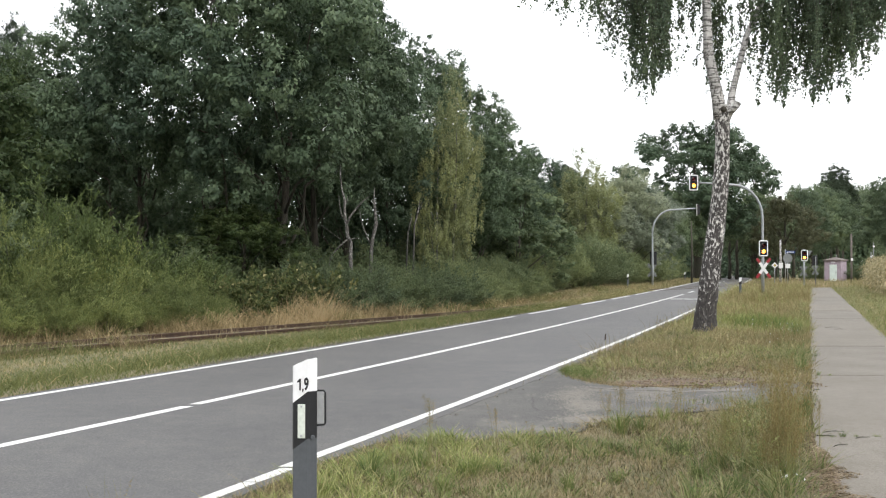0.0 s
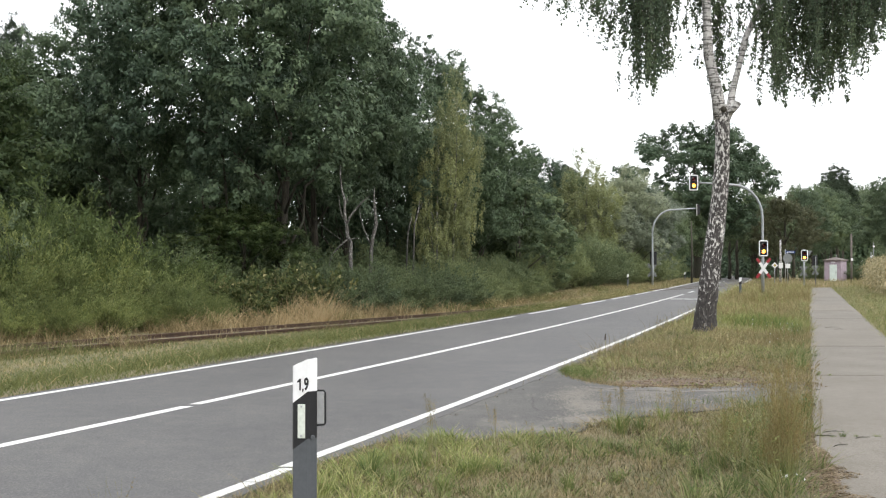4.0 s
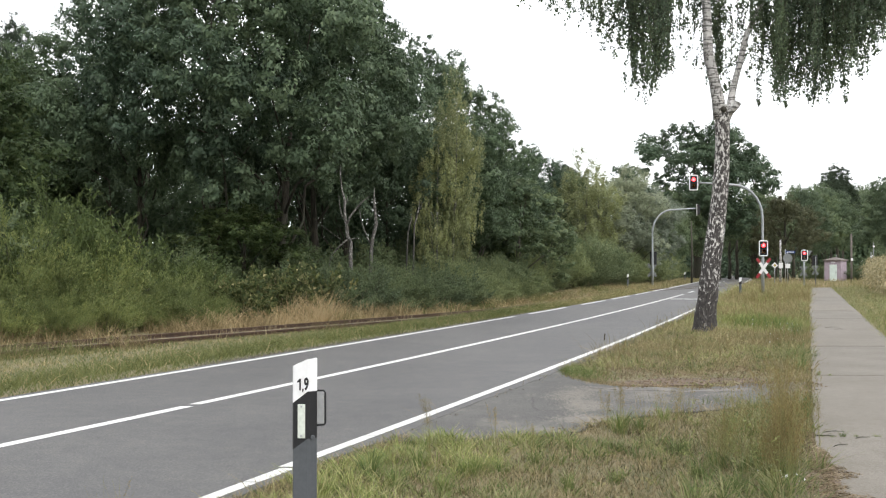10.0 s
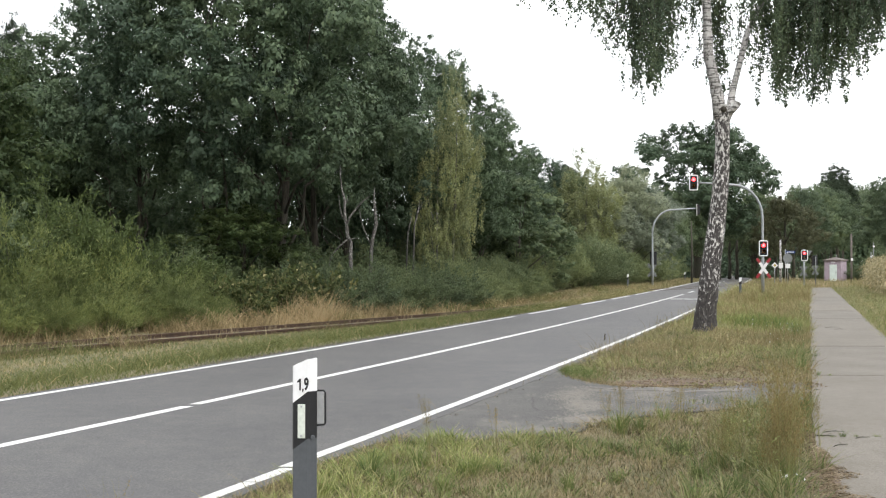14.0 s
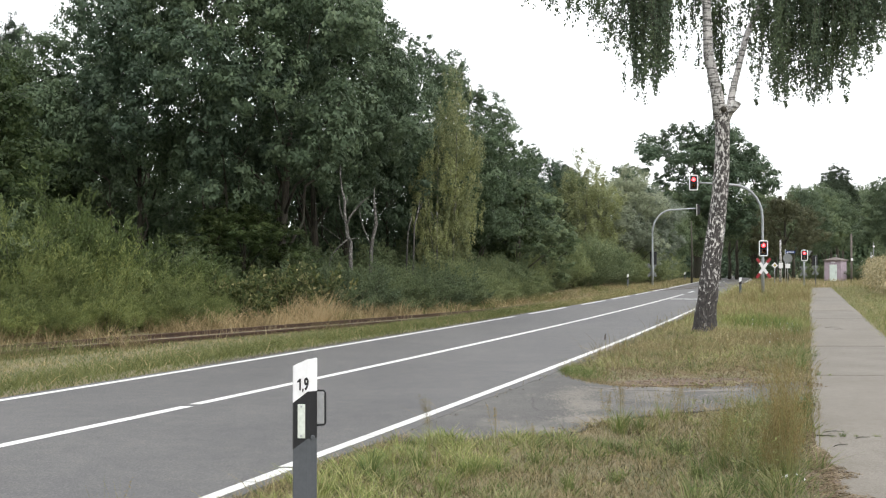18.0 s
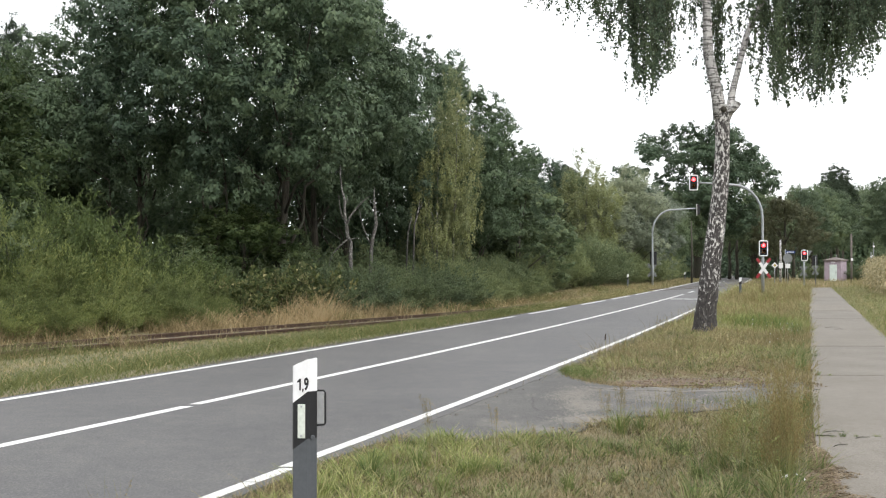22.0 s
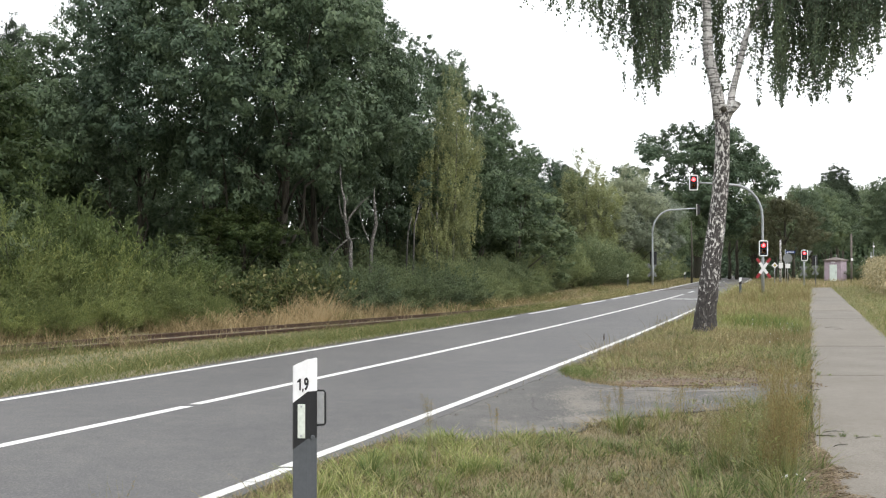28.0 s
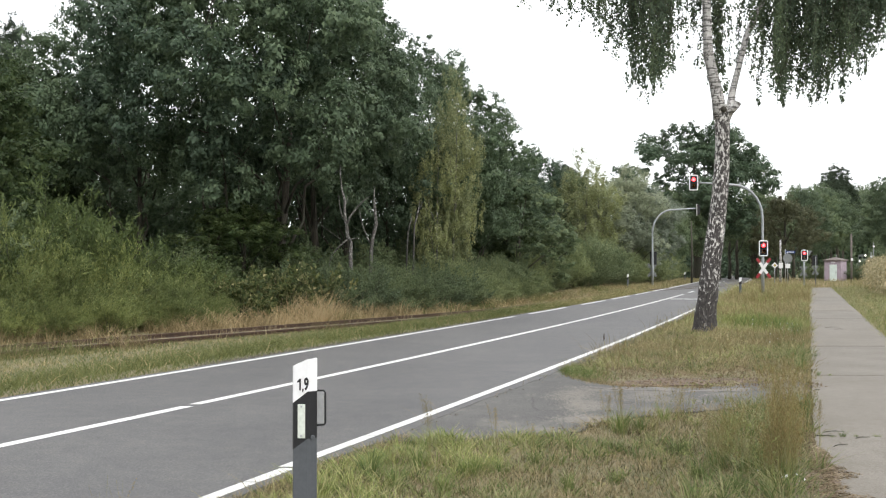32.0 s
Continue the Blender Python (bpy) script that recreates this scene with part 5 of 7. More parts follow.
# loose gravel along the road edges
n = 5200
y = 9 + 30 * rng.random(n) ** 1.3
y = np.where((y > 9.4) & (y < 16.8) & (rng.random(n) < 0.9), y + 8.0, y)
x = np.where(rng.random(n) < 0.55, road_left(y) - 0.24 - np.abs(rng.normal(size=n)) * 0.14, road_right(y) + 0.2 + np.abs(rng.normal(size=n)) * 0.08)
r = rng.uniform(0.006, 0.018, n)[:, None, None]
tet = np.array([[1, 0, -0.4], [-0.6, 0.8, -0.4], [-0.5, -0.9, -0.4], [0.1, 0.1, 0.9]])
v = np.stack([x, y, ground_z(x, y) + 0.025], -1)[:, None] + r * (tet[None] + 0.3 * rng.normal(size=(n, 4, 3)))
i = np.arange(n)[:, None] * 4
tagged(new("loose_gravel", make_mesh("loose_gravel", v.reshape(-1, 3), [i + np.array(t) for t in ((0, 1, 3), (1, 2, 3), (2, 0, 3), (0, 2, 1))], GRAVEL)), "pale loose gravel along the asphalt edge", "gravel", kind="stuff")
# small white flowers in the verge
y = 23.5 + 1.6 * rng.normal(size=36)
x = path_left(y) - 0.25 - np.abs(rng.normal(size=36)) * 0.5
c = np.stack([x, y, ground_z(x, y) + rng.uniform(0.15, 0.4, 36)], -1)
near_c = np.stack([rng.uniform(2.25, 2.62, 9), rng.uniform(7.4, 7.9, 9), rng.uniform(0.02, 0.14, 9)], -1)
c = np.concatenate([c, near_c])
v, f = leaf_cards(rng, c, 0.024, 0.8)
tagged(new("verge_flowers", make_mesh("verge_flowers", v, [f], SIGN_WHITE)), "small white flower heads in the verge grass", "flowers", kind="stuff")
# litter of fallen leaves
x, y = strip(rng, 60000, 5.5, 24.0, rl, lambda y: path_left(y) + 0.6)
keep = bare(x, y) & (rng.random(len(x)) < 0.9) | (rng.random(len(x)) < 0.25) & (x < path_left(y)) & ~in_ring(x, y, APRON_RING)
x, y = x[keep], y[keep]
zz = np.where(x > path_left(y) - 0.05, 0.042, np.where(bare(x, y), 0.012, ground_z(x, y) + 0.02))
c = np.stack([x, y, zz + 0.01 * rng.random(len(x))], -1)
along = np.stack([rng.normal(size=len(x)), rng.normal(size=len(x)), 0.15 * rng.normal(size=len(x))], -1)
v, f = leaf_cards(rng, c, 0.022, 0.5, along)
tagged(new("leaf_litter", make_mesh("leaf_litter", v, [f], DEAD_LEAF)), "brown fallen leaves on the verge and the path edge", "leaf litter", kind="stuff")


# crumbs, dead blades and a few sprouts on the driveway
n = 2600
x, y = rng.uniform(0.9, 4.6, n), 10.0 + 4.6 * rng.random(n)
near_edge = in_ring(x, y, APRON_RING) & ~in_ring(x + 0.1 * rng.normal(size=n), y - np.abs(0.28 * rng.normal(size=n)), APRON_RING)
x, y = x[near_edge], y[near_edge]
c = np.stack([x, y, 0.004 + 0.008 * rng.random(len(x))], -1)
along = np.stack([rng.normal(size=len(x)), rng.normal(size=len(x)), 0.1 * rng.normal(size=len(x))], -1)
v, f = leaf_cards(rng, c, 0.034, 0.35, along)
tagged(new("driveway_litter", make_mesh("driveway_litter", v, [f], DEAD_LEAF)), "dark crumbs and dead leaves strewn on the driveway", "leaf litter", kind="stuff")
# washed sand, a scatter of flat grains that thins out
spots = np.array([(1.62, 12.3, 0.16, 0.65), (1.5, 10.95, 0.22, 0.16), (2.75, 13.2, 0.6, 0.14), (1.95, 13.5, 0.22, 0.25), (2.6, 12.6, 0.7, 0.3)])
pick = rng.choice(5, 15000, p=(0.3, 0.15, 0.2, 0.15, 0.2))
x, y = (spots[pick, k] + spots[pick, k + 2] * rng.normal(size=15000) for k in (0, 1))
keep = in_ring(x, y, APRON_RING) & clumpy(rng, x, y, 5.0, -0.1)
x, y = x[keep], y[keep]
n = len(x)
a, r = rng.uniform(0, 6.28, n), rng.uniform(0.007, 0.017, n)
v = np.stack([np.stack([x + r * np.cos(a + q), y + r * np.sin(a + q), np.full(n, -0.0034) + 0.0008 * rng.random(n)], -1) for q in (0.0, 1.4, 3.0, 4.6)], 1)
SAND_GRAIN = plain("sand_grains", (0.21, 0.195, 0.17), 0.95, 0.0, 0.12, 5.0, 45, 0.0)
tagged(new("washed_sand", make_mesh("washed_sand", v.reshape(-1, 3), [np.arange(n * 4).reshape(-1, 4)], SAND_GRAIN)), "pale grains of sand washed over the driveway", "sand", kind="stuff")
x, y = 3.25 + 0.32 * rng.normal(size=260), 12.35 + 0.1 * rng.normal(size=260)
grass("verge_grass", "sparse sprouts in a crack of the driveway", 52, x, y, 0.04 + 0.12 * rng.random(260) ** 2, 0.003, GRASS_GREEN, 0.8)


# dead blades and crumbs of soil strewn over the path edge
PATH_LITTER = leafy("dead_blades", [(0.09, 0.066, 0.04), (0.17, 0.13, 0.085), (0.27, 0.215, 0.145), (0.42, 0.345, 0.25)], 0.8, 0.15, 1.2, spread=1.0)
for name, label, n, size, aspect in (("path_litter", "brown crumbs of dead leaves on the footpath edge", 9000, 0.016, 0.5), ("path_blades", "dry dead blades strewn over the footpath edge", 5200, 0.062, 0.09)):
    y = 6.0 + 3.9 * rng.random(n)
    reach = 0.05 + 0.34 * smooth((9.6 - y) / 1.9) * (0.8 + 0.25 * np.sin(y * 7.3) + 0.15 * np.sin(y * 17.0))
    x = path_left(y) - 0.06 + reach * np.minimum(rng.random(n), rng.random(n) + 0.25)
    c = np.stack([x, y, 0.024 + (0.02 if size > 0.03 else 0.008) * rng.random(n)], -1)
    along = np.stack([rng.normal(size=n) + 0.5, rng.normal(size=n), 0.15 * rng.normal(size=n)], -1)
    v, f = leaf_cards(rng, c, size, aspect, along)
    tagged(new(name, make_mesh(name, v, [f], PATH_LITTER)), label, "leaf litter", kind="stuff")


# ---- the birch on the verge ----
BX, BY = 6.38, 25.5
birch = thing("birch_tree", "old leaning birch with weeping branches on the verge", "tree", pose(BX, BY, -0.03))
def ridged_trunk(pts, radii, rings, sides):
    """A trunk with root flare, swellings and split bark plates."""
    pts, z = np.array(pts, dtype=float), np.linspace(0, 1, rings)
    t0 = (pts[:, 2] - pts[0, 2]) / (pts[-1, 2] - pts[0, 2])
    c = np.stack([np.interp(z, t0, pts[:, i]) for i in range(3)], -1)
    r = np.interp(z, t0, radii)
    v = np.zeros((rings, sides, 3))
    for i in range(rings):
        h = c[i, 2]
        for j in range(sides):
            a = 2 * math.pi * j / sides
            ca, sa = math.cos(a), math.sin(a)
            big = noise.noise(Vector((ca * 1.3, sa * 1.3, h * 1.1)))
            plate = noise.noise(Vector((ca * 4.5, sa * 4.5, h * 4.2)))
            root = 0.30 * math.exp(-max(0.0, h) / 0.16) * (0.55 + 0.45 * math.cos(4 * a + 0.8))
            rough = 0.10 - 0.06 * min(1.0, max(0.0, h) / 4.5)
            k = r[i] * (1 + 0.07 * big + rough * plate + root)
            v[i, j] = (c[i, 0] + k * ca, c[i, 1] + k * sa, h)
    i, j = np.arange(rings - 1)[:, None] * sides, np.arange(sides)[None]
    q = np.stack([i + j, i + (j + 1) % sides, i + sides + (j + 1) % sides, i + sides + j], -1).reshape(-1, 4)
    return Geo().add(v, [q, np.arange(sides)[::-1], (rings - 1) * sides + np.arange(sides)])


trunk = ridged_trunk([(-0.02, 0, -0.1), (0, 0, 0.08), (0.035, 0, 0.5), (0.10, 0, 1.21), (0.20, 0, 1.9), (0.29, 0, 2.59), (0.37, 0, 3.3), (0.42, 0, 3.97), (0.45, 0, 4.7), (0.45, 0, 5.2), (0.46, 0, 5.45), (0.46, 0, 5.62)],
                     [0.285, 0.27, 0.255, 0.24, 0.228, 0.212, 0.197, 0.18, 0.172, 0.183, 0.175, 0.06], 130, 40)
part("trunk", trunk, birch, BIRCH, "old birch trunk with dark split bark", smooth=True)
stem_a = [(0.42, 0, 5.25), (0.34, 0, 5.75), (0.23, 0, 6.31), (0.12, 0, 6.8), (0.10, 0, 7.28), (0.07, 0, 8.1), (-0.15, 0.1, 9.3), (-0.35, 0.2, 10.8), (-0.3, 0.2, 12.5), (-0.2, 0.2, 14)]
stem_b = [(0.50, 0, 5.2), (0.66, 0, 5.55), (0.70, 0, 5.9), (0.84, 0, 6.45), (1.05, 0, 7.28), (1.42, 0, 8.05), (1.9, -0.1, 9.2), (2.3, -0.2, 10.6), (2.5, -0.2, 12)]
part("stem", Geo().tube(stem_a, [0.17, 0.15, 0.128, 0.12, 0.115, 0.105, 0.09, 0.07, 0.05, 0.02], 16, wob=0.055, rng=np.random.default_rng(4)), birch, BIRCH_UP, smooth=True)
part("stem", Geo().tube(stem_b, [0.14, 0.115, 0.085, 0.078, 0.073, 0.066, 0.055, 0.04, 0.02], 14, wob=0.055, rng=np.random.default_rng(5)), birch, BIRCH_UP, smooth=True)
part("branch_stub", Geo().tube([(0.55, -0.05, 5.35), (0.72, -0.12, 5.5), (0.82, -0.14, 5.62)], [0.1, 0.085, 0.075], 10), birch, BIRCH_UP, smooth=True)
part("knot", Geo().tube([(0.44, -0.15, 5.45), (0.44, -0.22, 5.46)], [0.085, 0.05], 10), birch, BARK, "dark knot hole", smooth=True)
part("knot", Geo().tube([(0.24, -0.02, 6.22), (0.10, -0.06, 6.3)], [0.09, 0.06], 10), birch, BIRCH_UP, smooth=True)


def spray_mesh(rng, strands, length, spread, thick):
    """Hanging twigs with small leaves, from their joint downwards."""
    g = Geo()
    P, A = [], []
    for k in range(strands):
        s = np.array([rng.normal() * spread, rng.normal() * spread * 1.3, -rng.uniform(0, 0.25) * length])
        L = min(length * rng.uniform(0.5, 1.0), length + s[2])
        t = np.linspace(0, 1, 12)
        sw = rng.normal(size=2) * 0.16
        p = np.stack([s[0] + sw[0] * t ** 2 + 0.045 * np.sin(t * (7 + 5 * rng.random()) + k), s[1] + sw[1] * t ** 2, s[2] - t * L], -1)
        g.tube(p, np.linspace(0.006, 0.0025, 12), 3, cap=False)
        n = int(thick * L)
        knots = np.sort(rng.uniform(0, 1, max(4, int(L * 11))))
        q = (knots[rng.integers(0, len(knots), n)] + 0.05 / L * rng.normal(size=n)) % 1.0
        c = np.stack([np.interp(q, t, p[:, i]) for i in range(3)], -1)
        off = rng.normal(size=(n, 3)) * np.array([0.036, 0.036, 0.03])
        P.append(c + off)
        A.append(np.array([0, 0, -1.0]) + 0.6 * rng.normal(size=(n, 3)))
    v, f = leaf_cards(rng, np.concatenate(P), 0.066, 0.75, np.concatenate(A))
    return g.mesh("hanging_branch", BARK), make_mesh("foliage", v, [f], BIRCH_LEAF)


rng = np.random.default_rng(55)
LOW_X = [-5.0, -4.23, -3.81, -2.92, -2.43, -2.16, -1.88, -1.75, -1.54, -1.33, -1.12, -0.92, -0.71, -0.64, -0.43, -0.02, 0.3, 0.6, 0.8, 1.15, 1.36, 1.63, 1.98, 2.12, 2.53, 2.74, 3.01, 3.15, 3.5, 3.91, 4.43, 5.6]
LOW_Z = [8.4, 8.1, 7.8, 7.66, 7.31, 7.04, 6.76, 6.07, 5.86, 6.2, 6.14, 6.35, 6.62, 7.9, 7.6, 7.4, 7.0, 5.95, 6.8, 6.35, 5.93, 5.69, 5.93, 5.73, 5.87, 5.63, 5.66, 6.07, 6.35, 6.7, 7.24, 8.0]
kits = {}


def spray(x, yy, top, low, dense, strands, amp):
    length = max(0.5, top - low)
    key = (round(length * 2) / 2, dense, strands, int(rng.integers(0, 2)))
    if key not in kits:
        kits[key] = spray_mesh(np.random.default_rng(len(kits) + 900), strands, key[0], 0.11, dense)
    m = pose(x, yy, low + key[0], 0, 0, 0) @ pose(0, 0, 0, 0, 0, float(rng.choice([0, 180])))
    twig = part("hanging_branch", kits[key][0], birch, at=m)
    tagged(part("foliage", kits[key][1], twig), kind="stuff")
    SWAY.append((twig, m, amp / max(1.0, key[0]), float(rng.uniform(0, 6.28)), 0.9 + 0.25 * x))
    return twig


def low_at(x):
    return float(np.interp(x, LOW_X, LOW_Z)) - 0.28


for x in np.concatenate([np.arange(-2.5, -0.74, 0.13), np.arange(-4.2, -2.6, 0.3)]):
    for depth in (0.3, -0.5):
        xx = x + rng.normal() * 0.04
        spray(xx, depth + rng.normal() * 0.4, 9.6, low_at(xx) + rng.uniform(0, 0.35) + (0.35 if depth > 0 else 0), 52, 4, 6.0)
for x in np.arange(1.25, 4.9, 0.16):
    for depth, up in ((-0.8, 0.1), (0.1, 0.4), (0.9, 0.8)):
        xx = x + rng.normal() * 0.06
        if rng.random() < (0.6 if xx < 2.1 else 0.3 if xx < 3.0 else 0.1):
            continue
        spray(xx, depth + rng.normal() * 0.3, 10.0, low_at(xx) + up * rng.uniform(0.2, 1.3), 58, 4, 6.0)
for x in np.arange(2.2, 5.6, 0.19):
    spray(x + rng.normal() * 0.05, 0.5 + rng.normal() * 0.5, 10.0, low_at(x) + rng.uniform(0.4, 1.5), 66, 5, 5.0)
for x in np.arange(3.0, 5.8, 0.16):
    spray(x + rng.normal() * 0.05, -0.3 + rng.normal() * 0.6, 10.0, low_at(x) + rng.uniform(0.1, 0.8), 66, 5, 5.0)
for x in np.arange(-0.45, 1.2, 0.2):
    spray(x + rng.normal() * 0.04, 0.75 + rng.normal() * 0.3, 9.6, low_at(x) + rng.uniform(0, 0.6), 48, 4, 5.0)
for x, low in ((-1.54, 5.7), (-1.6, 5.85), (-1.75, 5.95), (-1.33, 6.0), (-1.12, 5.95), (-1.2, 6.1), (-0.92, 6.2), (-0.85, 6.3), (2.74, 5.5), (3.0, 5.55), (2.12, 5.6), (1.63, 5.55), (1.36, 5.8), (2.5, 5.75), (1.75, 5.8)):
    spray(x, rng.normal() * 0.3, 9.6, low, 60, 4, 6.0)
for x, low in ((0.33, 6.1), (0.5, 5.6), (0.42, 5.9), (0.62, 6.3), (0.25, 6.6)):
    spray(x, 0.5, 8.6, low, 60, 3, 4.0)
for k, (x0, z0, x1, z1, dy) in enumerate(((-0.15, 8.4, -2.2, 9.8, -0.3), (-0.3, 9.0, -3.9, 9.8, 0.2), (1.5, 8.2, 3.2, 10.1, -0.5), (1.9, 9.2, 4.6, 10.2, 0.4), (2.3, 10.4, 3.5, 11.6, 0.9), (-0.3, 10.2, -1.8, 11.6, 0.7))):
    part("limb", Geo().tube(bough_curve(rng, (x0, 0, z0), (x1, dy, z1), 0.12), np.linspace(0.06, 0.018, 6), 6), birch, BIRCH_UP, smooth=True)
cr = rng.normal(size=(16000, 3)) * np.array([1.9, 1.3, 1.2]) + np.array([0.6, 0.1, 11.3])
cr = cr[cr[:, 2] > 9.0]
v, f = leaf_cards(rng, cr, 0.08, 0.7)
part("crown", make_mesh("crown", v, [f], BIRCH_LEAF), birch)


# ---- delineator posts ----
def text_mesh(name, words, size, mat, depth=0.001):
    cu = bpy.data.curves.new(name, "FONT")
    cu.body, cu.size, cu.align_x, cu.align_y, cu.extrude = words, size, "CENTER", "CENTER", depth
    cu.offset, cu.space_character = 0.0035, 0.92
    tmp = new(name, cu)
    bpy.context.view_layer.update()
    me = bpy.data.meshes.new_from_object(tmp.evaluated_get(bpy.context.evaluated_depsgraph_get()))
    bpy.data.objects.remove(tmp)
    me.materials.clear()
    me.materials.append(mat)
    return me


SECTION = [(-0.064, -0.03), (-0.056, -0.05), (0.018, -0.05), (0.030, -0.047), (0.062, -0.012), (0.064, 0.0), (0.05, 0.05), (-0.05, 0.05)]


def slant(x, at_left, at_right):
    return at_left + (at_right - at_left) * min(1.0, max(0.0, (x + 0.064) / 0.082))


def post_band(lo, hi, grow=0.0):
    """A length of the post between two slanted cuts."""
    ring = [(x * (1 + grow), y * (1 + grow)) for x, y in SECTION]
    n = len(ring)
    v = [(x, y, slant(x, *lo)) for x, y in ring] + [(x, y, slant(x, *hi)) for x, y in ring]
    s = [[i, (i + 1) % n, n + (i + 1) % n, n + i] for i in range(n)]
    return Geo().add(v, [s, list(range(n))[::-1], [n + i for i in range(n)]])


post = thing("delineator_post", "grey and white plastic delineator post with black band", "marker post", pose(-0.741, 5.64, 0.0), "delineator posts")
part("shaft", post_band((-0.3, -0.3), (0.63, 0.69), -0.02), post, POST_GREY, "dark grey post shaft")
part("black_band", post_band((0.621, 0.682), (0.868, 0.933)), post, BLACK, "slanted black band")
part("cap", post_band((0.868, 0.933), (1.066, 1.106)), post, WHITE, "white slanted cap")
part("reflector", Geo().box(-0.034, 0.006, -0.056, -0.049, 0.685, 0.866, 0.002), post, REFLECTOR, "white reflector strip")
for z in (0.698, 0.853):
    part("screw", Geo().tube([(-0.014, -0.055, z), (-0.014, -0.059, z)], [0.006, 0.005], 8), post, STEEL)
one = [(0.010, -0.031), (0.010, 0.031), (0.003, 0.031), (-0.010, 0.018), (-0.010, 0.009), (0.001, 0.015), (0.001, -0.031)]
part("number", Geo().prism(one, 0, 0.001), post, INK, at=pose(-0.027, -0.051, 0.970, 90, 0, 0))
part("number", Geo().prism([(0.004, -0.031), (0.004, -0.022), (-0.004, -0.022), (-0.004, -0.03), (-0.002, -0.041), (0.001, -0.041)], 0, 0.001), post, INK, at=pose(-0.0065, -0.051, 0.970, 90, 0, 0))
part("number", text_mesh("number", "9", 0.088, INK), post, at=pose(0.012, -0.0515, 0.970, 90, 0, 0) @ Matrix.Diagonal((0.56, 1.0, 1, 1)))
part("clip", Geo().tube([(0.0, 0, 0), (0.0, -0.015, 0)], [0.012, 0.01], 10), post, POST_GREY, at=pose(0.044, -0.035, 0.688))
plate = part("side_reflector", Geo().box(0.045, 0.104, -0.004, 0.012, 0.752, 0.930, 0.006), post, PLATE_GREY, "grey wildlife reflector plate")
frame_pts = [(0.042, 0, 0.932), (0.098, 0, 0.932), (0.107, 0, 0.922), (0.108, 0, 0.76), (0.099, 0, 0.749), (0.042, 0, 0.747)]
part("reflector_frame", Geo().tube(frame_pts, 0.0055, 8), plate, BLACK, smooth=True)

MINI = {"shaft": post_band((-0.2, -0.2), (0.66, 0.71)).mesh("shaft", POST_GREY), 
        "band": post_band((0.655, 0.705), (0.78, 0.85)).mesh("black_band", BLACK), "cap": post_band((0.78, 0.85), (1.0, 1.06)).mesh("cap", WHITE)}
for u, d, z, body in ((0.2843, 54.0, 0.0, "shaft"), (0.1768, 76.0, 0.0, "shaft"), (0.2314, 108.0, -0.05, "shaft")):
    p = thing("delineator_post", "small distant white and black delineator post by the road", "marker post", pose(u * d, d, z), "delineator posts")
    part("shaft", MINI[body], p)
    part("black_band", MINI["band"], p)
    part("cap", MINI["cap"], p)

# ---- level crossing signals ----
LAMPS = []


def signal_head(parent, at):
    """Two-lens signal head: red above amber, white border, one glowing lamp behind the glass."""
    head = part("signal_head", Geo().box(-0.20, 0.20, 0.02, 0.2, -0.375, 0.375, 0.02).add(*open_front()), parent, BLACK, at=at)
    loop = []
    for cx_, cz_, a0 in ((0.165, 0.345, 0), (-0.165, 0.345, 90), (-0.165, -0.345, 180), (0.165, -0.345, 270)):
        loop += [(cx_ + 0.05 * math.cos(radians(a0 + a)), 0.0, cz_ + 0.05 * math.sin(radians(a0 + a))) for a in (0, 30, 60, 90)]
    part("white_border", Geo().tube(loop + loop[:2], 0.027, 6), head, BORDER_WHITE, "white reflective border")
    disc = [(0.115 * math.cos(a), 0.115 * math.sin(a)) for a in np.linspace(0, 2 * math.pi, 24, endpoint=False)]
    for name, zz, glass in (("red_lens", 0.165, RED_GLASS), ("amber_lens", -0.165, AMBER_GLASS)):
        part(name, Geo().prism(disc, -0.004, 0.004, 1), head, glass, at=pose(0, -0.025, zz))
        hood = Geo()
        arc = [(math.cos(a), math.sin(a)) for a in np.linspace(-0.2, math.pi + 0.2, 13)]
        for r0, r1 in ((0.135, 0.125),):
            v = [(r * cx_, yy, r * sz_ + zz) for cx_, sz_ in arc for r, yy in ((r0, -0.02), (r0, -0.2), (r1, -0.2), (r1, -0.02))]
            q = [[4 * i + j, 4 * i + (j + 1) % 4, 4 * i + 4 + (j + 1) % 4, 4 * i + 4 + j] for i in range(12) for j in range(4)]
            hood.add(v, [q])
        part("visor", hood, head, BLACK)
    lamp = part("lamp", Geo().prism([(0.1 / 0.115 * a, 0.1 / 0.115 * b) for a, b in disc], -0.003, 0.003, 1), head, LAMP_GLOW, "glowing signal lamp", at=pose(0, -0.012, 0.165))
    LAMPS.append(lamp)
    return head


def open_front():
    v = [(-0.195, 0.0, -0.365), (0.195, 0.0, -0.365), (0.195, 0.0, 0.365), (-0.195, 0.0, 0.365), (-0.195, 0.021, -0.365), (0.195, 0.021, -0.365), (0.195, 0.021, 0.365), (-0.195, 0.021, 0.365)]
    return v, [[[0, 1, 2, 3], [0, 4, 5, 1], [1, 5, 6, 2], [2, 6, 7, 3], [3, 7, 4, 0]]]


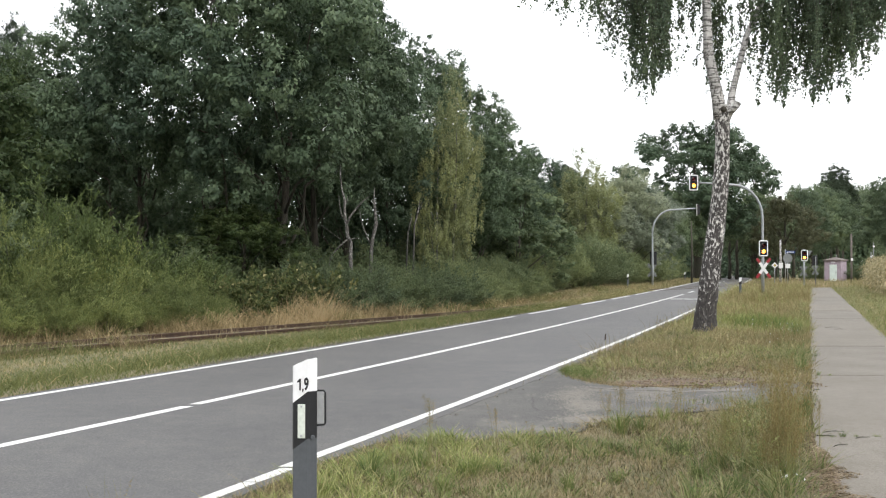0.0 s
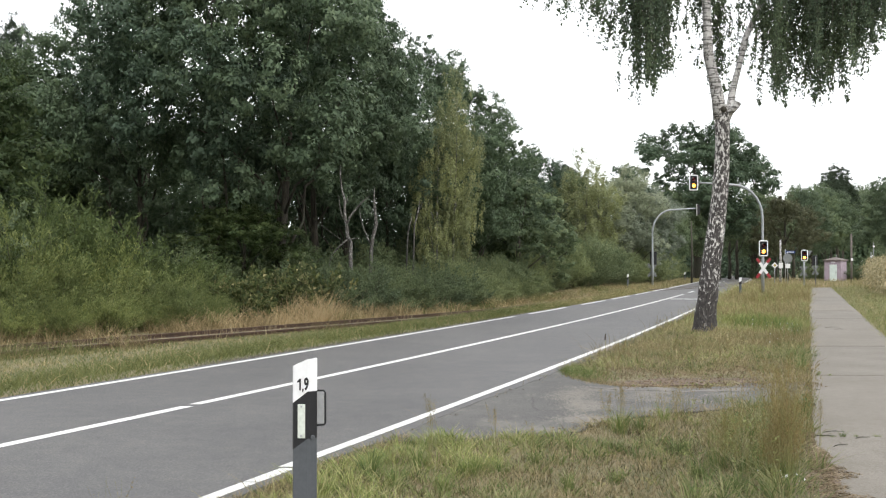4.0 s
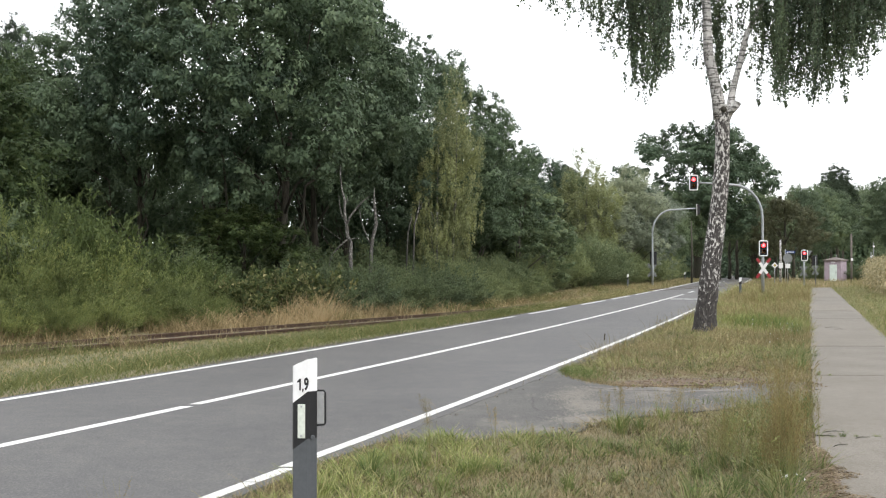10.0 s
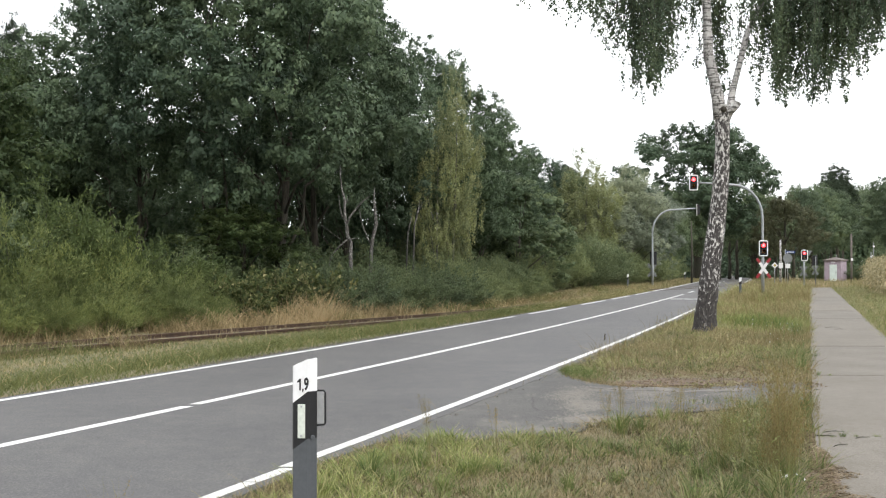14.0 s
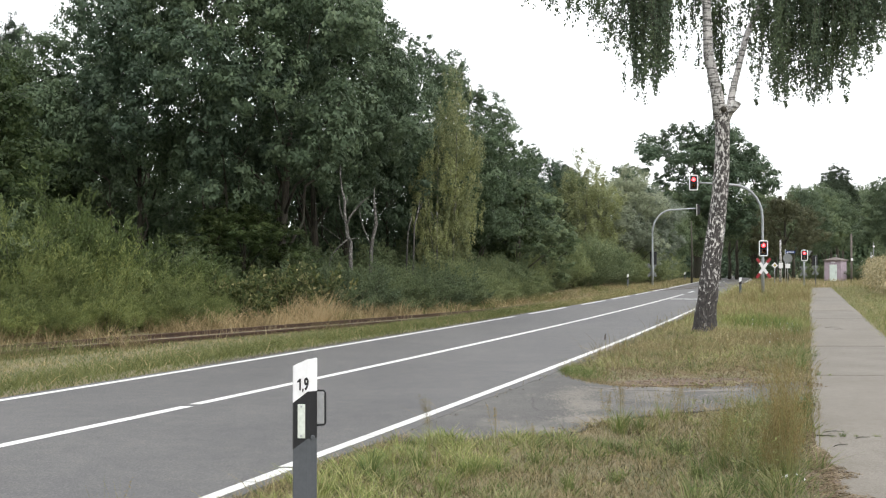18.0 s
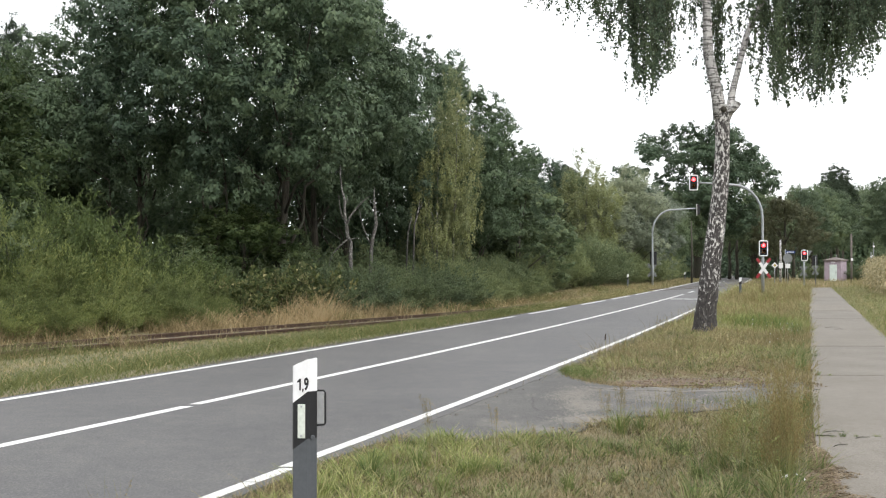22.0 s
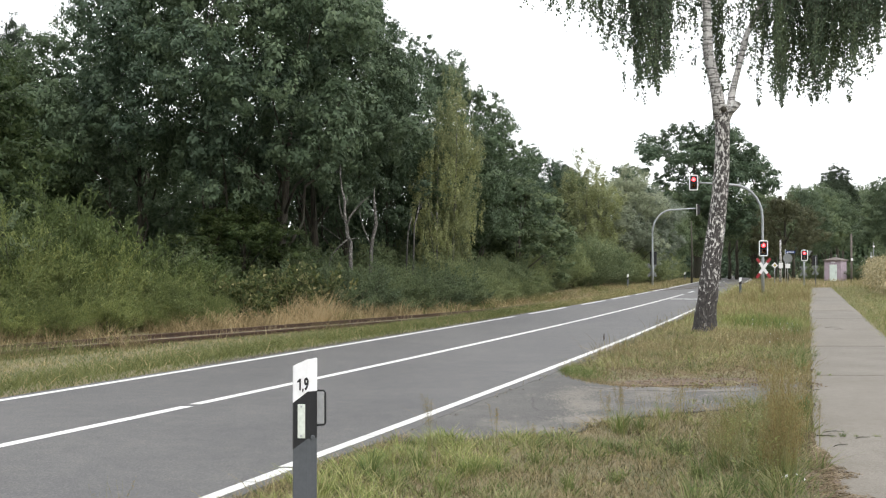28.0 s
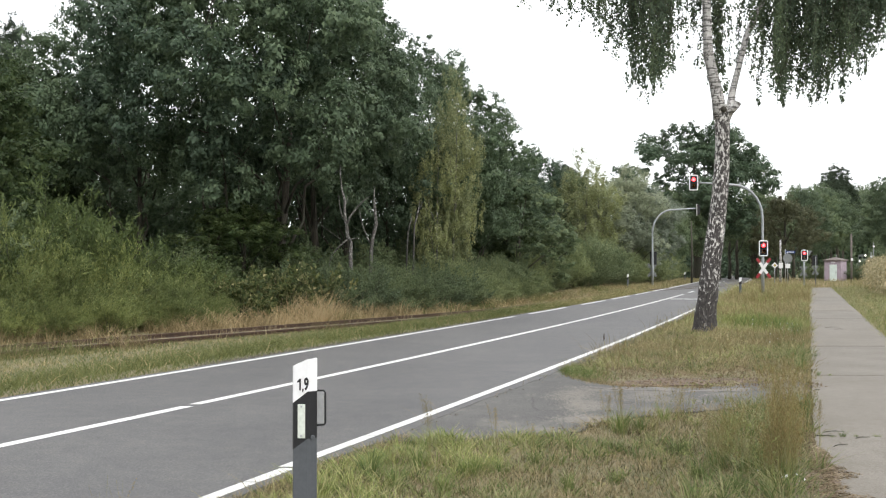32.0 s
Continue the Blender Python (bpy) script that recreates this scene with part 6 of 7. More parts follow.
def saltire(parent, z, w, h, colours, y=-0.13):
    """The crossing's X-shaped sign: white arms with red ends."""
    L = math.hypot(w, h)
    for sgn in (-1, 1):
        a = math.degrees(math.atan2(h, w)) * sgn
        arm = part("cross_arm", Geo().box(-L * 0.27, L * 0.27, -0.008, 0.008, -0.075, 0.075), parent, colours[0], at=pose(0, y + 0.012 * (sgn > 0), z, 0, -a, 0))
        for e in (-1, 1):
            part("arm_end", Geo().box(min(e * L * 0.27, e * L * 0.5), max(e * L * 0.27, e * L * 0.5), -0.009, 0.009, -0.078, 0.078), arm, colours[1])


def arch(x_end, side, z_top=6.08):
    """Mast that bends over into an arm."""
    pts = [(0, 0, -0.2), (0, 0, 1.5), (0, 0, 3.2), (0, 0, 4.2)]
    for a in np.linspace(0.2, math.pi / 2, 7):
        pts.append((side * 1.55 * (1 - math.cos(a)), 0, 4.2 + (z_top - 4.3) * math.sin(a)))
    pts += [(side * (1.55 + (x_end - 1.55) * s), 0, z_top - 0.1 + 0.12 * s) for s in (0.35, 0.7, 1.0)]
    return Geo().tube(pts, [0.088] * 2 + [0.072] + [0.066] * 8 + [0.056, 0.048, 0.044], 14)


sg = thing("crossing_signal", "arched steel level-crossing signal mast with two lamps and X-shaped sign", "crossing signal", pose(17.13, 56.0, 0), "crossing signals")
part("mast", arch(3.5, -1), sg, STEEL, smooth=True)
signal_head(sg, pose(-3.69, -0.02, 6.1))
signal_head(sg, pose(0.0, -0.14, 2.57))
saltire(sg, 1.51, 0.72, 1.05, (SIGN_WHITE, SIGN_RED))
part("mount", Geo().tube([(1.0 - 2.2, 0, 6.0), (1.0 - 2.2, 0, 6.12)], 0.05, 8), sg, STEEL)
part("lug", Geo().box(-0.75, -0.62, -0.05, 0.05, 5.45, 5.52), sg, STEEL)

sg = thing("crossing_signal", "arched steel signal mast seen from behind, grey sign backs", "crossing signal", pose(16.24, 81.0, 0), "crossing signals")
part("mast", arch(3.5, 1, 6.1), sg, STEEL, smooth=True)
h1 = part("signal_head", Geo().box(-0.24, 0.24, -0.1, 0.1, -0.37, 0.37, 0.02), sg, BLACK, at=pose(3.55, 0.0, 6.0, 0, 0, 82))
part("white_border", Geo().box(-0.285, 0.285, 0.1, 0.12, -0.45, 0.45), h1, SIGN_WHITE)
part("signal_head", Geo().box(-0.24, 0.24, 0.1, 0.3, -0.5, 0.5, 0.02), sg, BLACK, at=pose(0.1, 0, 2.25))
saltire(sg, 1.3, 0.62, 1.0, (GREY_BACK, GREY_BACK), 0.14)

sg = thing("crossing_signal", "short signal mast with red lamp beside the footpath", "crossing signal", pose(27.63, 80.0, 0), "crossing signals")
part("mast", Geo().tube([(0, 0, -0.2), (0, 0, 2.9)], 0.07, 10), sg, STEEL, smooth=True)
signal_head(sg, pose(0.0, -0.12, 2.45, 0, 0, -18))
saltire(sg, 1.25, 0.5, 0.72, (GREY_BACK, GREY_BACK), 0.1)
part("sign_back", Geo().prism([(-0.24, 0.22), (0.24, 0.22), (0, -0.2)], 0.08, 0.1, 1), sg, GREY_BACK, "grey triangular sign back", at=pose(0.42, 0, 2.6))
sg = thing("crossing_signal", "signal mast turned away beside the path", "crossing signal", pose(30.3, 85.0, 0), "crossing signals")
part("mast", Geo().tube([(0, 0, -0.2), (0, 0, 2.4)], 0.04, 10), sg, GREY_BACK, smooth=True)
part("signal_head", Geo().box(-0.2, 0.2, 0.08, 0.26, -0.4, 0.4, 0.02), sg, BLACK, at=pose(0, 0, 2.1))
saltire(sg, 1.3, 0.45, 0.72, (GREY_BACK, GREY_BACK), 0.1)

# ---- road signs ----
def sign_post(name, label, u, d, height, r=0.035):
    t = thing(name, label, "road sign", pose(u * d, d, 0.0))
    part("pole", Geo().tube([(0, 0, -0.2), (0, 0, height)], r, 8), t, STEEL, smooth=True)
    return t


disc = [(math.cos(a), math.sin(a)) for a in np.linspace(0, 2 * math.pi, 28, endpoint=False)]
t = sign_post("road_sign", "grey back of a round road sign with white plate", 0.3297, 95.0, 2.9)
part("sign_disc", Geo().prism([(0.43 * a, 0.43 * b) for a, b in disc], -0.05, -0.03, 1), t, GREY_BACK, at=pose(0, 0, 2.35))
part("plate", Geo().box(-0.22, 0.22, -0.06, -0.045, 1.45, 1.85), t, SIGN_WHITE, "small white plate")
t = sign_post("street_name_sign", "blue street name sign on a grey pole", 0.3275, 97.0, 3.2)
part("sign_blade", Geo().box(0.0, 0.9, -0.03, 0.0, 2.82, 3.06), t, SIGN_BLUE, "blue sign blade")
part("lettering", Geo().box(0.12, 0.78, -0.035, -0.031, 2.91, 2.97), t, SIGN_WHITE)
t = sign_post("priority_sign", "yellow and white diamond priority sign", 0.3173, 92.0, 1.95)
part("sign_panel", Geo().box(-0.2, 0.2, -0.05, -0.03, -0.2, 0.2), t, SIGN_WHITE, at=pose(0, 0, 1.7, 0, 45, 0))
part("sign_centre", Geo().box(-0.1, 0.1, -0.058, -0.052, -0.1, 0.1), t, SIGN_YELLOW, at=pose(0, 0, 1.7, 0, 45, 0))
t = thing("marked_birch", "thin pale birch stem with a white plate", "tree", pose(0.3227 * 100, 100.0, -0.05))
part("trunk", Geo().tube([(0, 0, 0), (0.03, 0, 2), (0.02, 0, 4.2)], [0.13, 0.11, 0.08], 8), t, BIRCH_UP, smooth=True)
part("plate", Geo().box(-0.2, 0.2, -0.16, -0.14, 1.5, 2.0), t, SIGN_WHITE)
t = thing("roadside_sapling", "thin brown stem with sparse leaves by the road", "tree", pose(0.2378 * 100, 100.0, -0.05))
part("trunk", Geo().tube([(0, 0, 0), (0.06, 0, 3), (-0.02, 0, 6)], [0.11, 0.09, 0.05], 8), t, BARK, smooth=True)

# ---- relay hut ----
hut = thing("relay_hut", "small pink plastered railway relay hut with flat hipped roof", "hut", pose(41.3, 110.0, 0.05, 0, 0, -43) @ Matrix.Diagonal((0.84, 0.84, 1.0, 1)))
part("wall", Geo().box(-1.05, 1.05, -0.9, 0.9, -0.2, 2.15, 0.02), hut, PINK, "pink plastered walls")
part("roof", Geo().add([(-1.2, -1.05, 2.15), (1.2, -1.05, 2.15), (1.2, 1.05, 2.15), (-1.2, 1.05, 2.15), (-1.2, -1.05, 2.25), (1.2, -1.05, 2.25), (1.2, 1.05, 2.25), (-1.2, 1.05, 2.25), (0, 0, 2.55)],
     [[[3, 2, 1, 0], [0, 1, 5, 4], [1, 2, 6, 5], [2, 3, 7, 6], [3, 0, 4, 7]], [[4, 5, 8], [5, 6, 8], [6, 7, 8], [7, 4, 8]]]), hut, ROOF_BROWN, "brown hipped roof")
part("vent_pipe", Geo().tube([(0.1, 0, 2.45), (0.1, 0, 2.8)], 0.05, 8), hut, STEEL)
dr = part("door", Geo().box(-0.37, 0.55, -0.94, -0.9, 0.0, 1.75, 0.01), hut, DOOR_PALE, "pale green steel door")
part("door_handle", Geo().box(0.44, 0.49, -0.97, -0.94, 0.85, 1.0), dr, BLACK)
part("plinth", Geo().box(-1.08, 1.08, -0.93, 0.93, -0.3, 0.08, 0.01), hut, CONCRETE)
part("lamp_box", Geo().box(-0.2, 0.35, -1.0, -0.9, 1.95, 2.05, 0.01), hut, SIGN_WHITE)

# ---- poles ----
for u, d, top, r, mat, label in ((0.3908, 100.0, 4.75, 0.102, POLE_WOOD, "brown wooden telegraph pole"), (0.4119, 105.0, 4.05, 0.055, GREY_BACK, "thin grey post behind the maize"), (0.4096, 104.0, 3.0, 0.065, GREY_BACK, "thick grey post behind the maize")):
    t = thing("utility_pole", label, "pole", pose(u * d, d, 0), "poles")
    part("shaft", Geo().tube([(0, 0, -0.3), (0, 0, top)], [r, r * 0.8], 10), t, mat, smooth=True)
    part("fitting", Geo().box(-0.1, 0.1, -r - 0.06, -r, top - 2.6 if r > 0.1 else top - 0.5, top - 2.35 if r > 0.1 else top - 0.35), t, SIGN_WHITE)

# ---- locomotive that comes along the line ----
LOCO_GREEN = plain("faded_grey_green_paint", (0.17, 0.20, 0.17), 0.5, 0.0, 0.15, 1.5)
LOCO_GREY = plain("dark_grey_underframe", (0.05, 0.05, 0.052), 0.7, 0.2, 0.2, 3.0)
LOCO_GLASS = plain("dark_cab_glass", (0.02, 0.024, 0.026), 0.12, 0.0, 0.05, 3.0)
HEADLIGHT = m_glow("headlight_glow", (1.0, 0.93, 0.80), 14.0)
loco = thing("locomotive", "grey-green diesel locomotive with lit headlights on the railway", "locomotive", pose(0, 500, 0))
part("underframe", Geo().box(-1.35, 1.35, -0.1, 10.2, 0.85, 1.2, 0.03), loco, LOCO_GREY, "dark grey underframe")
part("front_hood", Geo().box(-1.05, 1.05, 0.35, 4.0, 1.2, 2.85, 0.12), loco, LOCO_GREEN, "faded grey-green engine hood")
part("rear_hood", Geo().box(-1.05, 1.05, 6.3, 9.8, 1.2, 2.75, 0.12), loco, LOCO_GREEN, "faded grey-green engine hood")
cab = part("cab", Geo().box(-1.4, 1.4, 4.0, 6.3, 1.2, 3.55, 0.06), loco, LOCO_GREEN, "grey-green driver's cab")
part("roof", Geo().add([(x, y, z) for y in (3.85, 6.45) for x, z in ((-1.45, 3.5), (-1.0, 3.8), (0, 3.92), (1.0, 3.8), (1.45, 3.5))],
     [[4, 3, 2, 1, 0], [5, 6, 7, 8, 9], [[i, i + 1, i + 6, i + 5] for i in range(4)], [0, 5, 9, 4]]), cab, GREY_BACK, "grey curved cab roof")
for x0, x1 in ((-1.22, -0.62), (0.62, 1.22), (-0.5, 0.5)):
    part("windscreen", Geo().box(x0, x1, 3.96, 4.0, 2.92, 3.4, 0.0), cab, LOCO_GLASS, "dark cab window")
for side in (-1, 1):
    part("side_window", Geo().box(min(side * 1.38, side * 1.42), max(side * 1.38, side * 1.42), 4.5, 5.8, 2.5, 3.25), cab, LOCO_GLASS, "dark cab window")
    buffer = part("buffer", Geo().tube([(0, 0, 0), (0, -0.45, 0)], 0.09, 10), loco, LOCO_GREY, at=pose(side * 0.875, -0.1, 1.05), smooth=True)
    part("buffer_head", Geo().tube([(0, -0.45, 0), (0, -0.5, 0)], 0.23, 16), buffer, LOCO_GREY)
    part("handrail", Geo().tube([(side * 1.3, 0.0, 1.2), (side * 1.3, 0.0, 2.1), (side * 1.3, 3.9, 2.1)], 0.02, 6), loco, SIGN_WHITE, "white handrail")
    for y in (1.4, 3.4, 6.9, 8.9):
        wheel = part("wheel", Geo().tube([(-0.07, 0, 0), (0.07, 0, 0)], 0.46, 24), loco, LOCO_GREY, at=pose(side * 0.75, y, 0.46))
        part("tyre", Geo().tube([(side * -0.1, 0, 0), (side * -0.07, 0, 0)], 0.49, 24), wheel, RUST)
lamp_disc = [(0.12 * math.cos(a), 0.12 * math.sin(a)) for a in np.linspace(0, 2 * math.pi, 20, endpoint=False)]
for x, y, z in ((-0.8, 0.3, 2.55), (0.8, 0.3, 2.55), (0.0, 3.82, 3.62)):
    lamp_case = part("headlight", Geo().tube([(0, 0.12, 0), (0, -0.05, 0)], 0.15, 16), loco, LOCO_GREY, at=pose(x, y, z))
    part("lamp", Geo().prism(lamp_disc, -0.06, -0.052, 1), lamp_case, HEADLIGHT, "glowing headlight")
part("exhaust", Geo().tube([(0, 2.6, 2.8), (0, 2.6, 3.15)], 0.1, 10), loco, LOCO_GREY)
part("grille", Geo().box(-0.7, 0.7, 0.31, 0.36, 1.45, 2.3), loco, LOCO_GREY, "dark radiator grille")

# ---- maize field ----
rng = np.random.default_rng(66)
V, Q, n0 = [], [], 0
g = Geo()
for k in range(520):
    d = 51 + 42 * rng.random() ** 1.2
    x = 0.3486 * d + 1.75 + (1.9 + 0.03 * (d - 50)) + rng.uniform(0, 8)
    h = rng.uniform(1.55, 2.1)
    zb = float(ground_z(x, d))
    g.tube([(x, d, zb), (x + rng.normal() * 0.05, d, zb + h)], [0.014, 0.006], 4, cap=False)
    for j in range(11):
        z = zb + h * (0.15 + 0.075 * j)
        a = rng.uniform(0, 6.28)
        L = rng.uniform(0.45, 0.8)
        dr_ = np.array([math.cos(a), math.sin(a), 0])
        sd = np.array([-math.sin(a), math.cos(a), 0]) * rng.uniform(0.03, 0.05)
        b = np.array([x, d, z])
        p1, p2 = b + dr_ * L * 0.5 + np.array([0, 0, 0.22]), b + dr_ * L + np.array([0, 0, rng.uniform(-0.2, 0.25)])
        V += [b - sd * 0.5, b + sd * 0.5, p1 + sd, p1 - sd, p2]
        Q.append(n0)
        n0 += 5
    tip = np.array([x, d, zb + h])
    for j in range(5):
        a = rng.uniform(0, 6.28)
        e = tip + np.array([math.cos(a) * 0.14, math.sin(a) * 0.14, rng.uniform(0.08, 0.26)])
        V += [tip + (0.008, 0, 0), tip - (0.008, 0, 0), e - (0.012, 0, 0.02), e + (0.012, 0, -0.02), e]
        Q.append(n0)
        n0 += 5
i = np.array(Q)[:, None]
g.add(np.array(V), [i + np.array([0, 1, 2, 3]), i + np.array([3, 2, 4])])
tagged(new("maize_field", g.mesh("maize_field", MAIZE_LEAF)), "ripe straw-coloured maize beside the footpath", "maize", kind="stuff")


# single maize plants along the edge of the field
def maize_kit(seed):
    rng = np.random.default_rng(seed)
    h = rng.uniform(1.75, 2.05)
    stalk = Geo().tube([(0, 0, 0), (0.03, 0, h * 0.5), (rng.normal() * 0.06, 0, h)], [0.015, 0.012, 0.006], 6).mesh("stalk", MAIZE_LEAF)
    leaves = []
    for j in range(10):
        a, L, z, w = 2.4 * j + rng.normal() * 0.4, rng.uniform(0.5, 0.85), h * (0.12 + 0.08 * j), rng.uniform(0.028, 0.045)
        t = np.linspace(0, 1, 7)
        out = np.stack([np.cos(a) * L * t, np.sin(a) * L * t, z + 0.75 * L * t - rng.uniform(0.5, 1.0) * L * t ** 2], -1)
        sd = np.array([-math.sin(a), math.cos(a), 0]) * (w * np.sin(np.pi * (0.12 + 0.86 * t)))[:, None]
        v = np.stack([out - sd, out + [0, 0, -0.012], out + sd], 1)
        i = np.arange(6)[:, None] * 3 + np.arange(2)[None]
        leaves.append(make_mesh("leaf", v.reshape(-1, 3), [np.stack([i, i + 1, i + 4, i + 3], -1).reshape(-1, 4)], MAIZE_LEAF))
    g = Geo()
    for j in range(6):
        a = rng.uniform(0, 6.28)
        g.tube([(0, 0, h - 0.03), (0.06 * math.cos(a), 0.06 * math.sin(a), h + 0.13), (0.15 * math.cos(a), 0.15 * math.sin(a), h + 0.2)], [0.006, 0.006, 0.003], 4)
    return stalk, leaves, g.mesh("tassel", MAIZE_LEAF)


MAIZE = [maize_kit(k) for k in (1, 2, 3)]
for k in range(26):
    d = 52 + 0.9 * k + rng.uniform(-0.2, 0.2)
    x = 0.3486 * d + 1.75 + 1.75 + 0.03 * (d - 50) + rng.uniform(-0.15, 0.35)
    t = thing("maize_plant", "dry straw-coloured maize plant at the field edge", "maize", pose(x, d, float(ground_z(x, d)), 0, 0, rng.uniform(0, 360)), "maize plants")
    stalk, leaves, tassel = MAIZE[k % 3]
    part("stalk", stalk, t)
    for leaf in leaves:
        part("leaf", leaf, t)
    part("tassel", tassel, t)


# ---- tall foreground grass that nods in the wind ----
def tuft_mesh(seed, blades, h, spread, heads, seeds=30, loose=0.03, seed_size=0.017, low=0.55, lean=0.2):
    """Stalks of one tuft, each with or without its seed head."""
    rng = np.random.default_rng(seed)
    out = []
    for k in range(blades):
        a, r = rng.uniform(0, 6.28), spread * rng.uniform(0, 1) ** 0.5
        L = h * rng.uniform(0.45, 1.0)
        ln = rng.normal(size=2) * lean * L
        t = np.linspace(0, 1, 5)
        p = np.stack([r * math.cos(a) + ln[0] * t ** 2, r * math.sin(a) + ln[1] * t ** 2, t * L], -1)
        stalk = Geo().tube(p, np.linspace(0.002, 0.0006, 5), 3, cap=False).mesh("stalk", STALK_BROWN)
        head = None
        if k < heads:
            q = np.linspace(low, 1.0, seeds)
            c = np.stack([np.interp(q, t, p[:, i]) for i in range(3)], -1)
            c = c + rng.normal(size=c.shape) * loose * (1.3 - q)[:, None]
            v, f = leaf_cards(rng, c, seed_size, 0.3, np.array([0, 0, 1.0]) + 0.5 * rng.normal(size=c.shape))
            head = make_mesh("seed_head", v, [f], GRASS_RED)
        out.append((stalk, head))
    return out


TUFTS = [tuft_mesh(1, 26, 0.98, 0.10, 20, 60, 0.032, 0.02, 0.42, 0.12), tuft_mesh(2, 20, 0.8, 0.12, 8, 50, 0.034, 0.018, 0.5, 0.13), tuft_mesh(3, 5, 0.62, 0.04, 4, 110, 0.03, 0.011, 0.62, 0.12), tuft_mesh(4, 16, 0.6, 0.12, 4)]
BY_PATH = ((2.46, 7.6, 0, 1.0, 33), (2.52, 7.75, 0, 0.95, 210), (2.4, 7.7, 0, 0.85, 100), (2.62, 8.0, 0, 1.0, 265), (2.68, 8.1, 1, 1.05, 310), (2.9, 8.9, 0, 0.95, 140), (2.98, 9.1, 1, 0.95, 0), (3.18, 9.3, 1, 0.8, 80), (3.26, 9.55, 3, 1.1, 160),
           (3.3, 10.9, 3, 1.1, 20), (2.78, 8.5, 0, 0.9, 45), (2.2, 8.4, 1, 0.72, 95), (2.3, 8.5, 1, 0.75, 15), (2.38, 8.6, 1, 0.7, 120), (2.36, 8.1, 3, 1.0, 300), (2.14, 8.2, 3, 0.9, 60))
ON_VERGE = ((-0.12, 8.6, 2, 1.0, 0), (3.3, 9.2, 2, 0.85, 30), (0.46, 9.1, 2, 0.75, 40), (1.5, 9.5, 2, 0.9, 75), (2.0, 10.2, 3, 0.9, 10), (2.75, 9.9, 3, 1.1, 130), (2.35, 11.2, 3, 0.7, 30), (1.7, 9.9, 2, 0.9, 10),
            (1.8, 10.6, 2, 0.8, 50), (2.1, 9.4, 2, 1.0, 160), (0.75, 8.7, 2, 0.6, 20), (2.6, 11.2, 3, 0.9, 90), (3.2, 11.6, 3, 0.8, 40), (2.35, 7.9, 3, 1.0, 70), (3.9, 12.6, 3, 0.9, 170), (4.25, 13.4, 3, 0.9, 20), (-1.95, 6.1, 3, 0.7, 30))
for x, y, kind, sc, turn in BY_PATH + ON_VERGE:
    m = pose(x, y, float(ground_z(x, y)), 0, 0, turn) @ Matrix.Scale(sc, 4)
    t = thing("tall_grass_tuft", "tall reddish seeding grass on the verge" if kind < 2 else "thin stalks of seeding grass on the verge", "grass tuft", m, "tall grass tufts")
    t.scale = (sc,) * 3
    for stalk, head in TUFTS[kind]:
        st = part("stalk", stalk, t)
        if head:
            tagged(part("seed_head", head, st), kind="stuff")
    SWAY.append((t, pose(x, y, float(ground_z(x, y)), 0, 0, turn), 2.6, x * 1.7 + y, 1.4))


# strong single tufts of broad green grass
def green_tuft(seed, blades, h, spread):
    """Arching broad blades of one tuft, one mesh."""
    rng = np.random.default_rng(seed)
    V, F = [], []
    for k in range(blades):
        a, r, L = rng.uniform(0, 6.28), spread * rng.uniform(0, 1) ** 0.6, h * rng.uniform(0.5, 1.1)
        out = np.array([math.cos(a), math.sin(a), 0])
        side = np.array([-math.sin(a), math.cos(a), 0]) * rng.uniform(0.0014, 0.0026)
        t = np.linspace(0, 1, 5)[:, None]
        p = out * r + out * (0.75 * L * rng.uniform(0.3, 1.1)) * t ** 2 + np.array([0, 0, 1.0]) * L * (t - 0.25 * t ** 2.5)
        w = side * np.array([1.0, 1.1, 0.9, 0.6, 0.08])[:, None]
        n0 = len(V) * 10
        V.append(np.stack([p - w, p + w], 1).reshape(-1, 3))
        F += [[n0 + 2 * i, n0 + 2 * i + 1, n0 + 2 * i + 3, n0 + 2 * i + 2] for i in range(4)]
    return np.concatenate(V), np.array(F)


GREEN_TUFTS = [make_mesh("foliage", v, [f], GRASS_LUSH) for v, f in (green_tuft(61, 130, 0.28, 0.08), green_tuft(62, 150, 0.22, 0.10), green_tuft(63, 110, 0.34, 0.07))]
for k, (x, y, sc) in enumerate(((0.2, 8.1, 1.0), (0.45, 8.2, 0.8), (1.72, 10.2, 1.1), (1.95, 10.4, 0.9), (1.97, 8.0, 1.0), (2.2, 8.4, 0.9), (2.5, 7.8, 1.1), (2.4, 8.2, 1.0), (-0.55, 8.0, 1.1), (-0.35, 7.7, 0.9),
                               (-0.8, 7.4, 0.9), (0.75, 8.6, 0.7), (2.75, 10.0, 0.7), (2.55, 9.3, 0.8), (2.9, 10.6, 0.6), (2.1, 7.5, 0.8), (1.3, 7.9, 0.7), (0.9, 7.6, 0.7), (2.65, 8.7, 1.0), (1.5, 9.2, 0.8),
                               (-0.2, 8.4, 0.9), (0.0, 7.5, 0.8), (3.05, 11.3, 0.5), (3.9, 11.4, 1.15), (3.96, 11.55, 1.0), (3.84, 11.2, 0.9), (2.3, 10.9, 0.8), (1.15, 9.3, 0.7), (2.05, 9.1, 0.9), (5.75, 16.8, 1.0), (5.55, 16.2, 0.9), (8.1, 24.0, 1.4), (8.3, 24.6, 1.3))):
    t = thing("grass_tuft", "strong tuft of fresh green grass on the verge", "grass tuft", pose(x, y, float(ground_z(x, y)) - 0.01, 0, 0, 67 * k) @ Matrix.Scale(sc, 4), "green grass tufts")
    tagged(part("foliage", GREEN_TUFTS[k % 3], t), kind="stuff")


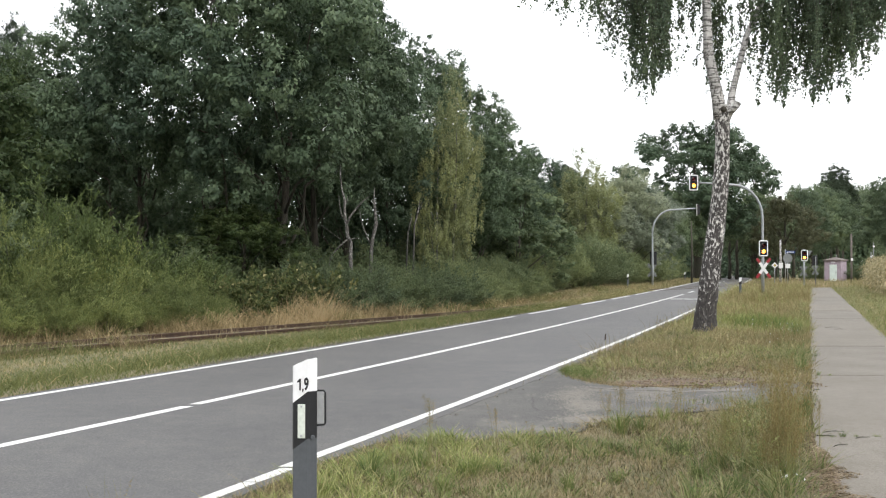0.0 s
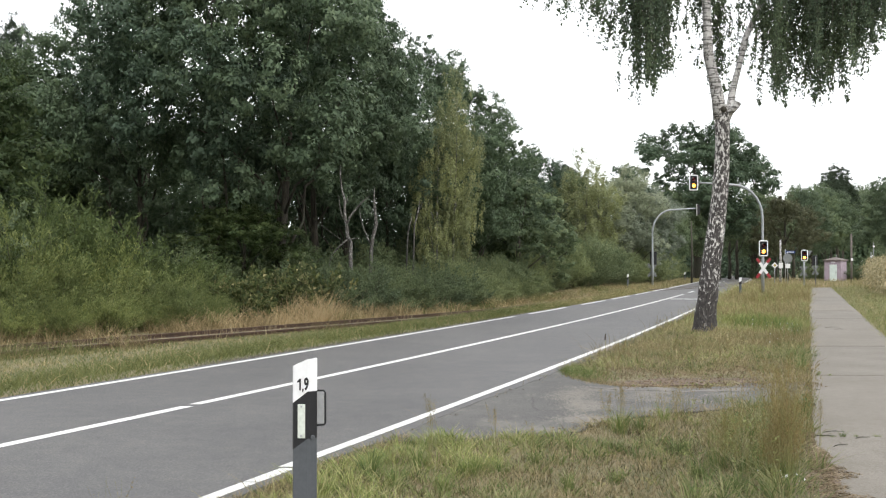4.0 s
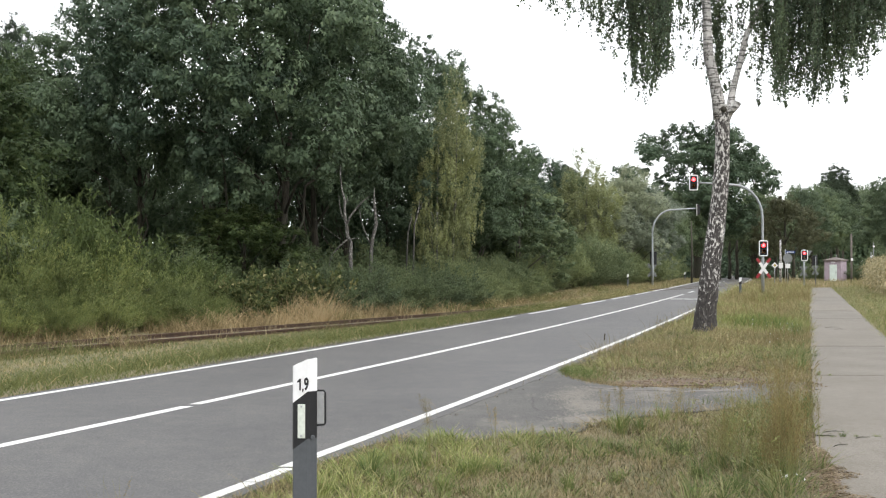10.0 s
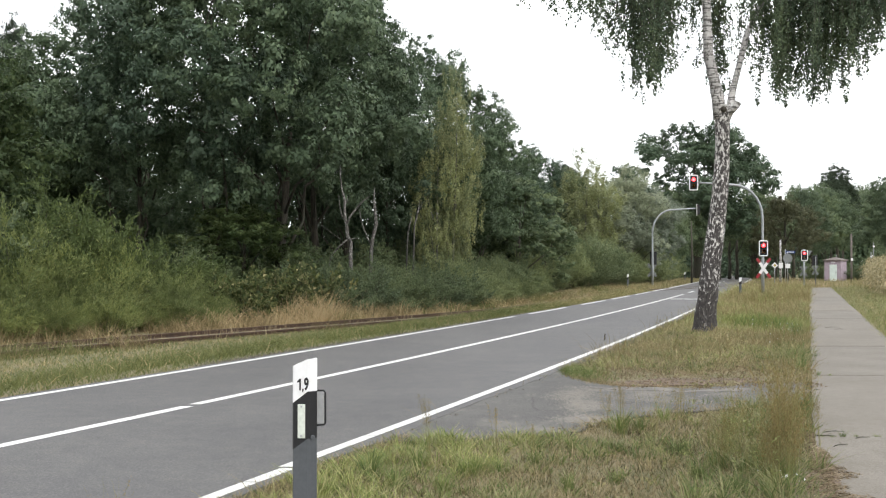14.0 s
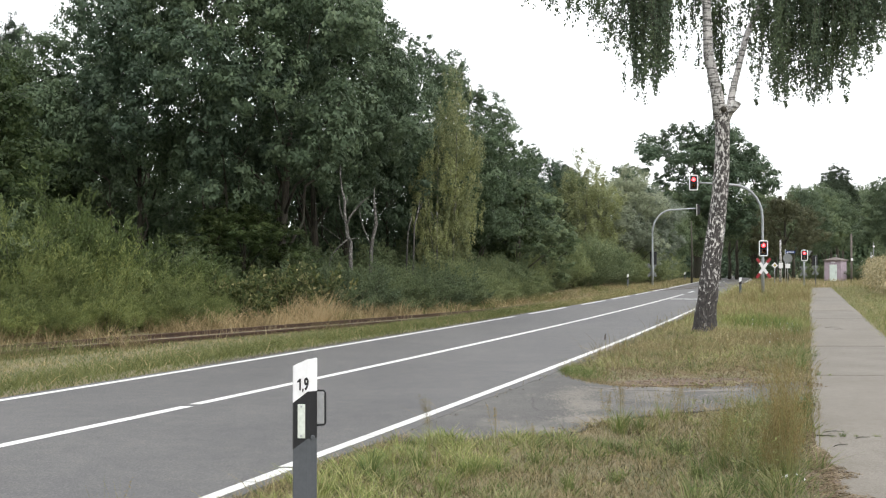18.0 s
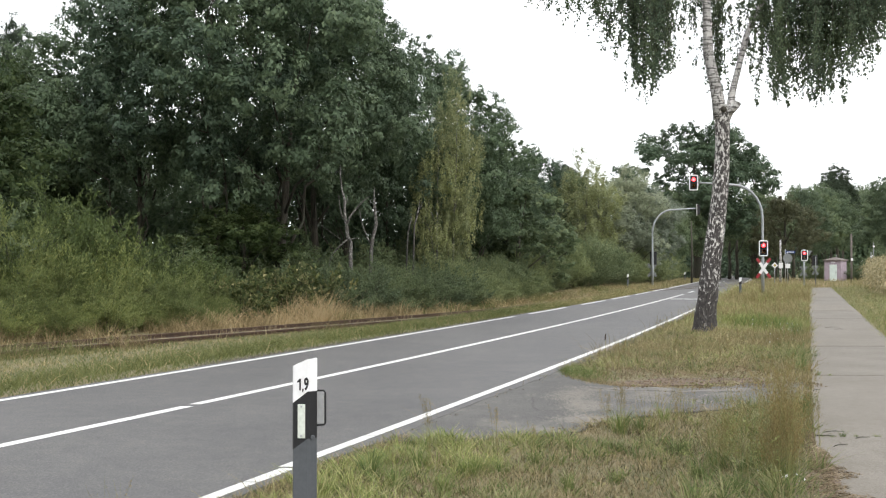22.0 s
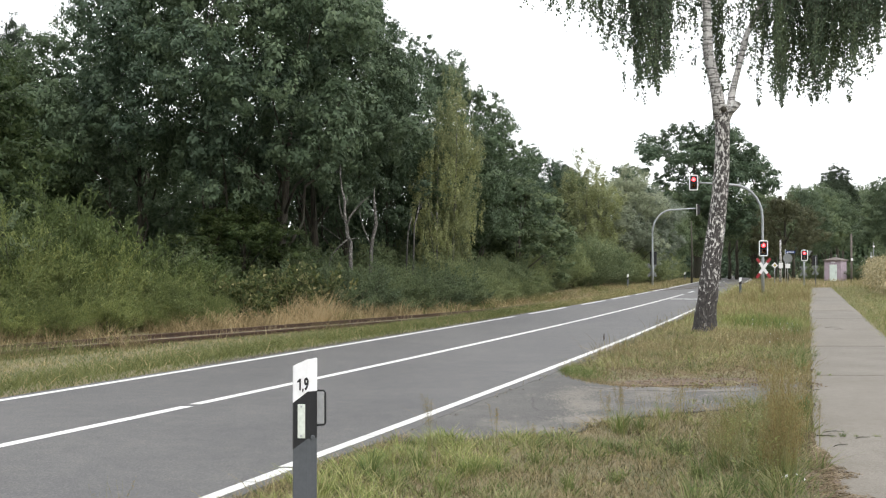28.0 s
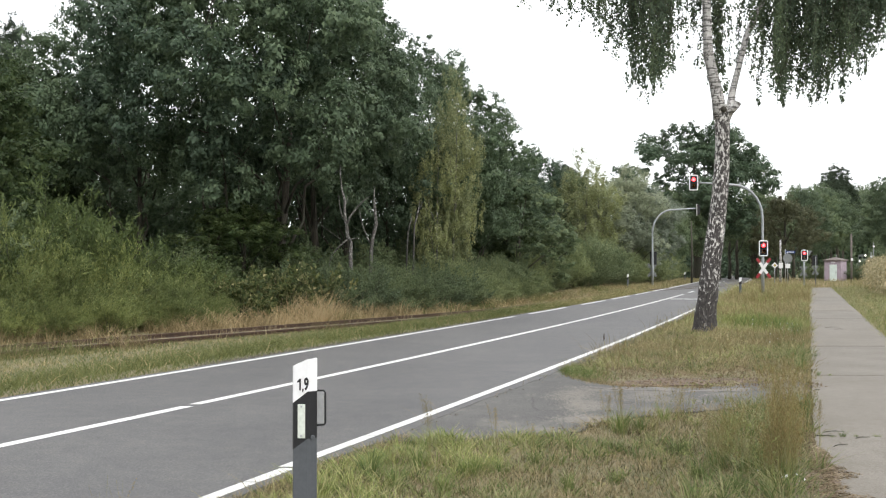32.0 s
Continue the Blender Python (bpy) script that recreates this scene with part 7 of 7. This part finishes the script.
# ---- leafy weeds between the tall grass ----
def weed_kit(seed):
    rng = np.random.default_rng(seed)
    h = rng.uniform(0.3, 0.46)
    t = np.linspace(0, 1, 6)
    p = np.stack([0.05 * rng.normal() * t ** 2, 0.05 * rng.normal() * t ** 2, h * t], -1)
    stem = Geo().tube(p, np.linspace(0.0035, 0.0015, 6), 5).mesh("stem", STALK_BROWN)
    leaves = []
    for k in range(26):
        f = rng.uniform(0.08, 1.0)
        c = np.array([np.interp(f, t, p[:, i]) for i in range(3)])
        a = 2.4 * k + rng.normal() * 0.3
        way = np.array([math.cos(a), math.sin(a), rng.uniform(0.1, 0.8)])
        side = np.array([-math.sin(a), math.cos(a), 0])
        L = rng.uniform(0.045, 0.08) * (1.15 - 0.6 * f)
        q = np.linspace(0, 1, 5)[:, None]
        rib = c + way * L * q + np.array([0, 0, -0.5 * L]) * q ** 2
        w = side * (L * 0.2 * np.sin(np.pi * (0.06 + 0.9 * q)))
        v = np.stack([rib - w + [0, 0, 0.004], rib, rib + w + [0, 0, 0.004]], 1)
        i = np.arange(4)[:, None] * 3 + np.arange(2)[None]
        leaves.append(make_mesh("leaf", v.reshape(-1, 3), [np.stack([i, i + 1, i + 4, i + 3], -1).reshape(-1, 4)], GRASS_BRIGHT))
    return stem, leaves


WEEDS = [weed_kit(s) for s in (5, 6, 7)]
for k, (x, y, sc) in enumerate(((2.42, 8.15, 1.0), (2.55, 8.55, 0.9), (2.75, 9.1, 0.85), (2.3, 8.5, 0.75), (2.6, 9.5, 0.8), (2.15, 7.75, 0.8), (2.38, 7.6, 1.0), (2.9, 9.9, 0.8),
                                (2.05, 8.9, 0.6), (1.75, 8.3, 0.55), (2.3, 9.7, 0.65), (1.35, 8.6, 0.5), (2.5, 10.6, 0.7), (3.0, 10.9, 0.8), (2.0, 10.0, 0.55))):
    t = thing("weed", "leafy green weed among tall grass on the verge", "weed", pose(x, y, float(ground_z(x, y)) - 0.01, 0, 0, 77 * k) @ Matrix.Scale(sc, 4), "weeds on the verge")
    part("stem", WEEDS[k % 3][0], t)
    for lf in WEEDS[k % 3][1]:
        part("leaf", lf, t)

# a leafy weed that creeps over the near rail
for k, (x, y, sc) in enumerate(((-7.55, 23.8, 1.3), (-7.85, 23.4, 1.1), (-7.3, 24.2, 1.2), (-7.1, 23.6, 0.9))):
    t = thing("weed", "leafy light green weed beside the rails", "weed", pose(x, y, float(ground_z(x, y)) - 0.01, 0, 0, 77 * k) @ Matrix.Scale(sc, 4), "weeds beside the rails")
    part("stem", WEEDS[k % 3][0], t)
    for lf in WEEDS[k % 3][1]:
        part("leaf", lf, t)

# small weeds that grow out of a joint of the footpath
for k, (x, y) in enumerate(((3.52, 9.72), (3.60, 9.69), (3.70, 9.7), (3.83, 9.71), (4.02, 9.7), (5.45, 15.21), (5.62, 15.2))):
    t = thing("joint_weed", "small green weed in a joint of the footpath", "weed", pose(x, y, 0.0, 0, 0, 41 * k) @ Matrix.Scale(0.24 + 0.05 * (k % 3), 4), "joint weeds")
    tagged(part("foliage", GREEN_TUFTS[k % 3], t), kind="stuff")

# ---- dock stalks with dark seed heads ----
for x, y, h in ((2.86, 18.5, 0.42),):
    z = float(ground_z(x, y))
    t = thing("dock_stalk", "single dry dock stalk with dark brown seed head", "plant", pose(x, y, z), "dock stalks")
    part("stalk", Geo().tube([(0, 0, 0), (0.01, 0, h * 0.5), (-0.005, 0, h)], [0.004, 0.003, 0.002], 6), t, STALK_BROWN, smooth=True)
    r_ = np.random.default_rng(int(x * 100))
    g = Geo()
    for k in range(16):
        a, q = r_.uniform(0, 6.28), h * (0.78 + 0.24 * k / 16)
        g.tube([(0, 0, q), (0.012 * math.cos(a), 0.012 * math.sin(a), q + 0.012), (0.014 * math.cos(a), 0.014 * math.sin(a), q + 0.022)], [0.004, 0.007, 0.002], 5)
    part("seed_head", g, t, DARK_SEED, "dark brown seed head")
    SWAY.append((t, pose(x, y, z), 2.0, x * 3, 1.5))

# ---- twigs on the footpath ----
rng = np.random.default_rng(8)
for x, y, L, turn in ((10.05, 27.0, 0.42, 5), (9.95, 26.2, 0.3, -12), (6.5, 18.3, 0.2, 0), (4.75, 13.3, 0.14, 30), (3.72, 9.95, 0.22, 4), (3.55, 9.7, 0.18, -20), (3.5, 9.2, 0.2, 28), (3.85, 9.6, 0.16, 12), (5.6, 15.9, 0.14, -8)):
    t = thing("twig", "thin dark fallen twig on the footpath", "twig", pose(x, y, 0.03, 0, 0, turn), "fallen twigs")
    part("stick", Geo().tube([(-L / 2, 0, 0), (-L * 0.1, 0.02, 0.006), (L * 0.2, -0.015, 0.01), (L / 2, 0.02, 0.002)], [0.004, 0.004, 0.003, 0.002], 6), t, BARK, smooth=True)
    part("side_shoot", Geo().tube([(0, 0, 0.008), (L * 0.2, 0.06, 0.02)], [0.002, 0.0015], 5), t, BARK, smooth=True)


# ---- what moves: twigs and grass in the wind, the locomotive, the signal lamps from amber to red ----
def motions():
    for ob, m, amp, ph, speed in SWAY:
        rows = []
        for k in range(41):
            t = 0.8 * k
            a = amp * (0.6 * math.sin(speed * 1.1 * t + ph) + 0.4 * math.sin(speed * 2.3 * t + 1.7 * ph) + 0.3 * math.sin(0.35 * t))
            b = amp * 0.5 * math.sin(speed * 1.6 * t + 2.1 * ph)
            rows.append((t, m @ pose(0, 0, 0, b, a, 0)))
        walk(ob, rows)
    rows = []
    for k in range(41):
        t = 0.8 * k
        y = 200 + 5.0 * (32.0 - t)
        turn = math.degrees(math.atan2(float(track_mid(y + 6) - track_mid(y)), 6))
        rows.append((t, pose(float(track_mid(y)), y, RAIL_TOP + float(rail_lift(y)), 0, 0, -turn)))
    walk(loco, rows)
    for lamp in LAMPS:
        amber, red = pose(0, -0.012, -0.165), pose(0, -0.012, 0.165)
        walk(lamp, [(0.0, amber), (4.4, amber), (4.434, red), (32.0, red)])


motions()
